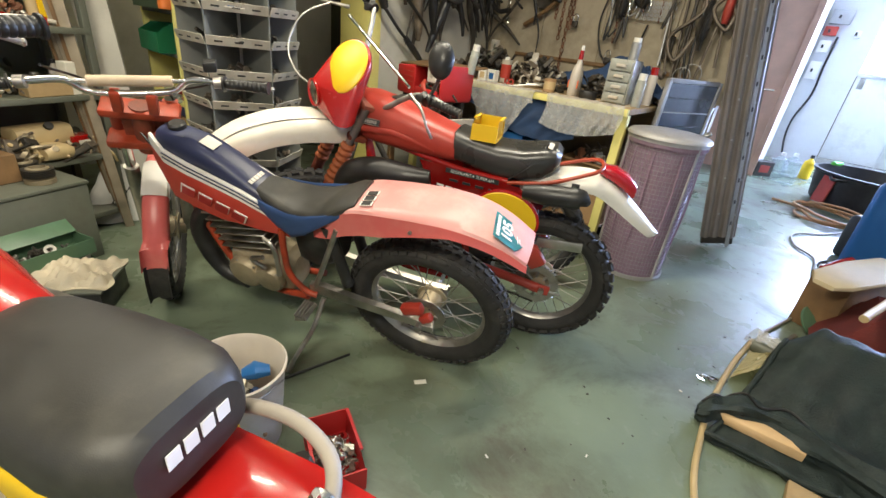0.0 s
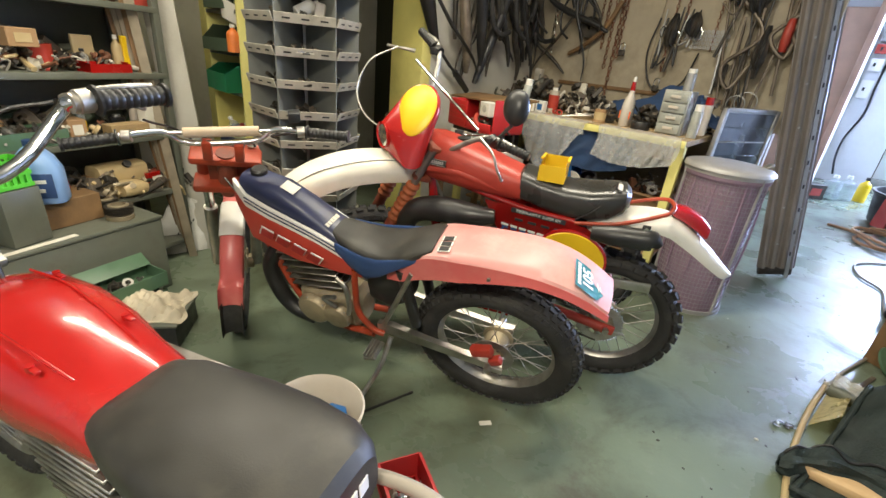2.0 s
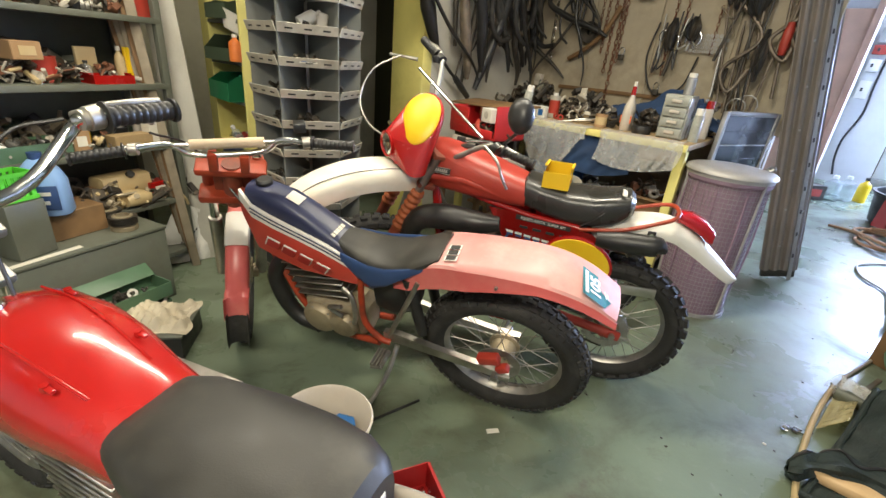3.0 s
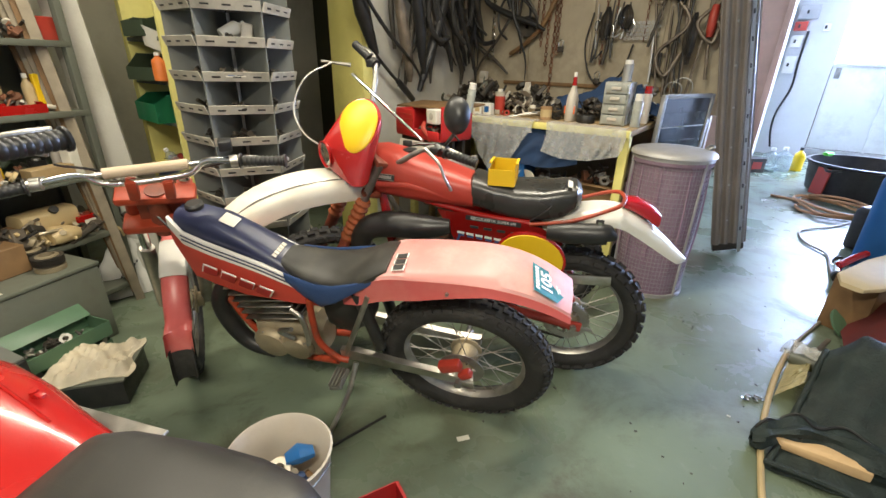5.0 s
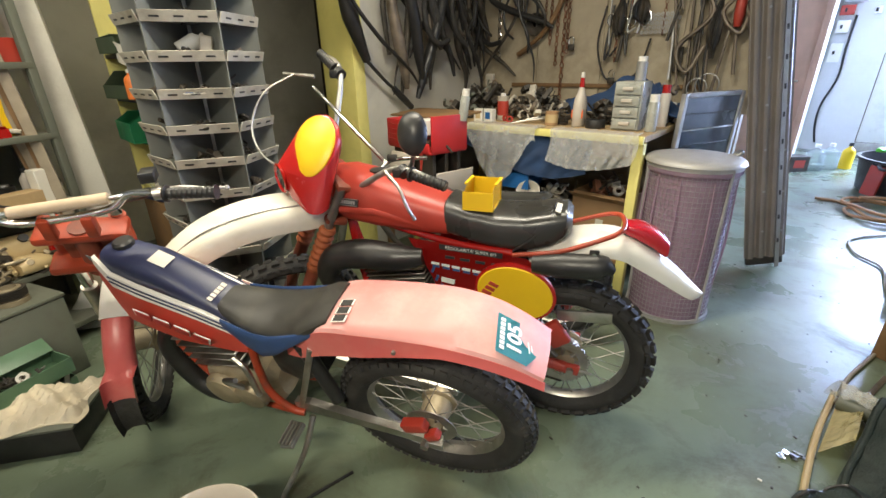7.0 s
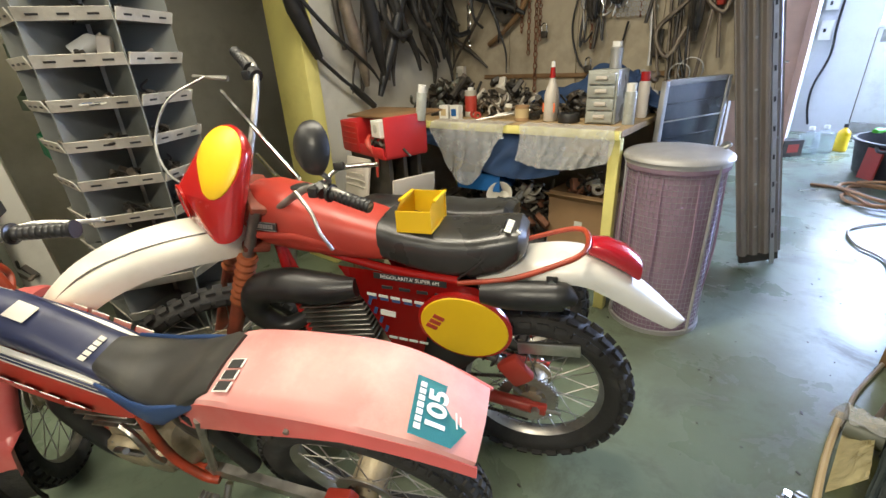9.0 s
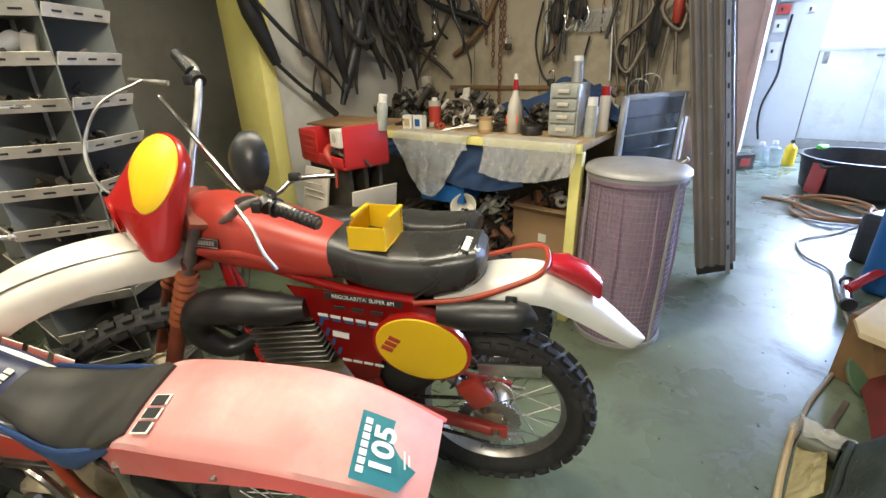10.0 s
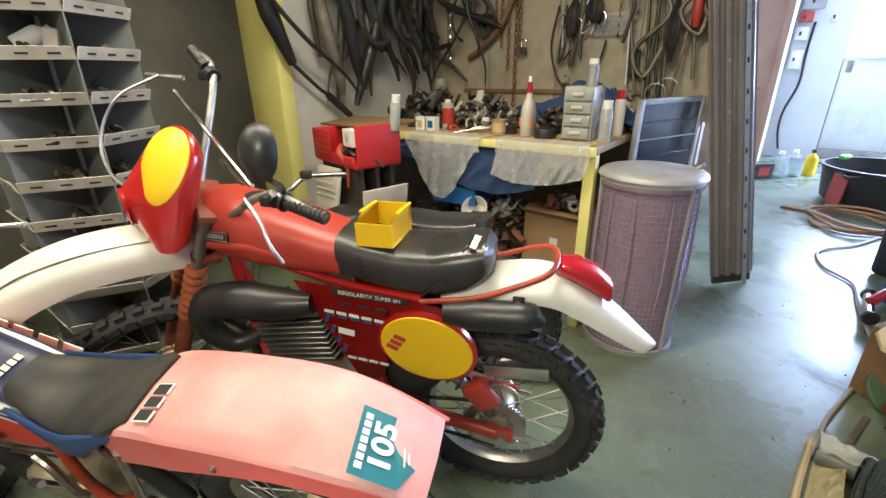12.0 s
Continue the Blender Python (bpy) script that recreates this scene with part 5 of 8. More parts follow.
    for s in (1, -1):
        a = axle + Vector((0, s * 0.085, 0))
        leg = part("fork_leg", C(a, a + ax * 0.36, 0.026), M_alu, bk)
        part("stanchion", C(a + ax * 0.36, a + ax * 0.68, 0.0175), M_chrome, leg)
    for k in (0.50, 0.66):
        c = axle + ax * k
        part("fork_yoke", B((0.07, 0.22, 0.03), (c.x - 0.02, yo, c.z), (0, -27, 0), 0.01), M_steel, bk)
    c = axle + ax * 0.76 - Vector((0.07, 0, 0))
    handlebar(bk, pose(c.x - 0.08, yo, c.z + 0.02) @ Matrix.Diagonal((1.3, 1, 1.3, 1)), 0.82, 0.090, 0.04, cross=False, bend=(0.55, 0.80))
    pr = Vector((c.x - 0.10, yo - 0.262, c.z + 0.135))
    ck = bmesh.new()
    cyl(ck, pr + Vector((0, -0.022, 0)), pr + Vector((0, 0.022, 0)), 0.021, n=14)
    box(ck, (0.05, 0.03, 0.022), Matrix.Translation(pr + Vector((0.03, 0, 0.0))), 0.006)
    part("lever_perch", ck, M_alu, bk, "alloy lever perch")
    part("front_lever", T([pr + Vector((0.045, 0.0, 0)), pr + Vector((0.075, -0.05, 0.004)), pr + Vector((0.065, -0.12, 0.006)), pr + Vector((0.06, -0.19, 0.0))], [0.011, 0.009, 0.008, 0.009], 10), M_steel, bk, "worn alloy lever")
    part("control_cable", T([pr + Vector((0.04, 0.03, 0)), pr + Vector((0.08, 0.12, -0.02)), pr + Vector((0.08, 0.20, -0.14)), pr + Vector((0.0, 0.24, -0.30))], 0.004, 8), M_black, bk)
    part("front_mudguard", sheet([(1.10, 0.70, 0.9), (1.25, 0.735, 1), (1.42, 0.735, 1), (1.62, 0.69, 0.95), (1.76, 0.62, 0.85)], [(-0.06, 0.03), (-0.045, 0.006), (0, 0), (0.045, 0.006), (0.06, 0.03)], 0.004), M_red, bk, m=pose(0, yo, 0))
    return bk


near_bike()


# ---- workbench and what lies on it ----
def at(x, y, z=0.0, rz=0.0, rx=0.0, ry=0.0):
    return pose(x, y, z, rx, ry, rz)


def RU(u, v, z=0.0, rz=0.0, rx=0.0, ry=0.0):
    return ROOM @ pose(u, v, z, rx, ry, rz)


def bottle(m, r, h, body, cap, label, group="", band=None, sides=18, neck=0.35):
    """A bottle with shoulder, neck and cap."""
    t = thing("bottle", label, "bottle", group, m=m)
    part("body", LA([(0, 0), (r * 0.92, 0), (r, r * 0.1), (r, h * 0.62), (r * 0.9, h * 0.72), (r * neck, h * 0.84), (r * neck, h * 0.9), (0, h * 0.9)], sides), body, t)
    part("cap", LA([(0, h * 0.88), (r * neck * 1.25, h * 0.88), (r * neck * 1.2, h), (0, h)], 14), cap, t)
    if band:
        part("label_band", LA([(r * 1.012, h * 0.18), (r * 1.012, h * 0.52), (r * 1.0, h * 0.52), (r * 1.0, h * 0.18)], sides, close=True), band, t)
    return t


def can(m, r, h, body, top, label, group="", band=None):
    t = thing("can", label, "can", group, m=m)
    part("body", LA([(0, 0), (r, 0), (r, 0.004), (r * 0.975, 0.008), (r * 0.975, h - 0.008), (r, h - 0.004), (r, h), (r * 0.9, h), (r * 0.88, h - 0.006), (0, h - 0.006)], 20), body, t)
    if band:
        part("label_band", LA([(r * 0.99, h * 0.2), (r * 0.99, h * 0.8), (r * 0.97, h * 0.8), (r * 0.97, h * 0.2)], 20, close=True), band, t)
    if top is not None:
        part("lid", LA([(0, h), (r * 0.5, h), (r * 0.45, h * 1.12), (0, h * 1.12)], 14), top, t)
    return t


def spray_can(m, body, cap, label, h=0.19, r=0.03, group=""):
    t = thing("spray_can", label, "spray can", group, m=m)
    part("body", LA([(0, 0), (r, 0), (r, h * 0.76), (r * 0.8, h * 0.81), (0, h * 0.81)], 18), body, t)
    part("cap", LA([(0, h * 0.79), (r * 0.84, h * 0.79), (r * 0.82, h), (0, h)], 18), cap, t)
    return t


def carton(m, size, material, label, tape=None, name="carton", cat="box"):
    t = thing(name, label, cat, m=m)
    part("body", B(size, (0, 0, size[2] / 2), bevel=0.003, seg=1), material, t, smooth=False)
    if tape is not None:
        part("label_patch", B((size[0] * 0.55, 0.002, size[2] * 0.5), (0, -size[1] / 2 - 0.001, size[2] * 0.5)), tape, t)
    return t


def open_bin(m, w, d, h, material, label, group="", low=0.5):
    """A stacking parts bin: open top, lowered front lip at -y."""
    t = thing("parts_bin", label, "bin", group, m=m)
    th = 0.004
    part("base", B((w, d, th), (0, 0, th / 2)), material, t, smooth=False)
    part("back", B((w, th, h - th), (0, d / 2 - th / 2, h / 2 + th / 2)), material, t, smooth=False)
    part("front_lip", B((w, th, h * low - th), (0, -d / 2 + th / 2, h * low / 2 + th / 2)), material, t, smooth=False)
    for s in (1, -1):
        b = bmesh.new()
        pts = [(-d / 2 + th, th), (d / 2 - th, th), (d / 2 - th, h), (-d / 4, h), (-d / 2 + th, h * low)]
        b.faces.new([b.verts.new((s * (w / 2 - th), y, z)) for y, z in pts])
        bmesh.ops.solidify(b, geom=b.faces[:], thickness=s * th)
        part("side", b, material, t, smooth=False)
        part("rim", B((th * 2.4, d * 0.72, th * 1.6), (s * (w / 2 - th * 0.2), d * 0.12, h)), material, t, smooth=False)
    return t


BT = 1.0
bench = thing("workbench", "long workbench with yellow wooden edge and junk underneath", "workbench", m=ROOM)
BU0, BU1, BV0, BV1 = -2.45, -0.665, 3.13, 4.20
part("tabletop", B((BU1 - BU0, BV1 - BV0 - 0.03, 0.035), ((BU0 + BU1) / 2, (BV0 + BV1) / 2 + 0.015, BT - 0.0185), bevel=0.003), M_wood, bench, "worn wooden top")
part("edge_strip", B((BU1 - BU0, 0.028, 0.042), ((BU0 + BU1) / 2, BV0, BT - 0.021), bevel=0.003), M_yellow_wall, bench, "yellow painted edge")
for u in (BU0 + 0.06, BU1 - 0.03):
    for v in (BV0 + 0.05, BV1 - 0.06):
        part("leg", B((0.055, 0.055, BT - 0.04), (u, v, (BT - 0.04) / 2), bevel=0.004), M_yellow_wall, bench)
part("apron", B((BU1 - BU0 - 0.1, 0.02, 0.09), ((BU0 + BU1) / 2, BV0 + 0.05, BT - 0.085)), M_brown_wood, bench)
part("lower_shelf", B((BU1 - BU0 - 0.1, 0.7, 0.02), ((BU0 + BU1) / 2, BV0 + 0.55, 0.16)), M_brown_wood, bench)


# cloths and sheets over the bench's edge
def drape(u0, u1, low, seed, amp=0.012, v=BV0 - 0.02, top=BT + 0.004, back=0.10):
    rnd = random.Random(seed)
    ph = [rnd.uniform(0, 6) for _ in range(4)]

    def f(s, t):
        u = u0 + (u1 - u0) * s
        hang = low(s)
        L = back + (top - hang)
        d = t * L
        w = amp * (math.sin(s * 17 + ph[0]) + 0.6 * math.sin(s * 31 + ph[1] + 3 * t) + 0.5 * math.sin(s * 53 + 9 * t + ph[2]) * math.sin(7 * t + 20 * s)) * min(1, t * 2)
        if d < back:
            return R(u, v + back - d, top + 0.002 + 0.006 * abs(math.sin(s * 23 + ph[2])))
        return R(u + 0.02 * math.sin(5 * t + ph[3]) * t, v - 0.008 - abs(w) - 0.01 * t, top - (d - back))
    return grid_sheet(f, 60, 24, 0.0015)


single("plastic_sheet", drape(-1.80, -1.28, lambda s: 0.93 - 0.30 * math.sin(math.pi * min(1, s * 1.05)) ** 1.2, 4), M_sheet, "crumpled clear plastic sheet hanging over the bench edge", "sheet")
single("plastic_sheet", drape(-1.20, -0.69, lambda s: 0.86 - 0.07 * math.sin(2.4 * s + 0.6), 9), M_sheet, "dusty clear plastic sheet hanging over the bench edge", "sheet")
single("blue_cloth", drape(-2.30, -0.95, lambda s: 0.78 + 0.08 * math.sin(6 * s), 2, 0.02, BV0 + 0.03, BT - 0.045, 0.02), M_blue_cloth, "dark blue cloth hanging under the bench top", "cloth")

# drawer cabinet
M_drawer = mat("cloudy_grey_plastic", (0.34, 0.35, 0.31), 0.3, 0, 0.15, 8, 0.04, 90, (0.22, 0.21, 0.17), 0.6, 12)
dc = thing("drawer_cabinet", "small grey plastic cabinet with four clear drawers", "drawer cabinet", m=RU(-0.845, 3.40, BT + 0.001, 3))
part("body", B((0.155, 0.20, 0.265), (0, 0.02, 0.1325), bevel=0.005), M_drawer, dc, "grey plastic case")
for k in range(4):
    d = part("drawer", B((0.135, 0.02, 0.055), (0, -0.085, 0.036 + 0.063 * k), bevel=0.004), M_drawer, dc)
    part("pull", B((0.06, 0.014, 0.018), (0, -0.099, 0.040 + 0.063 * k), bevel=0.003), M_bucket, d)
# spray bottle of glue, tape, tins
gb = thing("glue_bottle", "clear plastic bottle with red cap and orange label", "bottle", m=RU(-1.135, 3.36, BT + 0.001))
part("body", hull([(0, 0, 0.05, 0.03)] * 0 or [(0.0, 0.0, 0.050, 0.032), (0.008, 0.0, 0.055, 0.036), (0.12, 0.0, 0.054, 0.036), (0.15, 0, 0.049, 0.034), (0.18, 0, 0.036, 0.028), (0.20, 0, 0.022, 0.020), (0.22, 0, 0.016, 0.016), (0.235, 0, 0.014, 0.014)], 18, 2.4), M_bucket, gb, "", m=Matrix.Rotation(radians(-90), 4, "Y"))
part("cap", LA([(0, 0.23), (0.016, 0.23), (0.015, 0.255), (0.014, 0.26), (0.012, 0.285), (0, 0.287)], 16), M_red, gb, "red cap")
part("spout_tip", LA([(0, 0.285), (0.012, 0.285), (0.010, 0.315), (0, 0.315)], 12), M_white, gb)
part("label_patch", B((0.075, 0.003, 0.05), (0, -0.036, 0.075), bevel=0.001), mat("orange_label", (0.75, 0.16, 0.05), 0.5), gb)
tp = single("tape_roll", LA([(0.030, 0.0), (0.058, 0.0), (0.060, 0.004), (0.060, 0.045), (0.058, 0.048), (0.030, 0.048)], 30, close=True), M_black, "thick roll of black tape", "tape", m=RU(-1.02, 3.34, BT + 0.001))
tin = can(RU(-1.30, 3.32, BT + 0.001), 0.042, 0.085, M_card, None, "small brown tin without lid on the bench", band=M_tan)
carton(RU(-1.81, 3.24, BT + 0.001, 8), (0.065, 0.05, 0.085), M_white, "small white and orange carton on the bench", M_tan)
carton(RU(-1.73, 3.25, BT + 0.001, -4), (0.07, 0.05, 0.085), M_white, "small white carton with blue print", M_blue)
can(RU(-1.72, 3.40, BT + 0.001), 0.04, 0.16, M_rack_lip, M_white, "pale jar with printed label", band=M_red_dull)
spray_can(RU(-0.705, 3.36, BT + 0.001), M_drawer, M_white, "pale grey spray can with white cap", 0.20, 0.030)
spray_can(RU(-0.715, 3.62, BT + 0.001), M_bucket, M_red, "white spray can with red cap", 0.24, 0.03)
spray_can(RU(-0.83, 3.46, BT + 0.267), M_zinc, M_white, "white-capped aerosol on the drawer cabinet", 0.13, 0.03)
for k, (u, v, a) in enumerate(((-1.66, 3.34, 70), (-1.60, 3.30, 20))):
    rp = thing("ring_part", "small red rubber ring part", "machine part", group="rubber rings", m=RU(u, v, BT + 0.022, a, 90))
    part("ring", LA([(0.012, -0.008), (0.022, -0.008), (0.022, 0.008), (0.012, 0.008)], 20, close=True), M_red_dull, rp)
# spanner-like alloy bars, dark parts
for k, (u, v, a, L) in enumerate(((-1.48, 3.33, 30, 0.26), (-1.40, 3.38, 12, 0.22), (-1.44, 3.46, -20, 0.30))):
    w = thing("alloy_lever", "loose alloy lever lying on the bench", "machine part", group="loose levers", m=RU(u, v, BT + 0.012 + 0.02 * k, a, 0, -8))
    part("shaft", T([(-L / 2, 0, 0), (-L / 6, 0.01, 0.004), (L / 5, -0.008, 0.004), (L / 2, 0.012, 0)], [0.011, 0.008, 0.008, 0.013], 8), M_alu, w)


def heap(cu, cv, su, sv, z, n, seed, mats, smin=0.02, smax=0.06, top=0.12, name="loose_parts", label="heap of oily loose machine parts", cat="parts", world=False):
    """A heap of small tubes, rings, blocks and plates, one mesh for each material."""
    rnd = random.Random(seed)
    per = {}
    root = thing(name, label, cat, kind="stuff")
    for i in range(n):
        ma = rnd.choice(mats)
        bm = per.setdefault(ma.name, (bmesh.new(), ma))[0]
        a, b = rnd.gauss(0, 0.42), rnd.gauss(0, 0.42)
        a, b = max(-1, min(1, a)), max(-1, min(1, b))
        p = (Vector((cu + a * su, cv + b * sv, 0)) if world else R(cu + a * su, cv + b * sv))
        s = rnd.uniform(smin, smax)
        p.z = z + s * 0.4 + rnd.random() * top * max(0.0, 1 - a * a) * max(0.0, 1 - b * b)
        m = Matrix.Translation(p) @ Euler((rnd.uniform(-1, 1), rnd.uniform(-1, 1), rnd.uniform(0, 6))).to_matrix().to_4x4()
        k = rnd.randrange(5)
        if k == 0:
            cyl(bm, m @ Vector((-s, 0, 0)), m @ Vector((s, 0, 0)), s * 0.28, s * rnd.uniform(0.2, 0.4), 8)
        elif k == 1:
            lathe(bm, [(s * 0.35, -s * 0.18), (s * 0.7, -s * 0.18), (s * 0.7, s * 0.18), (s * 0.35, s * 0.18)], 12, m, close=True)
        elif k == 2:
            box(bm, (s * 1.6, s * 0.9, s * 0.6), m, s * 0.08, 1)
        elif k == 3:
            tube(bm, [m @ Vector((-s * 1.6, 0, 0)), m @ Vector((-s * 0.4, s * 0.7, s * 0.2)), m @ Vector((s * 0.6, -s * 0.3, 0)), m @ Vector((s * 1.7, s * 0.4, s * 0.2))], s * 0.14, 6, 4)
        else:
            lathe(bm, [(0, 0), (s * 0.6, 0), (s * 0.62, s * 0.3), (s * 0.3, s * 0.4), (s * 0.28, s * 0.8), (0, s * 0.8)], 10, m)
    for bm, ma in per.values():
        part("piece_pile", bm, ma, root)
    return root


M_mid_stuff = mat("worn_brown_grey_metal", (0.16, 0.13, 0.10), 0.5, 0.5, 0.4, 14, 0.15, 120, (0.3, 0.26, 0.2), 0.5, 8, island=0.5)
M_pale_stuff = mat("pale_plastic_bits", (0.50, 0.46, 0.38), 0.55, 0, 0.2, 10, 0.05, island=0.35)
M_rusty = mat("rust_brown_bits", (0.20, 0.085, 0.045), 0.7, 0.2, 0.3, 12, 0.12, island=0.45)
heap(-1.55, 3.58, 0.30, 0.20, BT, 150, 11, [M_dark_stuff, M_dark_stuff, M_mid_stuff, M_pale_stuff], 0.02, 0.06, 0.20, label="heap of oily tools and parts on the bench")
heap(-2.05, 3.62, 0.30, 0.26, BT, 90, 21, [M_dark_stuff, M_dark_stuff, M_grey_paint, M_mid_stuff], 0.03, 0.08, 0.20, label="dark clutter piled in the bench corner")
heap(-0.78, 3.85, 0.16, 0.16, BT, 60, 22, [M_dark_stuff, M_mid_stuff, M_blue_cloth, M_zinc], 0.02, 0.06, 0.20, label="tools and wire piled behind the drawer cabinet")
heap(-1.05, 3.55, 0.18, 0.10, BT, 60, 12, [M_dark_stuff, M_dark_stuff, M_mid_stuff], 0.02, 0.055, 0.11, label="black tools piled behind the tape roll")
heap(-1.36, 3.45, 0.30, 0.26, 0.17, 300, 13, [M_dark_stuff, M_mid_stuff, M_dark_stuff, M_rusty, M_pale_stuff, M_steel], 0.025, 0.085, 0.46, label="tangled heap of old parts and hoses under the bench")
heap(-1.95, 3.55, 0.35, 0.30, 0.17, 80, 14, [M_dark_stuff, M_dark_stuff, M_mid_stuff], 0.03, 0.09, 0.26, label="dark heap of old parts under the bench")
heap(-1.35, 2.86, 0.34, 0.16, 0.0, 90, 15, [M_pale_stuff, M_mid_stuff, M_dark_stuff, M_pale_stuff], 0.03, 0.085, 0.40, label="heap of pale scrap and plastic bags on the floor")
bag = lambda s, t: R(-1.50 + 0.9 * s, 3.66 + 0.30 * t, BT + 0.05 + 0.19 * math.sin(math.pi * s) * math.sin(math.pi * t) * (1 + 0.35 * math.sin(9 * s + 4 * t)) + 0.02 * math.sin(23 * s) * math.sin(17 * t + 1))
single("blue_jacket", grid_sheet(bag, 30, 14, 0.006), M_blue_cloth, "crumpled dark blue jacket lying on the bench", "jacket")
open_bin(RU(-1.50, 3.24, 0.60, 4), 0.30, 0.22, 0.13, M_blue, "blue plastic parts bin on the heap under the bench", low=0.8)
cb = thing("cardboard_box", "open brown cardboard box full of parts", "box", m=RU(-0.93, 3.50, 0.171, -4))
for nm, sz, lo in (("front", (0.36, 0.006, 0.42), (0, -0.15, 0.21)), ("back", (0.36, 0.006, 0.42), (0, 0.15, 0.21)), ("side", (0.006, 0.29, 0.42), (-0.18, 0, 0.21)), ("side", (0.006, 0.29, 0.42), (0.18, 0, 0.21)), ("base", (0.35, 0.29, 0.006), (0, 0, 0.004))):
    part(nm, B(sz, lo), M_card, cb, smooth=False)
part("flap", B((0.35, 0.005, 0.10), (0, -0.185, 0.40), (58, 0, 0)), M_card, cb, smooth=False)
part("label_patch", B((0.05, 0.002, 0.05), (0.02, -0.1545, 0.23)), M_paper, cb)
heap(-0.93, 3.50, 0.14, 0.12, 0.56, 40, 16, [M_rusty, M_dark_stuff, M_pale_stuff, M_mid_stuff], 0.02, 0.06, 0.08, label="small parts filling the cardboard box")
fun = single("plastic_funnel", LA([(0.05, 0), (0.075, 0.07), (0.078, 0.07), (0.054, -0.004), (0.02, -0.02), (0.018, -0.02)], 20, close=True), M_paper, "pale plastic cup-shaped funnel on the heap", "funnel", m=RU(-1.34, 3.16, 0.56, 0, 50, 20))
heap(-1.36, 3.20, 0.06, 0.05, 0.42, 12, 18, [M_dark_stuff, M_mid_stuff], 0.03, 0.06, 0.1, label="oily parts below the funnel")

# ---- tool case stack beside the bench ----
st = thing("tool_stand", "low dark stand under the open tool cases", "stand", m=RU(-1.76, 2.66, 0, -14))
part("top", B((0.58, 0.40, 0.03), (0, 0, 0.585), bevel=0.004), M_brown_wood, st)
for x in (-0.26, 0.26):
    for y in (-0.17, 0.17):
        part("leg", B((0.04, 0.04, 0.57), (x, y, 0.285), bevel=0.003), M_brown_wood, st)
lc = thing("organiser_case", "open grey-white plastic organiser case full of tubes", "tool case", m=RU(-1.72, 2.60, 0.601, -14))
part("tray", B((0.40, 0.26, 0.05), (0.02, 0.02, 0.025), bevel=0.006), M_bucket, lc)
part("lid", B((0.22, 0.018, 0.27), (-0.13, -0.13, 0.15), (-12, 0, 6), 0.006), M_bucket, lc, "upright ribbed lid")
for k in range(6):
    part("rib", B((0.18, 0.006, 0.006), (-0.13, -0.146 - 0.008 * (0.15 - 0.05 * k) , 0.06 + 0.036 * k), (0, 0, 6)), M_rack_lip, lc)
part("side_wall", B((0.012, 0.26, 0.17), (0.21, 0.02, 0.13), (0, 8, 0), 0.004), M_bucket, lc)
for k in range(4):
    can(RU(-1.70 + 0.05 * k, 2.56 - 0.03 * k, 0.652 + 0.02 * (k % 2), 30 * k, 80), 0.022, 0.08, (M_pale_stuff, M_tan, M_bucket, M_lime)[k], None, "small plastic tube in the organiser case", "small tubes", band=M_paper)
rc = thing("tool_case", "open red plastic tool case with clutter inside", "tool case", m=RU(-1.80, 2.66, 0.90, -14))
part("base", B((0.46, 0.26, 0.015), (0, 0, 0.0075), bevel=0.004), M_red_bin, rc)
part("front", B((0.20, 0.012, 0.16), (-0.13, -0.13, 0.09), bevel=0.004), M_red_bin, rc)
for k in range(4):
    part("rib", B((0.16, 0.004, 0.006), (-0.13, -0.138, 0.05 + 0.03 * k)), M_red_dull, rc)
part("front", B((0.24, 0.012, 0.05), (0.10, -0.13, 0.035), bevel=0.004), M_red_bin, rc)
part("back", B((0.46, 0.012, 0.16), (0, 0.13, 0.09), bevel=0.004), M_red_bin, rc)
for s in (1, -1):
    part("side", B((0.012, 0.25, 0.20 if s > 0 else 0.16), (s * 0.235, 0, 0.11 if s > 0 else 0.09), bevel=0.004), M_red_bin, rc)
part("handle", T([(0.04, -0.10, 0.10), (0.08, -0.14, 0.07), (0.12, -0.12, 0.0), (0.13, -0.13, -0.10)], [0.012, 0.016, 0.012, 0.006], 8), M_red_dull, rc)
for k in range(3):
    part("case_support", B((0.42, 0.025, 0.25), (0, -0.09 + 0.09 * k, -0.126), bevel=0.003), M_dark_stuff, rc, smooth=False)
single("cover_board", B((0.66, 0.24, 0.012), (0.0, 0, 0), (6, -2, 0), 0.003), M_brown_wood, "thin dusty board lying over the tool case", "board", m=RU(-1.86, 2.80, 1.088, -14))
wb = carton(RU(-1.70, 2.565, 1.00, -18), (0.105, 0.08, 0.085), M_white, "small white box with round print standing in the tool case", None, "white_box")
part("print_disc", LA([(0, 0), (0.022, 0), (0.022, 0.002), (0, 0.002)], 20, pose(0, -0.041, 0.045, 90)), M_rack_lip, wb)
part("print_frame", B((0.085, 0.002, 0.065), (0, -0.0405, 0.044)), M_paper, wb)
heap(-1.72, 2.64, 0.16, 0.10, 0.915, 40, 19, [M_dark_stuff, M_dark_stuff, M_mid_stuff], 0.02, 0.05, 0.09, label="dark small tools inside the red case")
spray_can(RU(-1.55, 2.70, 1.075, 0, 0, 9), M_drawer, M_white, "pale spray can with white cap leaning in the tool case", 0.17, 0.026)

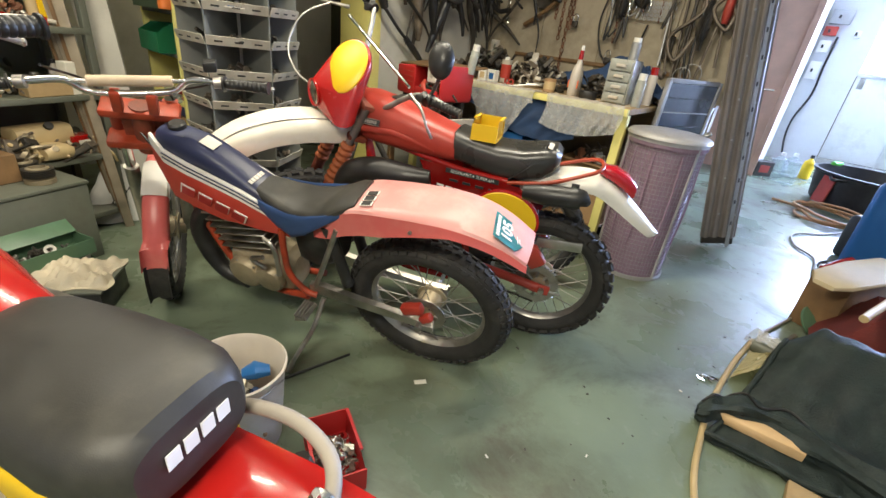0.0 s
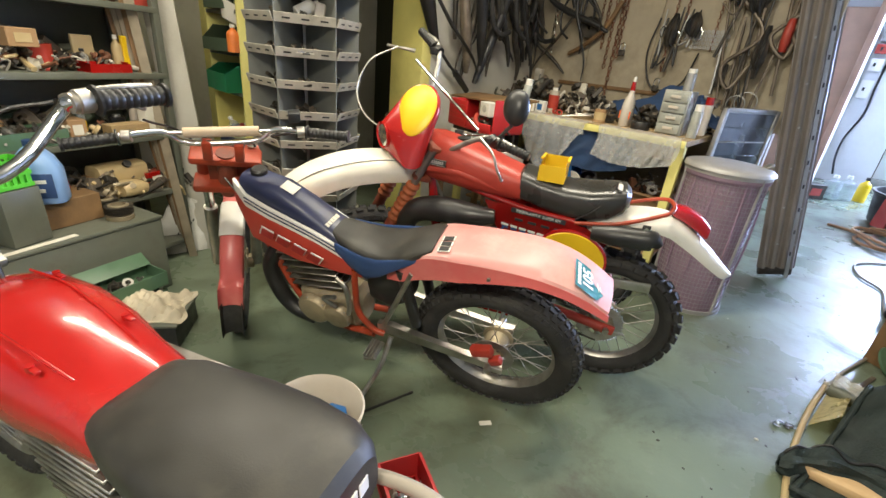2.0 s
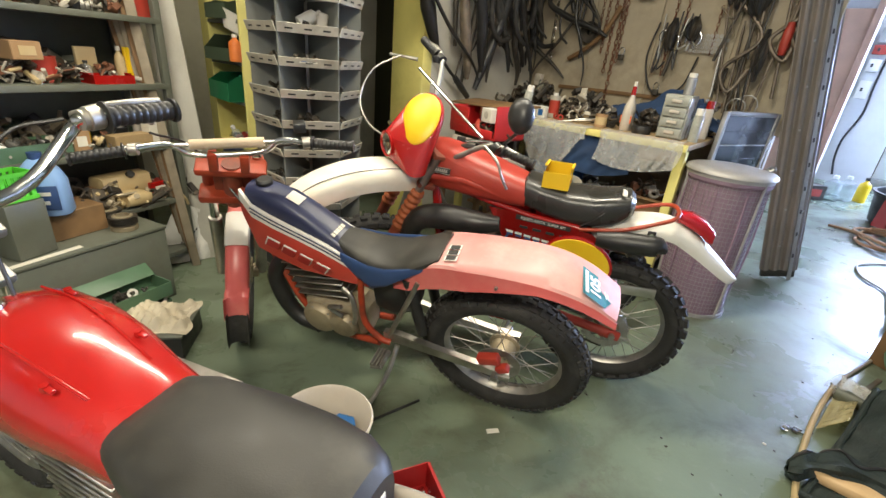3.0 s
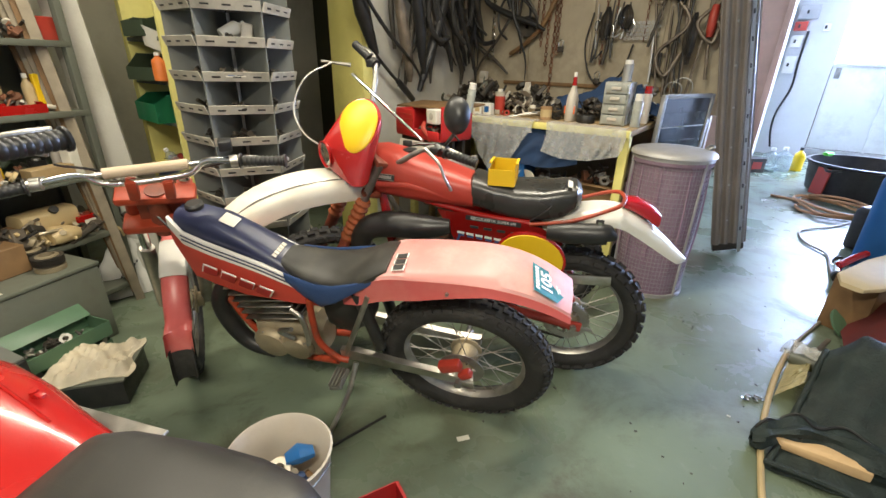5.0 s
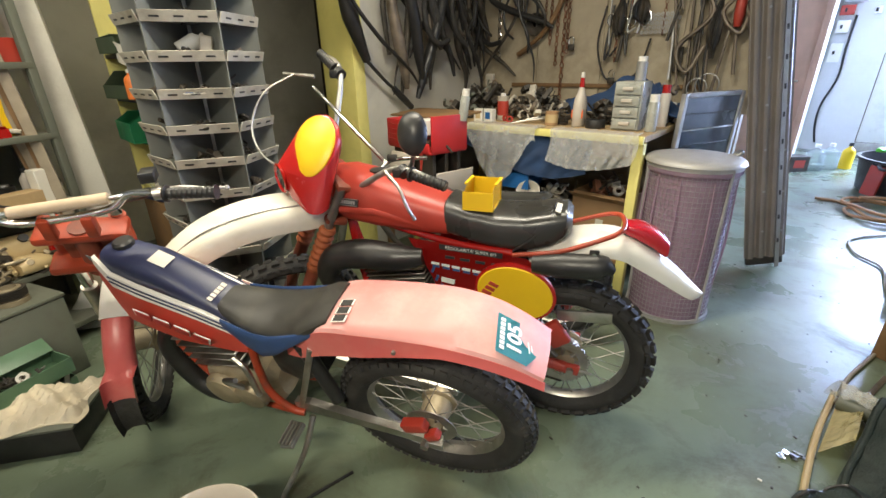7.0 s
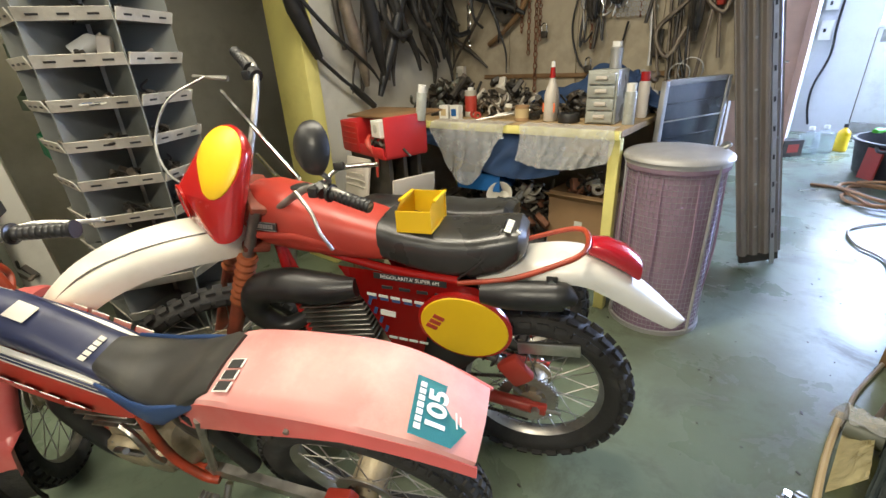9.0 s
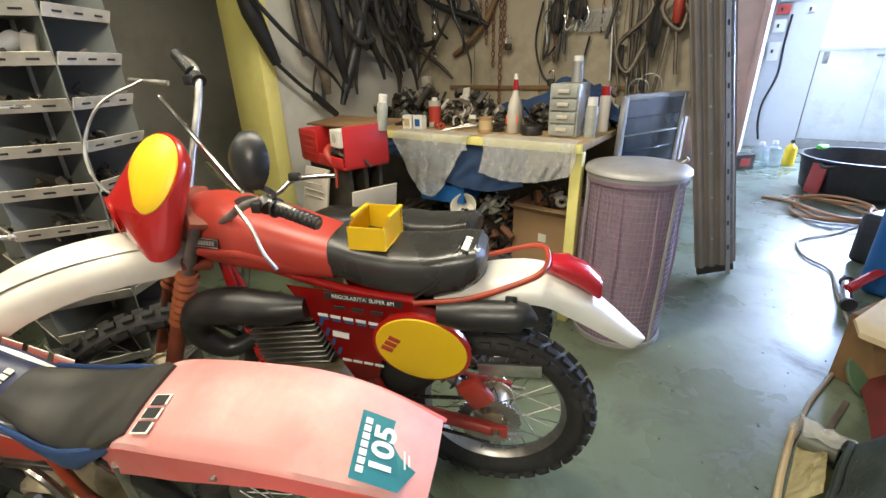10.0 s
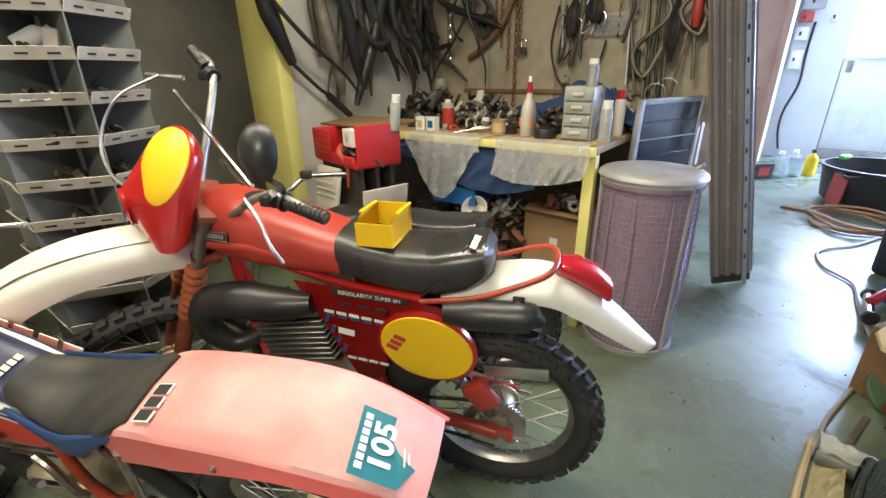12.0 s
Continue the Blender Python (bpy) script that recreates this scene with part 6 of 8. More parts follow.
# ---- second seat and bars of a bike hidden behind ----
hb = thing("stored_motorcycle", "half-hidden motorcycle with black seat and bare chrome bars", "motorcycle")
part("seat", hull([(-0.20, 0, 0.07, 0.03), (-0.17, 0.01, 0.10, 0.05), (0.0, 0, 0.115, 0.055), (0.15, 0.01, 0.11, 0.06), (0.22, 0.03, 0.10, 0.055), (0.25, 0.04, 0.06, 0.03)], 18, 3), M_vinyl_gloss, hb, "black vinyl seat", m=at(0.36, 2.72, 0.70, -20))
part("handlebar", T([(-0.032, 2.736, 0.931), (-0.16, 2.74, 0.925), (-0.235, 2.73, 0.91), (-0.30, 2.70, 0.86), (-0.42, 2.72, 0.84), (-0.55, 2.80, 0.86), (-0.70, 2.90, 0.96)], 0.011, 10), M_chrome, hb)
part("switch_clamp", B((0.05, 0.03, 0.035), (-0.215, 2.73, 0.93), bevel=0.006), M_black, hb)
part("fork", T([(-0.44, 2.74, 0.85), (-0.60, 2.80, 0.30), (-0.64, 2.82, 0.05)], 0.022, 10), M_steel, hb)
part("tank", hull([(-0.20, 0, 0.06, 0.05), (-0.12, 0, 0.10, 0.08), (0.05, 0, 0.10, 0.08), (0.18, -0.02, 0.07, 0.05)], 18), M_black, hb, m=at(0.0, 2.80, 0.68, -14))
part("frame", T([(-0.40, 2.76, 0.72), (-0.20, 2.80, 0.40), (0.10, 2.80, 0.28), (0.40, 2.74, 0.35), (0.55, 2.68, 0.62)], 0.018, 10), M_dark_stuff, hb)
wheel(hb, "rear_wheel", at(0.62, 2.62, 0.31, 162), 0.31, 0.09, 0.235, 40, "dusty rear tyre", rows=(-0.8, 0, 0.8), knob_h=0.008)
part("engine_block", hull([(-0.14, 0, 0.06, 0.07), (-0.08, 0, 0.09, 0.12), (0.08, 0, 0.09, 0.12), (0.14, 0, 0.06, 0.07)], 14, 3), M_cast, hb, m=at(0.08, 2.80, 0.38, -14))

# ---- bin with mesh basket ----
bn = thing("waste_bin", "wire mesh waste bin with purple bag and grey metal lid", "bin", m=at(1.365, 3.0, 0, 25))
RB, RTop, HB = 0.216, 0.225, 0.89
part("bag", LA([(0, 0.02), (RB - 0.008, 0.02), (RB - 0.004, 0.2), (RTop - 0.010, HB - 0.1), (RTop - 0.006, HB - 0.03), (RTop + 0.004, HB - 0.012), (RTop + 0.006, HB - 0.05), (RTop + 0.003, HB - 0.055)], 48), M_purple, bn, "translucent purple plastic bag")
fold = bmesh.new()
for k in range(11):
    a = 2 * math.pi * k / 11 + 0.3 * math.sin(k * 7)
    tube(fold, [((RB - 0.01) * math.cos(a), (RB - 0.01) * math.sin(a), 0.1), ((RB + 0.012) * math.cos(a + 0.03), (RB + 0.012) * math.sin(a + 0.03), 0.45), ((RTop - 0.008) * math.cos(a), (RTop - 0.008) * math.sin(a), HB - 0.03)], [0.002, 0.006, 0.003], 6, 4)
part("bag_fold", fold, M_purple, bn)
wires = bmesh.new()
for k in range(64):
    a = 2 * math.pi * k / 64
    cyl(wires, (RB * math.cos(a), RB * math.sin(a), 0.01), ((RTop - 0.004) * math.cos(a), (RTop - 0.004) * math.sin(a), HB - 0.02), 0.0009, n=4)
for k in range(30):
    z = 0.02 + 0.80 * k / 29
    r = RB + (RTop - RB - 0.004) * z / HB
    lathe(wires, [(r - 0.0009, z - 0.0009), (r + 0.0009, z - 0.0009), (r + 0.0009, z + 0.0009), (r - 0.0009, z + 0.0009)], 48, close=True)
part("wire_mesh", wires, M_zinc, bn, "galvanised wire mesh")
for z, r in ((0.012, RB + 0.003), (HB - 0.02, RTop)):
    part("hoop", LA([(r - 0.006, z - 0.012), (r + 0.006, z - 0.012), (r + 0.006, z + 0.012), (r - 0.006, z + 0.012)], 48, close=True), M_lid, bn)
for k in range(3):
    a = 2 * math.pi * k / 3 + 0.6
    part("upright_band", T([((RB + 0.004) * math.cos(a), (RB + 0.004) * math.sin(a), 0.01), ((RTop + 0.002) * math.cos(a), (RTop + 0.002) * math.sin(a), HB - 0.02)], 0.008, 6), M_lid, bn)
lid = part("lid", LA([(0, HB + 0.026), (0.10, HB + 0.025), (0.19, HB + 0.020), (0.228, HB + 0.012), (0.238, HB + 0.003), (0.241, HB - 0.010), (0.234, HB - 0.010), (0.227, HB + 0.003), (0, HB + 0.018)], 48, pose(0, 0, 0, 0, 0, 0)), M_lid, bn, "dented grey metal lid")
part("lid_handle", T([(0.18, -0.09, HB + 0.016), (0.200, -0.10, HB + 0.034), (0.220, -0.065, HB + 0.034), (0.215, -0.042, HB + 0.012)], 0.010, 8), M_steel, lid)

# ---- dark panel and upright metal sheets ----
pa, pb = Vector((1.38, 3.42, 0)), Vector((1.86, 3.76, 0))
pn_ = thing("leaning_panel", "dark glossy slatted panel in a grey metal frame beside the bench", "panel", m=plane_m((pa.x, pa.y, 0.0), pb - pa, (0.0, -0.03, 1.0)))
PL = (pb - pa).length
part("sheet", B((PL - 0.03, 1.14, 0.010), (PL / 2, 0.60, 0)), M_dark_glass, pn_, smooth=False)
for k in range(11):
    part("slat_rib", B((PL - 0.06, 0.008, 0.012), (PL / 2, 0.12 + 0.095 * k, 0.005), bevel=0.002, seg=1), M_zinc if k % 3 == 0 else M_dark_glass, pn_)
for x in (0.012, PL - 0.012):
    part("frame_stile", B((0.032, 1.18, 0.03), (x, 0.60, 0), bevel=0.003), M_zinc, pn_)
for y in (0.02, 1.18):
    part("frame_rail", B((PL - 0.06, 0.03, 0.026), (PL / 2, y, 0), bevel=0.003), M_zinc, pn_)
M_sheetmetal = mat("brownish_sheet_metal", (0.23, 0.20, 0.175), 0.5, 0.3, 0.15, 5, 0.05, 90, (0.16, 0.13, 0.11), 0.5, 4)


def profile_sheet(width, height, waves, depth, th=0.004):
    def f(s, t):
        ph = (s * waves) % 1.0
        d = float(np.interp(ph, [0, 0.15, 0.35, 0.65, 0.85, 1.0], [0, 0, 1, 1, 0, 0])) * depth
        return Vector((s * width, -d, t * height))
    return grid_sheet(f, waves * 12, 6, th)


LEAN = Vector((-0.19, 0.05, 1.0)).normalized()


def leaning(x, y, heading, z=0.012):
    """A pose at a foot on the floor whose z follows the sheets' lean and whose x runs along the heading."""
    ex = Vector((math.cos(radians(heading)), math.sin(radians(heading)), 0))
    ex = (ex - LEAN * ex.dot(LEAN)).normalized()
    ey = LEAN.cross(ex)
    return Matrix(((ex.x, ey.x, LEAN.x, x), (ex.y, ey.y, LEAN.y, y), (ex.z, ey.z, LEAN.z, z), (0, 0, 0, 1)))


for x, y, w, nz, hgt in ((2.085, 3.62, 0.195, 3, 2.5), (2.292, 3.685, 0.09, 1, 2.5)):
    sh = thing("metal_sheet", "tall ribbed brownish metal sheet leaning upright by the wall end", "metal sheet", group="upright metal sheets", m=leaning(x, y, -3, 0.066))
    part("sheet", profile_sheet(w, hgt, nz, 0.026), M_sheetmetal, sh)
    part("foot_block", B((w - 0.03, 0.03, 0.056), (w / 2, 0.006, -0.029), bevel=0.003), M_dark_stuff, sh)
    for j in range(9):
        part("rivet", C((w * 0.5, -0.029, 0.2 + 0.28 * j), (w * 0.5, -0.034, 0.2 + 0.28 * j), 0.008, n=8), M_steel, sh)
ps = thing("slotted_rail", "thin shiny slotted metal rail standing with the sheets", "rail", m=leaning(2.30, 3.60, 10, 0.02))
part("web", B((0.03, 0.004, 2.6), (0.0, 0, 1.30)), M_zinc, ps, smooth=False)
part("flange", B((0.004, 0.02, 2.6), (0.015, 0.01, 1.30)), M_chrome, ps, smooth=False)
for j in range(14):
    part("slot", B((0.012, 0.003, 0.03), (0.0, -0.003, 0.2 + 0.17 * j)), M_ink, ps, smooth=False)


# ---- hexagonal parts carousel ----
def carousel():
    t = thing("parts_carousel", "tall grey hexagonal metal rack with open bins and pale label strips", "rack", m=at(-1.04, 2.515, 0, 28))
    Rr = 0.278
    V = [Vector((Rr * math.cos(radians(60 * k)), Rr * math.sin(radians(60 * k)), 0)) for k in range(6)]
    part("base", LA([(0, 0), (0.2, 0), (0.2, 0.05), (0.03, 0.06), (0, 0.06)], 24), M_grey_rack, t)
    part("column", C((0, 0, 0.05), (0, 0, 2.35), 0.02), M_steel, t)
    levels = [0.111 + 0.1435 * k for k in range(16)]
    for z in levels:
        b = bmesh.new()
        ring_loft(b, [[v + Vector((0, 0, z)) for v in V], [v + Vector((0, 0, z + 0.004)) for v in V]])
        sh = part("shelf", b, M_grey_rack, t, smooth=False)
        for k in range(6):
            a, c = V[k], V[(k + 1) % 6]
            mid = (a + c) / 2
            n = mid.normalized()
            mm = plane_m(mid + Vector((0, 0, z)), c - a, Vector((0, 0, 1)) + n * 0.35)
            lip = part("label_strip", box(bmesh.new(), ((c - a).length * 0.985, 0.042, 0.004), mm @ pose(0, 0.017, 0.003)), M_rack_lip, sh, smooth=False)
            if z > 0.6:
                for j in (-1, 0, 1):
                    part("slot", box(bmesh.new(), (0.035, 0.007, 0.002), mm @ pose(0.085 * j, 0.016, 0.0058)), M_ink, lip, smooth=False)
    for k in range(6):
        b = bmesh.new()
        p, q = V[k] * 0.07, V[k] * 0.995
        d = Vector((-V[k].y, V[k].x, 0)).normalized() * 0.0025
        ring_loft(b, [[p - d, p + d, p + d + Vector((0, 0, 2.25)), p - d + Vector((0, 0, 2.25))], [q - d, q + d, q + d + Vector((0, 0, 2.25)), q - d + Vector((0, 0, 2.25))]])
        part("divider", b, M_grey_rack, t, smooth=False)
    return t


carousel()
rnd = random.Random(21)
for k in range(3, 12):
    z = 0.111 + 0.1435 * k
    for a in (-62, -122, -2):
        aa = radians(a)
        heap(-1.04 + 0.155 * math.cos(aa), 2.515 + 0.155 * math.sin(aa), 0.07, 0.07, z + 0.004, 12, int(z * 1000) + a + 500, [M_dark_stuff, M_dark_stuff, M_mid_stuff], 0.012, 0.034, 0.03, name="rack_contents", label="small dark spare parts lying in a rack bin", cat="parts", world=True)
bottle(at(-1.00, 2.36, 1.44, 50, 8, 60), 0.032, 0.12, M_white, M_white, "white plastic bottle lying in the carousel bin")
single("plastic_bracket", B((0.05, 0.05, 0.09), (0, 0, 0.045), (0, 12, 0), 0.012), M_bucket, "pale plastic bracket in the carousel bin", "machine part", m=at(-0.90, 2.40, 1.408, 20))
mk = carton(at(-0.925, 2.290, 1.272, 28, -18), (0.085, 0.004, 0.022), M_paper, "small paper label on the rack strip", None, "paper_label", "label")
for k in range(2):
    part("print_bar", B((0.03, 0.001, 0.012), (-0.018 + 0.036 * k, -0.0026, 0.011)), (M_blue, M_ink)[k], mk)

# ---- small shelves on the yellow wall ----
ws = thing("wall_shelf", "yellow-edged wooden wall shelves with plastic bins", "shelf", m=ROOM @ pose(-3.02, 1.66, 0))
for k, z in enumerate((0.70, 0.98, 1.21, 1.44)):
    part("shelf_board", B((0.42, 0.30, 0.022), (0, 0, z), bevel=0.002), M_yellow_wall if k < 1 else M_grey_paint, ws)
for x in (-0.215, 0.215):
    part("upright", B((0.02, 0.30, 1.75), (x, 0.0, 0.875), bevel=0.002), M_yellow_wall, ws)
open_bin(RU(-3.00, 1.59, 1.222, 6), 0.30, 0.28, 0.14, M_olive, "olive plastic parts bin on the wall shelf", "shelf bins")
open_bin(RU(-3.00, 1.58, 0.992, -5), 0.34, 0.28, 0.15, M_green, "green plastic parts bin on the wall shelf", "shelf bins", 0.7)
open_bin(RU(-3.02, 1.60, 1.452, 4), 0.24, 0.26, 0.10, M_olive, "flat dark green plastic bin on the wall shelf", "shelf bins", 0.8)
single("bowl", LA([(0.03, 0), (0.06, 0.01), (0.10, 0.07), (0.104, 0.07), (0.064, 0.0), (0.0, -0.004)], 26), M_paper, "white enamel bowl with dark rim", "bowl", m=RU(-2.93, 1.56, 1.37, 0, -25, 10) @ Matrix.Diagonal((1.3, 1.3, 1.3, 1)))
bottle(RU(-2.83, 1.49, 1.222), 0.036, 0.15, mat("orange_plastic", (0.75, 0.20, 0.04), 0.45), M_white, "orange plastic bottle with white cap")
bottle(RU(-2.86, 1.50, 0.713, 0, 25), 0.03, 0.15, M_clear, M_white, "clear bottle with white cap leaning on the shelf")
single("blue_binder", B((0.30, 0.22, 0.06), (0, 0, 0.03), bevel=0.004), M_navy, "dark blue folder lying on the shelf", "folder", m=RU(-2.98, 1.60, 0.63, 10))
single("binder_support", B((0.36, 0.26, 0.62), (0, 0, 0.31), bevel=0.006), M_brown_wood, "old brown wooden box standing under the wall shelves", "box", m=RU(-3.02, 1.62, 0.004, 0))
heap(-3.05, 1.60, 0.14, 0.08, 0.712, 16, 31, [M_red_dull, M_dark_stuff, M_pale_stuff], 0.025, 0.05, 0.05, label="small red and dark parts on the wall shelf")
# white board and wood strips leaning beside the shelves
single("white_board", B((0.16, 0.03, 2.5), (0, 0, 1.25), bevel=0.003), M_white_wall, "dusty white board standing upright beside the shelves", "board", m=at(-1.78, 2.56, 0.0, 28, -3, -4.5))
M_grey_wood = mat("grey_weathered_wood", (0.30, 0.25, 0.18), 0.7, 0, 0.25, 10, 0.1, 80)
for k in range(5):
    single("wood_strip", B((0.045, 0.014, 2.3 - 0.1 * k), (0, 0, 1.15), bevel=0.002), (M_grey_wood, M_brown_wood, M_grey_wood, M_grey_wood, M_brown_wood)[k], "thin grey-brown wooden strip leaning upright by the shelf", "wood strip", "leaning wood strips", m=at(-1.80 - 0.018 * k, 2.42 + 0.012 * k, 0.0, 40 + 6 * k, -1 - 0.4 * k, -4.5 - 0.6 * k))

# ---- long shelf unit on the left ----
SH = at(-1.95, 2.0, 0, 75)


def on_shelf(s, d, z, rz=0, rx=0, ry=0):
    return SH @ pose(s, d, z, rx, ry, rz)


su = thing("shelf_unit", "dark metal shelf unit crowded with parts, tins and boxes", "shelf", m=SH)
LEV = (0.12, 0.45, 0.77, 1.09, 1.41, 1.75)
for z in LEV:
    part("shelf_board", B((1.75, 0.42, 0.028), (-0.40, 0.21, z - 0.014), bevel=0.002), M_grey_paint, su)
for x in (-1.27, 0.47):
    for y in (0.02, 0.40):
        part("upright", B((0.035, 0.035, 2.1), (x, y, 1.05), bevel=0.002), M_grey_paint, su)
part("back_sheet", B((1.75, 0.01, 2.05), (-0.40, 0.43, 1.05)), M_grey_paint, su)

rs = random.Random(77)
tints = [M_tan, M_paper, M_card, M_red_dull, M_yellow, M_dark_stuff, M_black, M_mid_stuff, M_steel, M_olive, M_bucket, M_cast]
for z in LEV[1:5]:
    s = -1.15
    while s < 0.40:
        w = rs.uniform(0.05, 0.13)
        k = rs.random()
        d = rs.uniform(0.06, 0.12)
        ma = rs.choice(tints)
        if k < 0.22:
            carton(on_shelf(s + w / 2, d + 0.05, z, rs.uniform(-12, 12)), (w, rs.uniform(0.07, 0.13), rs.uniform(0.05, 0.12)), rs.choice([M_card, M_tan, M_paper, M_red_dull, M_yellow, M_wood]), "small cardboard or tin box on the crowded shelf", rs.choice([None, M_paper, M_red_dull]), "parts_box")
        elif k < 0.42:
            bottle(on_shelf(s + w / 2, d + 0.04, z), w * 0.36, rs.uniform(0.10, 0.19), rs.choice([M_bucket, M_black, M_tan, M_clear, M_olive]), rs.choice([M_red, M_white, M_black]), "dusty bottle on the crowded shelf", "shelf bottles", rs.choice([None, M_paper, M_yellow]))
        elif k < 0.56:
            can(on_shelf(s + w / 2, d + 0.04, z), w * 0.42, rs.uniform(0.06, 0.13), rs.choice([M_steel, M_tan, M_red_dull, M_black]), rs.choice([None, M_steel]), "dusty tin can on the crowded shelf", "shelf cans", rs.choice([None, M_paper, M_yellow]))
        elif k < 0.74:
            p = thing("metal_part", "oily cast metal part with bore lying on the shelf", "machine part", "shelf metal parts", m=on_shelf(s + w / 2, d + 0.05, z + w * 0.30, rs.uniform(0, 180), rs.choice([0, 90, 70]), 0))
            part("body", LA([(w * 0.18, -w * 0.28), (w * 0.42, -w * 0.28), (w * 0.45, -w * 0.1), (w * 0.34, 0.0), (w * 0.34, w * 0.2), (w * 0.5, w * 0.22), (w * 0.5, w * 0.3), (w * 0.18, w * 0.3)], 18, close=True), rs.choice([M_dark_stuff, M_mid_stuff, M_cast, M_steel]), p)
            part("lug", B((w * 1.1, w * 0.22, w * 0.12), (0, 0, w * 0.26), bevel=0.003), M_mid_stuff, p)
        else:
            hp = heap(0, 0, 0.06, 0.06, 0, 14, rs.randrange(9999), [M_dark_stuff, M_mid_stuff, M_pale_stuff, M_rusty], 0.015, 0.045, 0.07, label="small heap of oily parts on the shelf", world=True)
            hp.matrix_world = on_shelf(s + w / 2, d + 0.05, z)
        s += w * rs.uniform(0.75, 1.0)
    hp = heap(0, 0, 0.8, 0.07, 0, 60, int(z * 100), [M_dark_stuff, M_dark_stuff, M_mid_stuff, M_cast], 0.025, 0.07, 0.10, label="dark parts crowded along the back of the shelf", world=True)
    hp.matrix_world = on_shelf(-0.40, 0.30, z)
    hp = heap(0, 0, 0.85, 0.06, 0, 44, int(z * 100) + 3, [M_grey_paint, M_mid_stuff, M_cast, M_card, M_olive, M_dark_stuff, M_pale_stuff], 0.05, 0.10, 0.13, label="dusty larger parts and boxes stacked along the back of the shelf", world=True)
    hp.matrix_world = on_shelf(-0.40, 0.34, z)
    hp = heap(0, 0, 0.85, 0.05, 0, 46, int(z * 100) + 7, [M_dark_stuff, M_mid_stuff, M_pale_stuff, M_rusty, M_tan, M_black], 0.015, 0.045, 0.06, label="loose small parts along the shelf edge", world=True)
    hp.matrix_world = on_shelf(-0.40, 0.07, z)
hp = heap(0, 0, 0.5, 0.09, 0, 70, 88, [M_dark_stuff, M_dark_stuff, M_mid_stuff, M_cast, M_tan], 0.02, 0.06, 0.10, label="oily parts and hoses heaped on the low shelf", world=True)
hp.matrix_world = on_shelf(0.05, 0.06, 0.452)
# things told apart on the shelves
rt = open_bin(on_shelf(0.20, 0.06, 1.091, 4), 0.20, 0.10, 0.045, M_red, "red oval tray with small round parts", low=0.9)
carton(on_shelf(0.36, 0.10, 1.091, 6), (0.085, 0.02, 0.17), M_yellow, "yellow booklet standing on the shelf", None, "booklet", "book")
carton(on_shelf(0.17, 0.16, 1.091, -8), (0.09, 0.02, 0.16), M_tan, "ochre booklet standing on the shelf", None, "booklet", "book")
carton(on_shelf(-0.12, 0.08, 1.19, 10), (0.12, 0.08, 0.075), M_card, "small open brown carton", M_tan, "parts_box")
carton(on_shelf(0.24, 0.05, 0.771, 2), (0.20, 0.08, 0.068), M_wood, "tan wooden block box on the shelf", None, "wooden_box")
carton(on_shelf(0.37, 0.05, 0.771, 8), (0.09, 0.06, 0.16), M_paper, "tall white carton on the shelf", None, "white_carton")
tr = thing("metal_tray", "green metal tray with tools", "tray", m=on_shelf(-0.22, 0.10, 0.771, 4))
part("base", B((0.34, 0.18, 0.006), (0, 0, 0.003)), M_green_paint, tr)
for s in (1, -1):
    part("long_side", B((0.34, 0.005, 0.07), (0, s * 0.09, 0.035)), M_green_paint, tr)
    part("short_side", B((0.005, 0.175, 0.07), (s * 0.17, 0, 0.035)), M_green_paint, tr)
hp = heap(0, 0, 0.14, 0.07, 0, 30, 5, [M_mid_stuff, M_steel, M_dark_stuff], 0.02, 0.05, 0.05, label="tools filling the green tray", world=True)
hp.matrix_world = on_shelf(-0.22, 0.10, 0.778)
tk = thing("oil_tank", "tan plastic oil tank with dark cap lying on the shelf", "tank", m=on_shelf(0.20, 0.14, 0.56, 0))
part("body", hull([(-0.135, 0, 0.05, 0.04), (-0.125, 0, 0.065, 0.055), (0.0, 0, 0.068, 0.058), (0.125, 0, 0.065, 0.055), (0.135, 0, 0.05, 0.04)], 18, 4), M_tan, tk)
part("cap", C((0.02, -0.045, 0.045), (0.02, -0.068, 0.062), 0.02, n=14), M_black, tk)
part("support_block", B((0.22, 0.1, 0.055), (0, 0, -0.083)), M_dark_stuff, tk)
single("leather_pouch", hull([(-0.08, 0, 0.04, 0.03), (-0.04, 0.01, 0.06, 0.045), (0.04, 0.0, 0.06, 0.04), (0.09, -0.01, 0.03, 0.02)], 14), M_tan, "crumpled tan leather pouch", "pouch", m=on_shelf(0.20, 0.03, 0.495, 12))
carton(on_shelf(0.36, 0.10, 0.451, 6), (0.12, 0.08, 0.10), M_red, "red carton on the shelf", M_paper, "red_carton")

# ---- toolboxes, crate, jug and rag on the floor ----
TB = at(-1.66, 2.06, 0, 75)
def tb(x, y, z=0.0, rz=0.0, rx=0.0, ry=0.0):
    return TB @ pose(x, y, z, rx, ry, rz)
gc = thing("metal_chest", "large grey-green metal tool chest with dusty top", "tool chest", m=tb(-0.36, 0.17, 0))
part("body", B((0.74, 0.34, 0.40), (0, 0, 0.20), bevel=0.008), M_grey_paint, gc)
part("lid", B((0.75, 0.35, 0.018), (0, 0, 0.411), bevel=0.005), M_grey_paint, gc)
part("paper_strip", B((0.30, 0.03, 0.002), (-0.15, -0.14, 0.4215), (0, 0, 3)), M_paper, gc)
gt = thing("cantilever_toolbox", "open green metal cantilever toolbox on the floor", "toolbox", m=tb(-0.30, -0.09, 0))
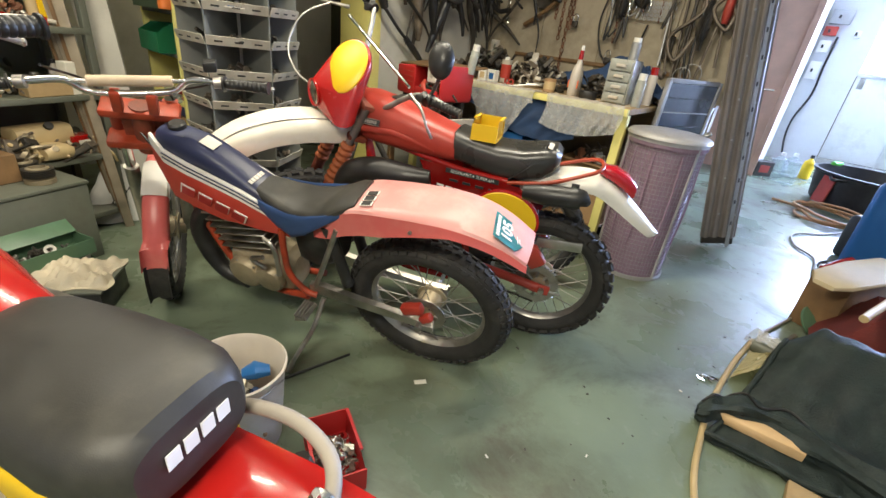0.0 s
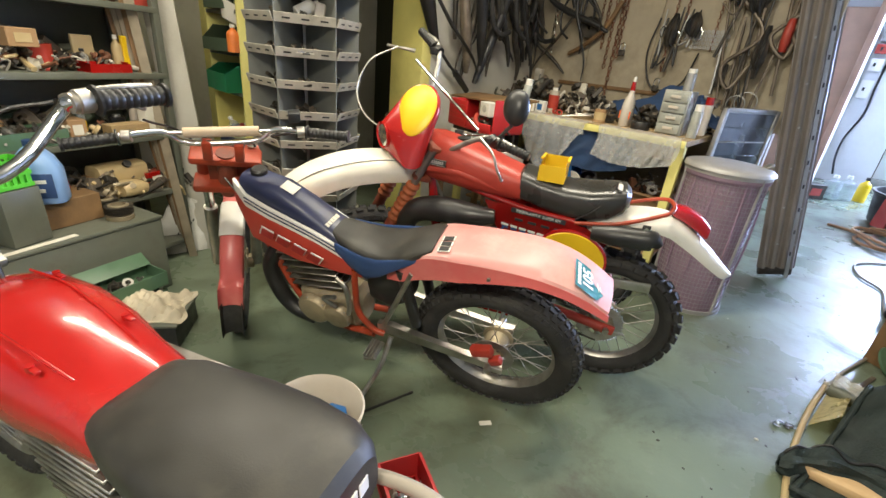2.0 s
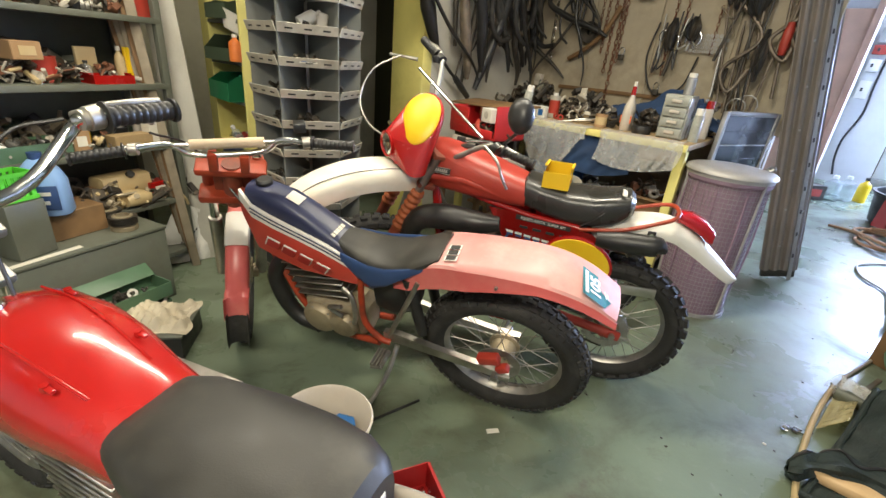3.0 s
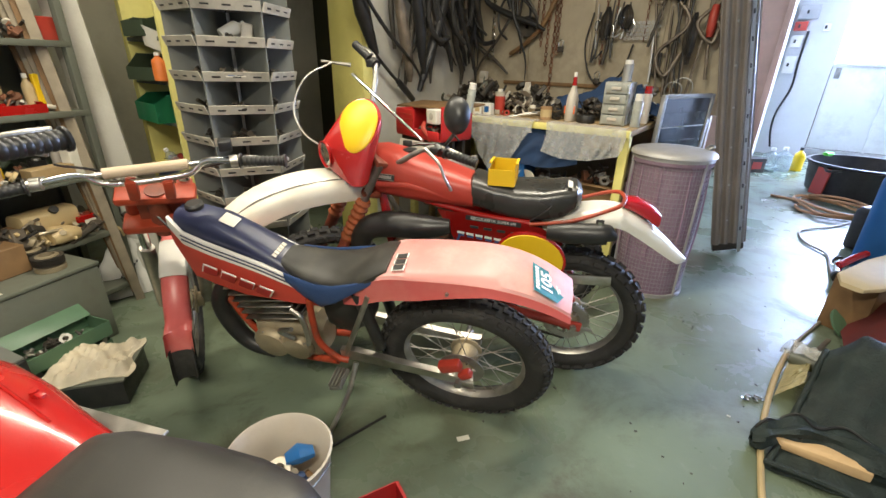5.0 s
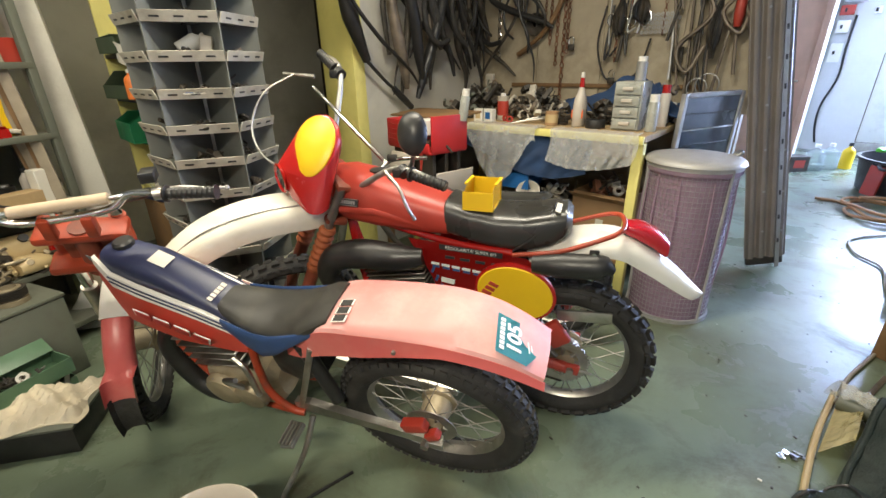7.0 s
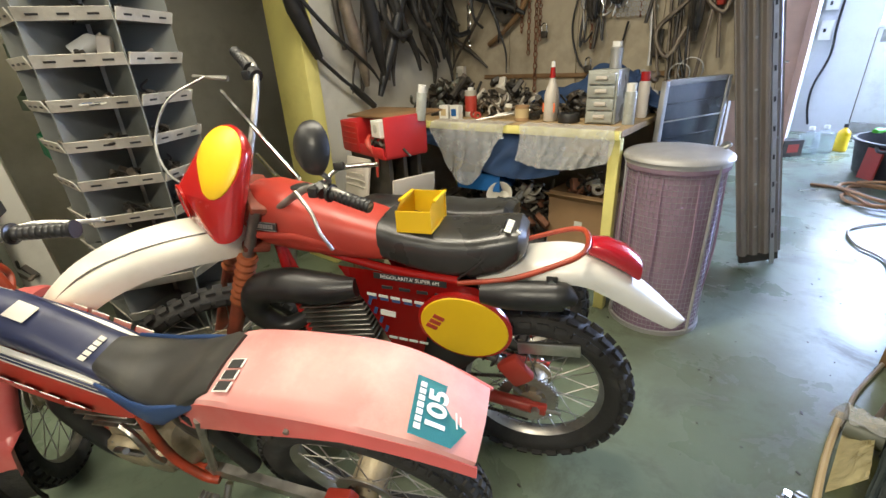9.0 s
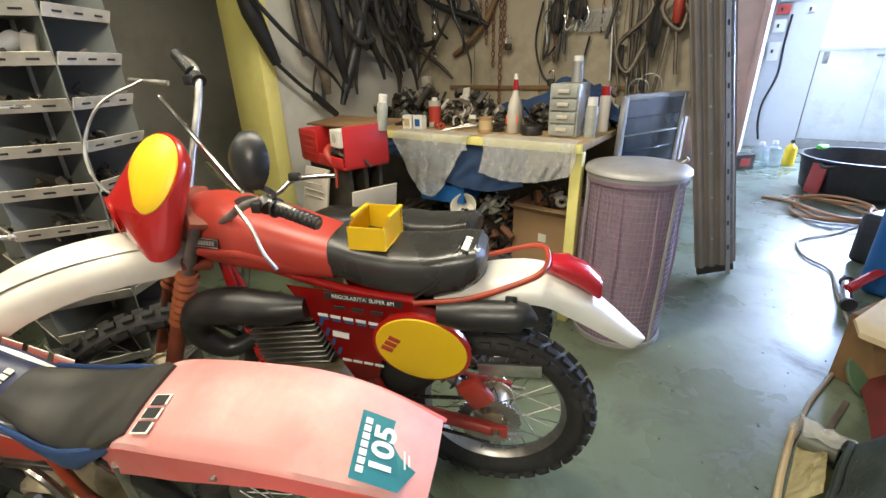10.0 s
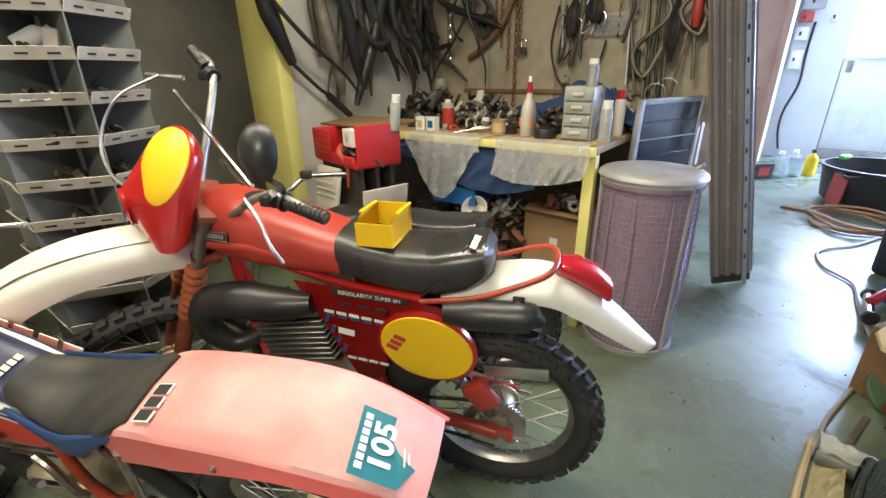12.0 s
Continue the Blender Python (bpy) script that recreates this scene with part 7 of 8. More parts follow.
for k, (dy, z, hh) in enumerate(((0.0, 0.0, 0.10), (-0.02, 0.135, 0.07))):
    part("tray_base", B((0.34, 0.16, 0.005), (0, dy, z + 0.003)), M_green_paint, gt)
    for s in (1, -1):
        part("tray_side", B((0.34, 0.005, hh), (0, dy + s * 0.08, z + hh / 2)), M_green_paint, gt)
        part("tray_end", B((0.005, 0.155, hh), (s * 0.17, dy, z + hh / 2)), M_green_paint, gt)
for s in (1, -1):
    part("link_arm", B((0.02, 0.006, 0.15), (s * 0.13, -0.088, 0.10), (0, 15 * s, 0)), M_steel, gt)
part("lid", B((0.34, 0.08, 0.006), (0, 0.05, 0.235), (35, 0, 0), 0.002), M_green_paint, gt)
hp = heap(0, 0, 0.14, 0.06, 0, 26, 41, [M_mid_stuff, M_steel, M_dark_stuff], 0.015, 0.035, 0.03, label="small tools in the green toolbox tray", world=True)
hp.matrix_world = tb(-0.30, -0.11, 0.145)
db = thing("black_toolbox", "black plastic toolbox with grey lid", "toolbox", m=tb(-0.62, -0.16, 0))
part("body", B((0.26, 0.22, 0.26), (0, 0, 0.13), bevel=0.008), M_black, db)
part("lid", B((0.26, 0.20, 0.02), (0, 0.0, 0.275), (8, 0, 0), 0.006), M_grey_rack, db)
bb = thing("low_black_box", "low black box under the cream rag", "box", m=at(-1.42, 1.66, 0, 20))
part("body", B((0.30, 0.26, 0.12), (0, 0, 0.06), bevel=0.006), M_black, bb)
part("rim", B((0.32, 0.28, 0.012), (0, 0, 0.126), bevel=0.003), M_grey_paint, bb)
def ragf(s, t):
    x, y = -0.16 + 0.32 * s, -0.13 + 0.27 * t
    z = 0.145 + 0.045 * math.sin(math.pi * s) * math.sin(math.pi * t) + 0.018 * math.sin(19 * s + 5 * t) * math.sin(13 * t + 3 * s) + 0.010 * math.sin(41 * s - 17 * t)
    e = max(abs(s - 0.5), abs(t - 0.5)) - 0.42
    return Vector((x * (1 + 0.1 * math.sin(9 * t)), y * (1 + 0.1 * math.sin(7 * s)), max(0.137, z - max(0, e) * 0.5)))
single("rag", grid_sheet(ragf, 34, 30, 0.004), M_rag, "crumpled cream cotton rag on a black box", "rag", m=at(-1.42, 1.66, 0, 25))
wc = carton(tb(-0.34, 0.26, 0.421, 2), (0.34, 0.20, 0.13), M_brown_wood, "old brown wooden crate on the metal chest", None, "wooden_crate", "crate")
jg = thing("jerry_jug", "pale blue plastic fluid jug with dark blue label", "jug", m=tb(-0.37, 0.20, 0.552, 50, 0, 0))
part("body", hull([(0.0, 0, 0.085, 0.06), (0.01, 0, 0.092, 0.066), (0.15, 0, 0.09, 0.065), (0.20, 0, 0.07, 0.055), (0.24, 0.0, 0.035, 0.035), (0.25, 0, 0.022, 0.022)], 20, 3.2), M_jug, jg, m=Matrix.Rotation(radians(-90), 4, "Y"))
part("label_patch", B((0.004, 0.13, 0.11), (-0.0665, 0, 0.085), bevel=0.001), M_blue_side, jg, "dark blue printed label")
for k in range(2):
    part("print_bar", B((0.002, 0.08 - 0.02 * k, 0.016), (-0.0692, 0, 0.105 - 0.04 * k)), M_white_print, jg)
part("print_disc", LA([(0, 0), (0.014, 0), (0.014, 0.002), (0, 0.002)], 16, pose(-0.03, -0.069, 0.128, 90)), M_yellow, jg)
part("cap", LA([(0, 0.245), (0.026, 0.245), (0.026, 0.275), (0, 0.275)], 16), M_blue_side, jg)
bs = thing("green_basket", "lime green perforated plastic basket", "basket", m=tb(-0.515, 0.12, 0.665, 10))
for s in (1, -1):
    for k in range(5):
        part("slat", B((0.014, 0.004, 0.11), (-0.05 + 0.025 * k, s * 0.05, 0.055)), M_lime, bs)
        part("slat", B((0.004, 0.014, 0.11), (s * 0.062, -0.04 + 0.02 * k, 0.055)), M_lime, bs)
    for z in (0.01, 0.06, 0.11):
        part("band", B((0.13, 0.006, 0.016), (0, s * 0.052, z)), M_lime, bs)
        part("band", B((0.006, 0.106, 0.016), (s * 0.064, 0, z)), M_lime, bs)
part("base", B((0.125, 0.1, 0.004), (0, 0, 0.002)), M_lime, bs)
single("basket_stand", B((0.15, 0.12, 0.24), (0, 0, 0.12), bevel=0.005), M_grey_paint, "small grey-green metal box under the green basket", "box", m=tb(-0.515, 0.12, 0.422, 10))
cy = thing("engine_cylinder", "finned black engine cylinder standing on the chest", "machine part", m=tb(-0.13, 0.10, 0.422, 20))
part("base", LA([(0.032, 0), (0.06, 0), (0.06, 0.02), (0.045, 0.03), (0.045, 0.07), (0.032, 0.075)], 20, close=True), M_cast, cy)
for k in range(5):
    part("fin", LA([(0.046, 0.032 + 0.008 * k), (0.062, 0.032 + 0.008 * k), (0.062, 0.035 + 0.008 * k), (0.046, 0.035 + 0.008 * k)], 20, close=True), M_dark_stuff, cy)
cy2 = copy_thing(cy, tb(-0.12, 0.24, 0.422, 60))
hp = heap(0, 0, 0.16, 0.10, 0, 34, 43, [M_dark_stuff, M_mid_stuff, M_tan, M_cast], 0.03, 0.07, 0.12, label="oily cylinders and parts piled on the chest", world=True)
hp.matrix_world = tb(-0.10, 0.32, 0.421)
hp = heap(0, 0, 0.30, 0.07, 0, 40, 47, [M_dark_stuff, M_mid_stuff, M_dark_stuff, M_paper, M_rusty], 0.015, 0.045, 0.05, label="loose oily bits and paper along the chest lid", world=True)
hp.matrix_world = tb(-0.36, 0.28, 0.421)

def bagf(s, t, d=0.0):
    x = (-0.22 + 0.40 * s) * (1 - t) + (0.02 + 0.13 * s) * t
    q = Vector((x * 7, t * 2.6, 1.7))
    w = math.sin(math.pi * s) ** 0.5
    fold = 0.022 * (noise.noise(q) + 0.45 * abs(noise.noise(q * 2.2)))
    return Vector((x + 0.01 * noise.noise(q * 2 + Vector((5, 0, 0))), -(0.055 * (1 - t) + 0.012) * w - fold * (0.4 + w) - d, (0.38 - 0.06 * s) * t))


bag_m = at(-1.93, 2.48, 0.004, 40, 0, 0)
cbag = thing("carrier_bag", "crumpled white plastic carrier bag with dark print", "bag", m=bag_m)
part("front", grid_sheet(bagf, 44, 36, 0.0015), M_bag_white, cbag)
part("back", grid_sheet(lambda s, t: Vector((bagf(s, t).x, 0.05 * (1 - t) * math.sin(math.pi * s) + 0.012 * noise.noise(Vector((6 * s, 5 * t, 9))), bagf(s, t).z)), 30, 24, 0.0015), M_bag_white, cbag)
for k in range(9):
    u0, v0 = 0.28 + 0.05 * k, 0.16 + 0.055 * k
    pq = bagf(u0, v0, 0.003)
    part("print_bar", B((0.007, 0.003, 0.018 + 0.012 * (k % 3 == 0)), (0, 0, 0)), M_ink, cbag, m=Matrix.Translation(pq) @ pose(0, 0, 0, 0, 20, 0))
carton(at(-2.08, 2.42, 0.0, 50), (0.14, 0.09, 0.10), M_green, "small green and white carton beside the bag", M_paper, "green_carton")

# ---- bucket, red parts bin, yellow bin ----
bu = thing("bucket", "dirty white plastic bucket holding odds and ends", "bucket", m=at(-0.365, 1.155, 0))
part("shell", LA([(0, 0.004), (0.118, 0.004), (0.122, 0.0), (0.124, 0.02), (0.144, 0.285), (0.150, 0.29), (0.152, 0.30), (0.146, 0.304), (0.140, 0.29), (0.120, 0.02), (0.0, 0.016)], 40), M_bucket, bu)
part("bail", T([(-0.152, 0, 0.27), (-0.12, -0.11, 0.285), (0, -0.165, 0.29), (0.12, -0.11, 0.285), (0.152, 0, 0.27)], 0.003, 6), M_steel, bu)
hp = heap(-0.365, 1.155, 0.08, 0.08, 0.02, 50, 51, [M_pale_stuff, M_card, M_blue_side, M_dark_stuff, M_tan], 0.025, 0.06, 0.20, label="odds and ends filling the bucket", world=True)
single("blue_rag", hull([(-0.04, 0, 0.02, 0.012), (0, 0.01, 0.035, 0.02), (0.045, 0, 0.02, 0.012)], 12), M_blue, "small crumpled blue cloth in the bucket", "rag", m=at(-0.33, 1.20, 0.235, 30))
open_bin(at(-0.035, 1.105, 0.001, 33), 0.145, 0.235, 0.105, M_red_bin, "red plastic parts bin full of bolts on the floor", low=0.85)
heap(-0.035, 1.105, 0.075, 0.09, 0.008, 150, 52, [M_steel, M_chrome, M_mid_stuff], 0.010, 0.026, 0.055, name="bolts", label="shiny loose bolts and nuts in the red bin", cat="bolts", world=True)
yb = open_bin(at(0.285, 2.012, 0.912, -10, 0, 0), 0.105, 0.155, 0.082, M_yellow, "small yellow plastic parts bin resting on the black seat", low=0.78)

# ---- tools hanging on the walls ----
def chain(m, n, link=0.022, wire=0.004, label="rusty steel chain hanging from the wall", mt=None, sag=0.0):
    b = bmesh.new()
    for i in range(n):
        mm = pose(sag * math.sin(i * 0.7), 0, -i * link * 1.35, 0, 0, 90 * (i % 2)) @ Matrix.Rotation(radians(90), 4, "X") @ Matrix.Diagonal((0.62, 1, 1, 1))
        rings = []
        for k in range(10):
            a = 2 * math.pi * k / 10
            c = Vector((math.cos(a), math.sin(a), 0)) * link * 0.8
            nrm = c.normalized()
            rings.append([mm @ (c + wire * (math.cos(q) * nrm + math.sin(q) * Vector((0, 0, 1)))) for q in (0.4, 1.97, 3.54, 5.11)])
        rings.append(rings[0])
        ring_loft(b, rings, caps=False)
    return single("chain", b, mt or M_rusty, label, "chain", "hanging chains", m=m)


WV = WALL_V - 0.05
for u, z, n, lk in ((-1.80, 1.98, 14, 0.026), (-1.74, 2.0, 19, 0.026), (-1.68, 2.0, 26, 0.030), (-1.65, 1.95, 15, 0.026), (-1.26, 1.95, 20, 0.022), (-1.18, 1.9, 12, 0.022), (-0.95, 1.85, 12, 0.02), (-1.85, 1.9, 9, 0.02)):
    chain(RU(u, WV, z), n, lk, lk * 0.17)
chain(RU(-2.27, WV - 0.02, 2.0), 15, 0.03, 0.006, "bright plated chain hanging from the wall", M_chrome)
# pulley wheel and arm
pw = thing("pulley_wheel", "old black pulley wheel hanging on the wall", "wheel", m=RU(-1.93, WV, 1.66))
part("disc", LA([(0.02, -0.02), (0.06, -0.015), (0.085, -0.025), (0.085, 0.025), (0.06, 0.015), (0.02, 0.02)], 28, pose(0, 0, 0, 90), close=True), M_dark_stuff, pw)
part("arm", T([(-0.16, 0.0, -0.22), (0.0, -0.03, -0.13), (0.14, -0.03, 0.0), (0.24, -0.02, 0.20)], [0.02, 0.018, 0.02, 0.022], 8), M_brown_wood, pw)
lk = thing("padlock", "steel padlock and shackle hanging on a chain", "padlock", m=RU(-1.60, WV - 0.03, 1.48))
part("body", B((0.05, 0.02, 0.045), (0, 0, 0), bevel=0.006), M_dark_stuff, lk)
part("shackle", T([(-0.018, 0, 0.02), (-0.018, 0, 0.06), (0.0, 0, 0.075), (0.018, 0, 0.06), (0.018, 0, 0.02)], 0.005, 8), M_chrome, lk)
lk2 = copy_thing(lk, RU(-1.26, WV - 0.02, 1.24))


def cable(pts, r, ma, label, n=8):
    return single("cable", T([R(*p) for p in pts], r, n, 6), ma, label, "cable", "hanging cables")


cable([(-1.36, WV, 1.75), (-1.40, WV, 1.50), (-1.33, WV, 1.28), (-1.22, WV, 1.23), (-1.08, WV, 1.30), (-1.02, WV, 1.52)], 0.007, M_black, "black cable loop hanging on the wall")
ru = random.Random(5)
for k in range(11):
    u = -1.33 + 0.024 * k
    L = ru.uniform(0.16, 0.42)
    z0 = ru.uniform(1.72, 1.84)
    cable([(u, WV, z0), (u + ru.uniform(-.02, .02), WV - 0.02, z0 - L * 0.6), (u + ru.uniform(-.03, .03), WV - 0.03, z0 - L), (u + ru.uniform(-.02, .04), WV - 0.02, z0 - L * ru.uniform(0.5, 0.9))], ru.uniform(0.005, 0.013), ru.choice([M_black, M_dark_stuff, M_black, M_zinc]), "short black strap or lead hanging in a bunch")
for k in range(6):
    u = -1.30 + 0.05 * k
    r = ru.uniform(0.018, 0.03)
    z0 = ru.uniform(1.60, 1.74)
    cable([(u + r * math.cos(a), WV - 0.05, z0 + 1.7 * r * math.sin(a)) for a in [q * 0.63 for q in range(11)]], 0.004, M_chrome, "small steel snap ring hanging on the wall", 6)
for k in range(15):
    u = -0.90 + 0.036 * k
    L = ru.uniform(0.35, 0.95)
    z0 = ru.uniform(1.85, 2.25)
    bow = ru.uniform(-0.16, 0.16)
    if k % 3 != 1:
        pts = [(u - bow, WV - 0.03, z0), (u, WV - 0.05, z0 - L)]
    else:
        pts = [(u - bow, WV - 0.02, z0), (u + bow, WV - 0.05, z0 - L * 0.4), (u - bow * 0.6, WV - 0.06, z0 - L * 0.75), (u + ru.uniform(-.03, .10), WV - 0.05, z0 - L), (u + 0.09 * (1 if bow > 0 else -1), WV - 0.03, z0 - L * ru.uniform(0.6, 0.9))]
    cable(pts, ru.uniform(0.005, 0.015), ru.choice([M_dark_stuff, M_mid_stuff, M_mid_stuff, M_dark_stuff, M_black, M_mid_stuff]), "long hanging hose or metal rod on the wall")
for u, z, w, h in ((-1.24, 1.66, 0.055, 0.24), (-1.10, 1.70, 0.05, 0.18), (-0.90, 1.98, 0.07, 0.30), (-0.62, 1.55, 0.05, 0.34), (-0.72, 1.92, 0.06, 0.30), (-1.50, 2.02, 0.08, 0.24)):
    sb_ = thing("strap_bundle", "bundle of black straps and leads hanging on the wall", "straps", "hanging bundles", m=RU(u, WV, z))
    for q in range(7):
        x, y = ru.uniform(-w, w), -0.03 - 0.05 * ru.random()
        k0 = ru.uniform(0.6, 1.0)
        part("strap", T([(x * 0.3, -0.02, h / 2), (x, y, h * 0.1), (x * 0.8, y, -h * 0.3 * k0), (x * 0.5 + 0.01, y, -h / 2 * k0)], [0.006, 0.016, 0.02, 0.008], 7, 3), ru.choice([M_black, M_dark_stuff]), sb_)
for u, z, r in ((-0.66, 1.20, 0.06), (-0.60, 1.22, 0.07)):
    cable([(u + r * math.cos(a), WV - 0.06, z + r * math.sin(a)) for a in [k * 0.63 for k in range(11)]], 0.004, M_zinc, "coil of grey wire hanging on the wall", 6)
gr = thing("drive_chain_coil", "grey perforated metal grid hanging on the wall", "grid", m=RU(-0.98, WV, 1.62))
for i in range(8):
    for j in range(5):
        part("ring", LA([(0.006, -0.004), (0.013, -0.004), (0.013, 0.004), (0.006, 0.004)], 8, pose(-0.11 + 0.031 * i + 0.015 * (j % 2), 0, -0.06 + 0.027 * j, 90), close=True), M_zinc, gr)
single("red_glove", hull([(-0.10, 0, 0.03, 0.02), (-0.05, 0, 0.05, 0.03), (0.04, 0, 0.06, 0.03), (0.10, 0, 0.03, 0.02)], 14), M_red_dull, "red rubber piece hanging on the wall", "glove", m=RU(-0.50, WV - 0.06, 1.66, 0, 0, 90))
cl = thing("wall_socket", "grey clamp and black bracket on the wall", "bracket", m=RU(-0.83, WV, 1.38))
part("plate", B((0.07, 0.02, 0.16), (0, 0, 0), bevel=0.004), M_dark_stuff, cl)
part("screw", C((0, -0.01, 0.03), (0, -0.03, 0.03), 0.014), M_chrome, cl)
for u, z, h in ((-0.87, 1.5, 0.5), (-0.76, 1.46, 0.62), (-0.70, 1.40, 0.6)):
    single("hanging_tool", hull([(-h / 2, 0, 0.012, 0.006), (-h / 3, 0, 0.018, 0.008), (h / 3, 0, 0.014, 0.008), (h / 2, 0, 0.03, 0.010)], 10, 4), M_zinc if u < -0.8 else M_mid_stuff, "long flat steel tool hanging on the wall", "tool", "hanging flat tools", m=RU(u, WV - 0.02, z, 0, 0, 86))
single("wall_trim_rail", B((1.5, 0.02, 0.03), (0, 0, 0), bevel=0.003), M_brown_wood, "thin dark wooden rail along the bench wall", "rail", kind="structure", m=RU(-1.4, WALL_V - 0.025, 1.20))

AU = -2.5 + 0.04
def exhaust(pts, rs_, label, ma=None):
    return single("exhaust_pipe", T([R(*p) for p in pts], rs_, 12, 6), ma or M_dark_stuff, label, "exhaust pipe", "hanging exhaust pipes")
exhaust([(-2.40, 2.58, 1.90), (-2.41, 2.66, 1.66), (-2.42, 2.78, 1.40)], [0.030, 0.055, 0.028], "long black silencer hanging diagonally on the wall", M_black)
exhaust([(-2.42, 2.78, 1.40), (-2.42, 2.95, 1.26), (-2.42, 3.02, 1.215)], [0.012, 0.012, 0.012], "thin black rod hanging diagonally on the wall", M_black)
exhaust([(-2.42, 3.02, 1.215), (-2.42, 3.10, 1.15), (-2.42, 3.20, 1.07)], [0.022, 0.026, 0.022], "black tube end hanging diagonally on the wall", M_black)
re_ = random.Random(8)
exhaust([(AU + 0.02, 2.98, 1.95), (AU + 0.03, 2.97, 1.7), (AU + 0.03, 3.0, 1.44)], [0.016, 0.02, 0.014], "thin oily pipe hanging on the wall")
def odd_pipe(spot, span, low, off, ma, label):
    """A bent old pipe or hose on a wall; spot(along, off, z) gives the place on that wall."""
    lean_, bow, r = re_.uniform(-0.55, 0.45), re_.uniform(-0.22, 0.22), re_.choice([0.010, 0.014, 0.020, 0.028, 0.045])
    hi = re_.uniform(1.95, 2.4)
    if re_.random() < 0.28:
        c, rr = (hi + low) / 2 + 0.1, re_.uniform(0.10, 0.24)
        pts = [spot(span + rr * math.cos(a), off + 0.012 * k, c + 1.3 * rr * math.sin(a)) for k, a in enumerate([q * 0.7 + lean_ for q in range(8)])]
        return exhaust(pts, [min(r, 0.02)] * 8, label, ma)
    f = [0.0, 0.3, 0.6, 0.85, 1.0]
    pts = [spot(span + lean_ * (1 - q) + bow * math.sin(4.5 * q), off + 0.03 * math.sin(3 * q), hi + (low - hi) * q) for q in f]
    return exhaust(pts, [r * 0.45, r * 0.8, r, r * 0.8, r * 0.4], label, ma)


for k in range(24):
    odd_pipe(lambda a, o, z: (AU + o, min(a, WV - 0.05), z), 3.02 + 0.047 * k, re_.uniform(1.12, 1.55), re_.uniform(0.0, 0.12), re_.choice([M_dark_stuff, M_black, M_dark_stuff, M_mid_stuff, M_rubber]), "oily old exhaust pipe or hose hanging on the wall")
for k in range(13):
    odd_pipe(lambda a, o, z: (max(a, AU), WV - o, z), -2.44 + 0.045 * k, re_.uniform(1.10, 1.5) if k < 10 else re_.uniform(1.6, 1.8), re_.uniform(0.03, 0.13), re_.choice([M_dark_stuff, M_black, M_rubber]), "oily old exhaust pipe or hose hanging in the corner")
sk = thing("socket_box", "grey electrical socket box in the dark corner", "socket", m=RU(-2.30, WV - 0.10, 1.24))
part("box", B((0.07, 0.05, 0.10), (0, 0, 0), bevel=0.006), M_bucket, sk)
part("face", B((0.05, 0.006, 0.05), (0, -0.028, 0.01), bevel=0.004), M_rack_lip, sk)

# ---- passage: door, switch boxes, bottles, tub, hose ----
sd = thing("door_1", "salmon wooden door with metal handle in the side wall", "door", kind="structure", m=ROOM)
part("leaf", B((0.72, 0.045, 2.30), (-0.55, 7.87, 1.155), bevel=0.004), M_salmon, sd)
part("jamb", B((0.07, 0.08, 2.40), (-0.155, 7.86, 1.20), bevel=0.004), M_salmon, sd, "redder wooden jamb")
part("jamb", B((0.07, 0.08, 2.40), (-0.945, 7.86, 1.20), bevel=0.004), M_salmon, sd)
part("door_handle", T([(-0.27, 7.84, 1.12), (-0.27, 7.79, 1.12), (-0.39, 7.79, 1.12)], 0.012, 8, smooth=False), M_chrome, sd)
for u, z, w, h, ma in ((0.06, 2.22, 0.26, 0.20, M_zinc), (0.0, 2.02, 0.17, 0.13, M_red_dull), (0.0, 1.80, 0.15, 0.17, M_white), (0.0, 1.45, 0.15, 0.26, M_white), (0.34, 2.0, 0.08, 0.10, M_white)):
    sb = thing("switch_box", "small wall-mounted electrical box with switches", "switch box", "electrical boxes", m=RU(u, GV - 0.045, z))
    part("case", B((w, 0.085, h), (0, 0, 0), bevel=0.006), ma, sb)
    part("switch", B((0.03, 0.02, 0.05), (-0.02, -0.05, 0), bevel=0.003), M_black, sb)
cable([(0.12, GV - 0.02, 1.95), (0.11, GV - 0.03, 1.50), (0.12, GV - 0.03, 1.10), (0.02, GV - 0.04, 0.70), (0.02, GV - 0.04, 0.40), (0.08, GV - 0.03, 0.12)], 0.016, M_black, "thick grey cable running down the wall")
for x, y in ((4.46, 6.90), (4.68, 6.98)):
    bottle(at(x, y, 0), 0.105, 0.34, M_clear, M_white, "large clear plastic water bottle on the floor", "clear bottles", neck=0.25)
bottle(at(4.93, 7.02, 0), 0.07, 0.34, M_yellow, M_black, "yellow plastic oil bottle on the floor", neck=0.3)
carton(at(4.20, 6.86, 0, 10), (0.26, 0.18, 0.20), M_dark_stuff, "small dark machine with red front on the floor by the door", M_red_dull, "red_machine", "machine")
for k in range(3):
    can(at(4.05 + 0.09 * k, 7.05 + 0.05 * k, 0), 0.05, 0.2, (M_black, M_dark_stuff, M_red_dull)[k], None, "dark can on the floor by the door")
tubb = thing("rubber_tub", "large round black rubber tub on the floor", "tub", m=at(4.74, 5.62, 0, 0))
part("shell", LA([(0, 0.01), (0.46, 0.0), (0.52, 0.05), (0.56, 0.36), (0.585, 0.37), (0.585, 0.39), (0.55, 0.39), (0.50, 0.06), (0, 0.03)], 48), M_black, tubb)
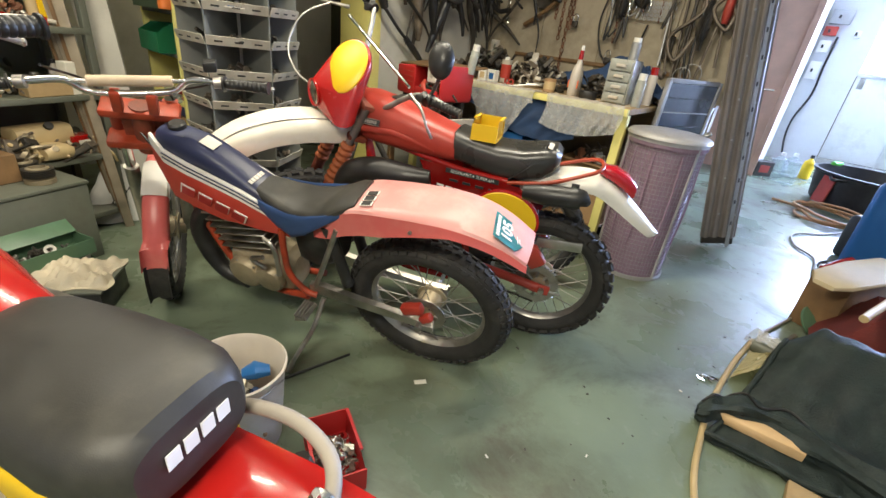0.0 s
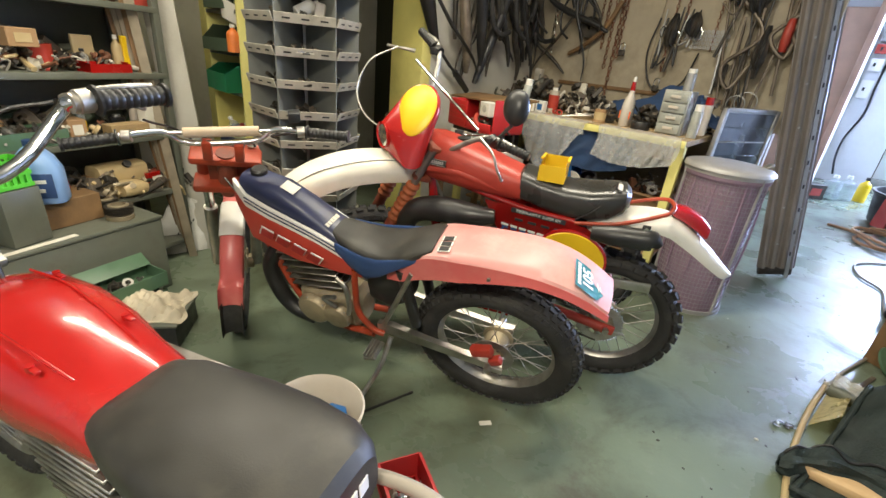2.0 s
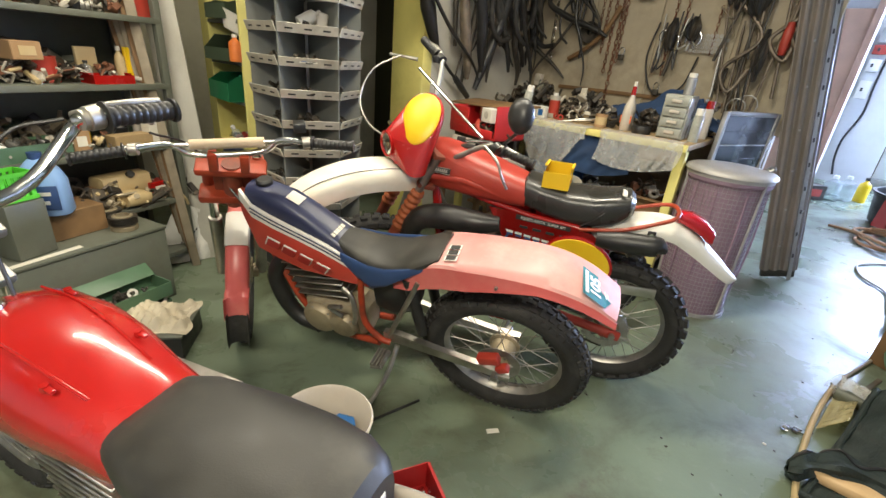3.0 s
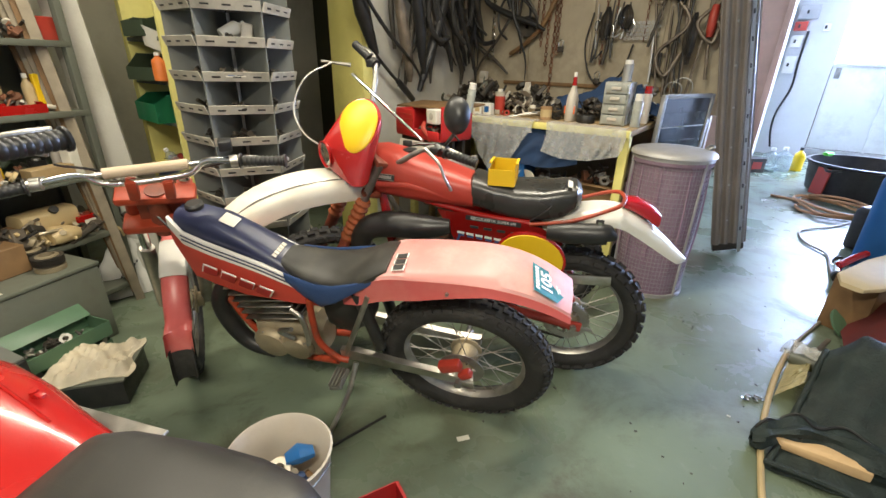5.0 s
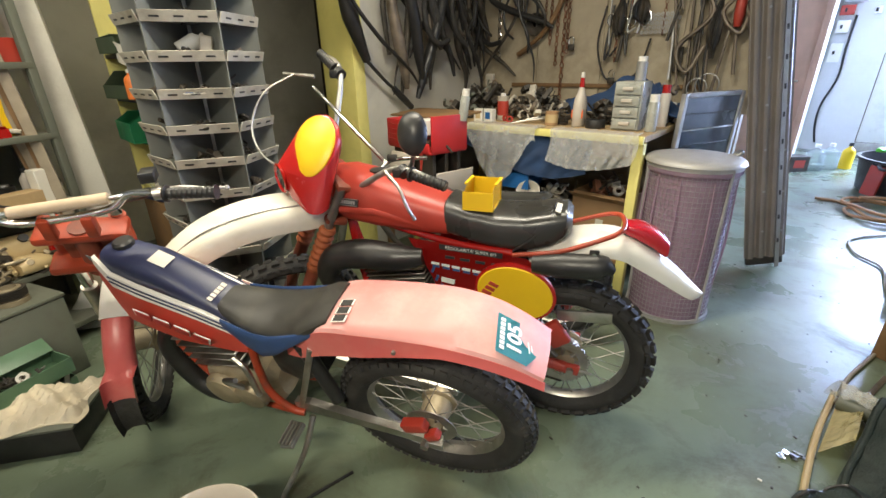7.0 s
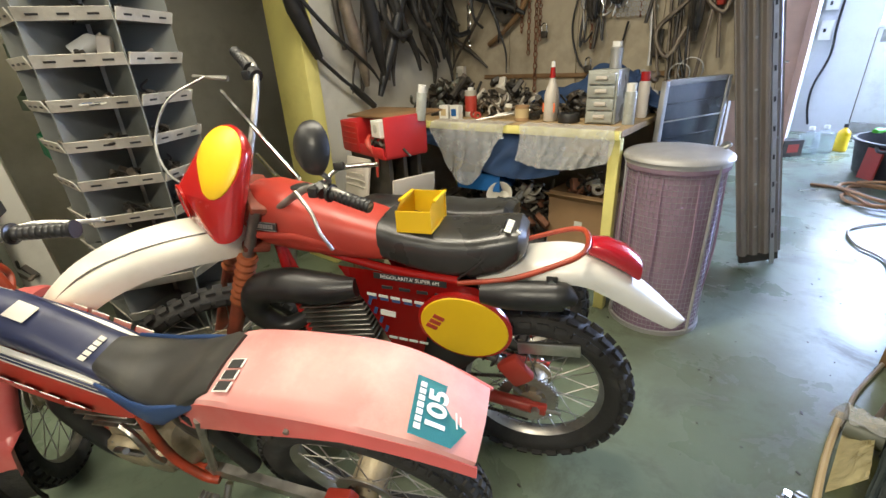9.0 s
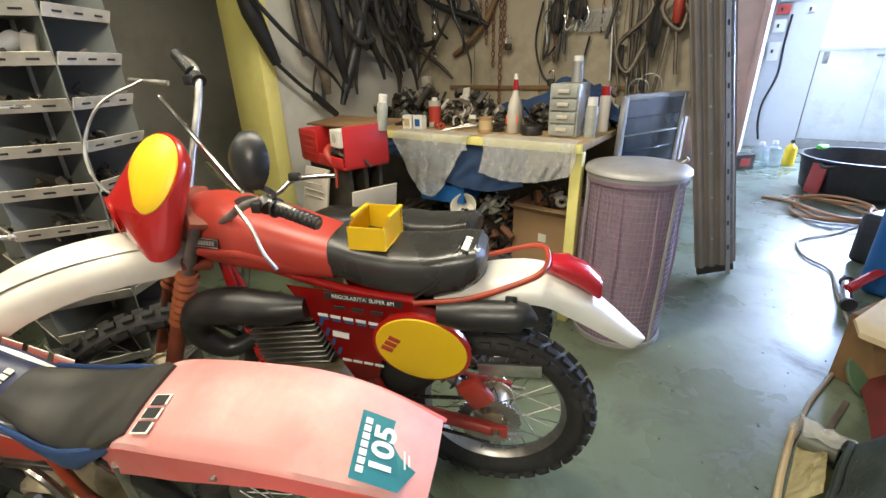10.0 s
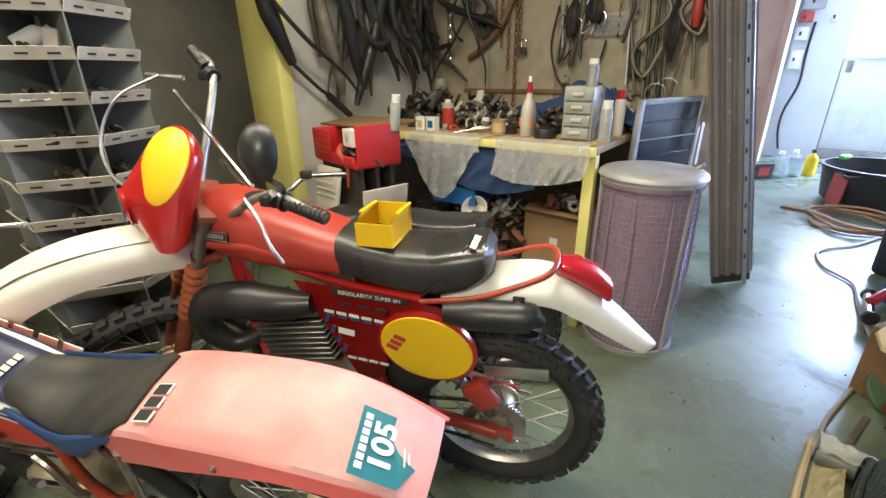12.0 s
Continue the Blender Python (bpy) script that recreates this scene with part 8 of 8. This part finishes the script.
for a in (200, 290):
    part("handle", T([(0.57 * math.cos(radians(a - 9)), 0.57 * math.sin(radians(a - 9)), 0.35), (0.63 * math.cos(radians(a)), 0.63 * math.sin(radians(a)), 0.33), (0.57 * math.cos(radians(a + 9)), 0.57 * math.sin(radians(a + 9)), 0.35)], 0.016, 8), M_black, tubb)
part("red_patch", B((0.02, 0.16, 0.30), (-0.555, -0.1, 0.19), (0, 6, 10)), M_red_dull, tubb, "red plastic patch")
single("glove", hull([(-0.08, 0, 0.03, 0.02), (0, 0, 0.05, 0.03), (0.08, 0, 0.03, 0.02)], 10), M_lime, "yellow-green glove lying on the tub rim", "glove", m=at(4.66, 6.16, 0.40, 30))
hpts = [(3.66, 5.47, 0.014), (3.80, 5.33, 0.014), (3.80, 5.15, 0.014)]
for k in range(30):
    a = 2.6 + k * 0.62
    rr = 0.30 + 0.05 * math.sin(k * 1.7)
    hpts.append((3.93 + rr * 0.95 * math.cos(a) + 0.02 * math.sin(3 * k), 4.90 + rr * 1.15 * math.sin(a), 0.016 + 0.003 * k))
single("coiled_hose", T(hpts, 0.014, 8, 4), mat("orange_tan_rubber", (0.42, 0.22, 0.10), 0.6), "coil of orange-tan air hose on the floor", "hose")
single("air_hose", T([(3.90, 4.56, 0.014), (3.56, 4.37, 0.012), (3.28, 4.28, 0.012), (3.13, 4.16, 0.012), (3.02, 3.91, 0.012), (3.02, 3.67, 0.012), (2.82, 3.35, 0.012), (2.65, 3.05, 0.012), (2.54, 2.88, 0.012), (2.28, 2.63, 0.012), (2.0, 2.40, 0.012), (1.88, 2.28, 0.012), (1.79, 2.19, 0.012)], 0.0088, 8), M_hose, "grey-tan air hose snaking over the floor", "hose")
can_ = thing("black_canister", "black plastic canister with shiny handle", "canister", m=at(3.47, 3.86, 0, 25))
part("body", B((0.34, 0.20, 0.36), (0, 0, 0.18), (0, 0, 0), 0.04, 3), M_black, can_)
part("handle", T([(-0.10, 0, 0.35), (-0.08, 0, 0.41), (0.06, 0, 0.41), (0.10, 0, 0.35)], 0.014, 8), M_black, can_)
part("cap", C((0.13, 0, 0.34), (0.13, 0, 0.40), 0.03), M_black, can_)
bd_ = thing("blue_drum", "tall blue plastic drum standing on the floor", "drum", m=at(3.23, 3.36, 0, 38))
part("body", B((0.42, 0.40, 0.74), (0, 0, 0.37), (0, 0, 0), 0.07, 4), M_blue, bd_)
part("neck", C((0.0, 0.05, 0.73), (0, 0.05, 0.79), 0.05), M_blue, bd_)
jk = thing("trolley_jack", "red trolley jack with chrome roller resting on the floor", "jack")
part("roller", C((2.72, 3.16, 0.06), (2.90, 3.40, 0.06), 0.026), M_chrome, jk)
for p in ((2.705, 3.14, 0.06), (2.915, 3.42, 0.06)):
    part("wheel_end", C(p, (p[0] - 0.006, p[1] - 0.02, p[2]), 0.04), M_black, jk)
part("arm", T([(2.81, 3.28, 0.08), (2.92, 3.31, 0.13), (3.02, 3.33, 0.17)], 0.028, 8, smooth=False), M_red, jk)
part("arm", T([(2.96, 3.02, 0.06), (3.0, 3.06, 0.10), (3.05, 3.14, 0.14)], 0.024, 8), M_red, jk)
part("post", C((2.90, 2.98, 0.02), (2.97, 3.08, 0.16), 0.022), M_red_dull, jk)

# ---- covered heap, wood, straps and foil ----
E1, E2 = Vector((0.83, -0.56, 0)), Vector((-0.56, -0.83, 0))


def tarpf(s, t):
    d = -0.12 + 0.78 * t
    p = Vector((1.74, 1.97, 0)) + Vector((0.90, -0.43, 0)) * (1.2 * s) + Vector((-0.70, -0.71, 0)) * d + Vector((-0.7, -0.7, 0)) * 0.03 * math.sin(6 * s)
    z = float(np.interp(d, [-0.12, -0.05, 0.0, 0.06, 0.26, 0.34, 0.45, 0.66], [0.02, 0.29, 0.345, 0.335, 0.12, 0.05, 0.035, 0.02]))
    z *= min(1, 0.55 + s * 5)
    q = Vector((p.x * 6, p.y * 6, 0.5))
    z += 0.020 * noise.noise(q) + 0.010 * noise.noise(q * 3.1) + 0.004 * math.sin(60 * s + 9 * t)
    return Vector((p.x + 0.012 * noise.noise(q * 2), p.y, max(0.012, z)))
cover = thing("net_cover", "dark green mesh cover draped over a low heap", "cover")
part("mesh_sheet", grid_sheet(tarpf, 70, 60, 0.006), M_tarp, cover)
part("hem", T([tarpf(k / 12, 0.985) + Vector((0, 0, 0.012)) for k in range(13)], 0.012, 8), M_tarp, cover)
part("hem", T([tarpf(0.012, k / 12) + Vector((0, 0, 0.010)) for k in range(13)], 0.010, 8), M_tarp, cover)
def rollf(s, t):
    a = 2 * math.pi * t
    c = smooth_path([(1.28, 1.60, 0.05), (1.37, 1.62, 0.065), (1.48, 1.61, 0.075), (1.60, 1.54, 0.075), (1.74, 1.40, 0.07), (1.9, 1.24, 0.07)], 8)
    p = c[min(int(s * (len(c) - 1)), len(c) - 1)]
    r = 0.055 * (1 + 0.25 * math.sin(5 * a + 8 * s) + 0.2 * math.sin(23 * s)) * (0.5 + 0.5 * min(1, s * 8))
    return p + Vector((0.4 * r * math.cos(a), r * math.cos(a) * 0.9, 0.0 + 0.85 * r * math.sin(a)))
roll = thing("net_roll", "bunched dark mesh along the edge of the cover", "cover")
part("mesh_sheet", grid_sheet(rollf, 40, 20, 0.004), M_tarp, roll)
part("hem", T([rollf(0.04 + 0.9 * k / 14, 0.17 + 0.05 * math.sin(k * 1.3)) + Vector((0, 0, 0.004)) for k in range(15)], 0.006, 6), M_black, roll)
wd = single("wood_offcut", hull([(-0.14, 0, 0.02, 0.015), (-0.11, 0, 0.042, 0.024), (0.10, 0.005, 0.055, 0.03), (0.15, 0.0, 0.05, 0.026)], 14, 4), mat("pale_cut_wood", (0.62, 0.42, 0.22), 0.6, 0, 0.12, 7, 0.06, 60, (0.4, 0.24, 0.1), 0.4, 6), "pale cut wooden block under the mesh", "wood block", m=at(1.49, 1.555, 0.05, -28))
for x, y in ((-0.06, 0.0), (0.06, 0.02)):
    kn = part("knot_hole", C((x, y - 0.01, 0.034), (x, y - 0.01, 0.041), 0.008, n=10), M_ink, wd)
single("wood_offcut", B((0.34, 0.10, 0.03), (0, 0, 0.015), bevel=0.004), M_wood, "flat pale board offcut on the floor", "wood block", m=at(1.62, 1.22, 0.0, -35))
single("yellow_strip", T([(1.84, 2.26, 0.012), (1.60, 1.98, 0.012), (1.38, 1.68, 0.012), (1.26, 1.48, 0.012), (1.16, 1.28, 0.012), (1.08, 1.02, 0.012)], 0.012, 8), M_tan, "yellowish plastic strip lying along the floor", "strip")
def foilf(s, t):
    x, y = 1.76 + 0.20 * s + 0.03 * t, 2.13 - 0.22 * s + 0.12 * t
    q = Vector((x * 14, y * 14, 2.0))
    return Vector((x, y, 0.02 + 0.115 * math.sin(math.pi * min(1, 0.25 + 0.75 * t)) + 0.03 * noise.noise(q) + 0.015 * noise.noise(q * 3)))
single("veneer_support", B((0.5, 0.2, 0.33), (0, 0, 0.166), bevel=0.005), M_brown_wood, "low brown crate under the bent board", "crate", m=at(2.48, 2.62, 0, 28))
single("foil_sheet", grid_sheet(foilf, 30, 20, 0.002), M_sheet, "crumpled clear plastic film over the heap's corner", "plastic film")
def yfoil(s, t):
    q = Vector((7 * s, 9 * t, 4))
    return Vector((1.56 + 0.23 * s + 0.09 * t, 1.90 + 0.27 * s - 0.015 * t, 0.014 + 0.07 * t * (1 - 0.5 * s) + 0.02 * (noise.noise(q) + 1) * t))
M_yellow_film = clear("yellowed_film", (0.84, 0.76, 0.46), 0.25, 0.6, 0.6)
single("yellow_film", grid_sheet(yfoil, 30, 10, 0.0015), M_yellow_film, "yellowed plastic film edge on the floor", "plastic film")
single("grey_pipe", C((1.775, 2.15, 0.055), (1.98, 1.90, 0.075), 0.034, n=20), M_grey_paint, "short grey-brown pipe wrapped in plastic film", "pipe")
single("red_blanket", grid_sheet(lambda s, t: Vector((2.02 + 0.95 * s + 0.30 * t, 2.12 - 0.62 * s + 0.46 * t, 0.03 + 0.30 * min(1, 6 * min(s, 1 - s, t, 1 - t)) + 0.02 * math.sin(9 * s + 4 * t))), 30, 30, 0.006), M_red_cloth, "dark red blanket over a low crate", "blanket")
bo = single("veneer_board", hull([(-0.36, 0, 0.05, 0.012), (-0.30, 0.02, 0.10, 0.014), (0.0, 0.035, 0.12, 0.014), (0.36, 0.03, 0.12, 0.014)], 12, 5), mat("pale_board", (0.55, 0.45, 0.28), 0.6, 0, 0.12, 6, 0.05), "pale bent board resting on the red blanket", "board", m=at(2.40, 2.50, 0.362, 28))
single("brass_tube", C((2.03, 1.99, 0.375), (2.40, 2.28, 0.40), 0.018), M_tan, "yellow metal tube lying on the blanket", "tube")
single("metal_scrap", B((0.26, 0.022, 0.012), (0, 0, 0.006), bevel=0.003), M_mid_stuff, "small bent steel scrap on the floor", "scrap", m=at(2.05, 2.32, 0, 40))
single("scrap_disc", LA([(0.0, 0), (0.09, 0), (0.09, 0.012), (0.03, 0.03), (0, 0.03)], 20), M_green_paint, "green metal disc leaning on the floor", "scrap", m=at(2.27, 2.50, 0.05, 30, 50))
# litter flecks on the floor
lt = thing("floor_litter", "small dark crumbs and flecks scattered on the floor", "litter", kind="stuff")
lb, lp = bmesh.new(), bmesh.new()
for k in range(240):
    x, y = rs.uniform(0.2, 3.4), rs.uniform(1.2, 5.6)
    q = rs.uniform(0.002, 0.008)
    box(lb if k % 9 else lp, (q * rs.uniform(1, 2.5), q, 0.003), pose(x, y, 0.002, 0, 0, rs.uniform(0, 180)))
part("crumb", lb, M_dark_stuff, lt, smooth=False)
part("fleck", lp, M_paper, lt, smooth=False)
fo = thing("foil_scrap", "small crumpled shiny foil scrap on the floor", "scrap", m=at(1.459, 1.871, 0.003))
for k in range(7):
    part("crease", B((0.03, 0.02, 0.004), (0.014 * k - 0.04, 0.012 * (k % 3), 0.004), (20 * (k % 2), 14, 25 * k)), M_chrome, fo)
single("paper_scrap", B((0.05, 0.022, 0.002), (0, 0, 0.002), (0, 0, 0)), M_paper, "small torn white paper scrap on the floor", "scrap", m=at(0.173, 1.536, 0, 20))
single("floor_cable", T([(-0.15, 1.62, 0.006), (-0.33, 1.44, 0.006), (-0.55, 1.22, 0.006)], 0.006, 6), M_black, "thin black cable lying on the floor", "cable")
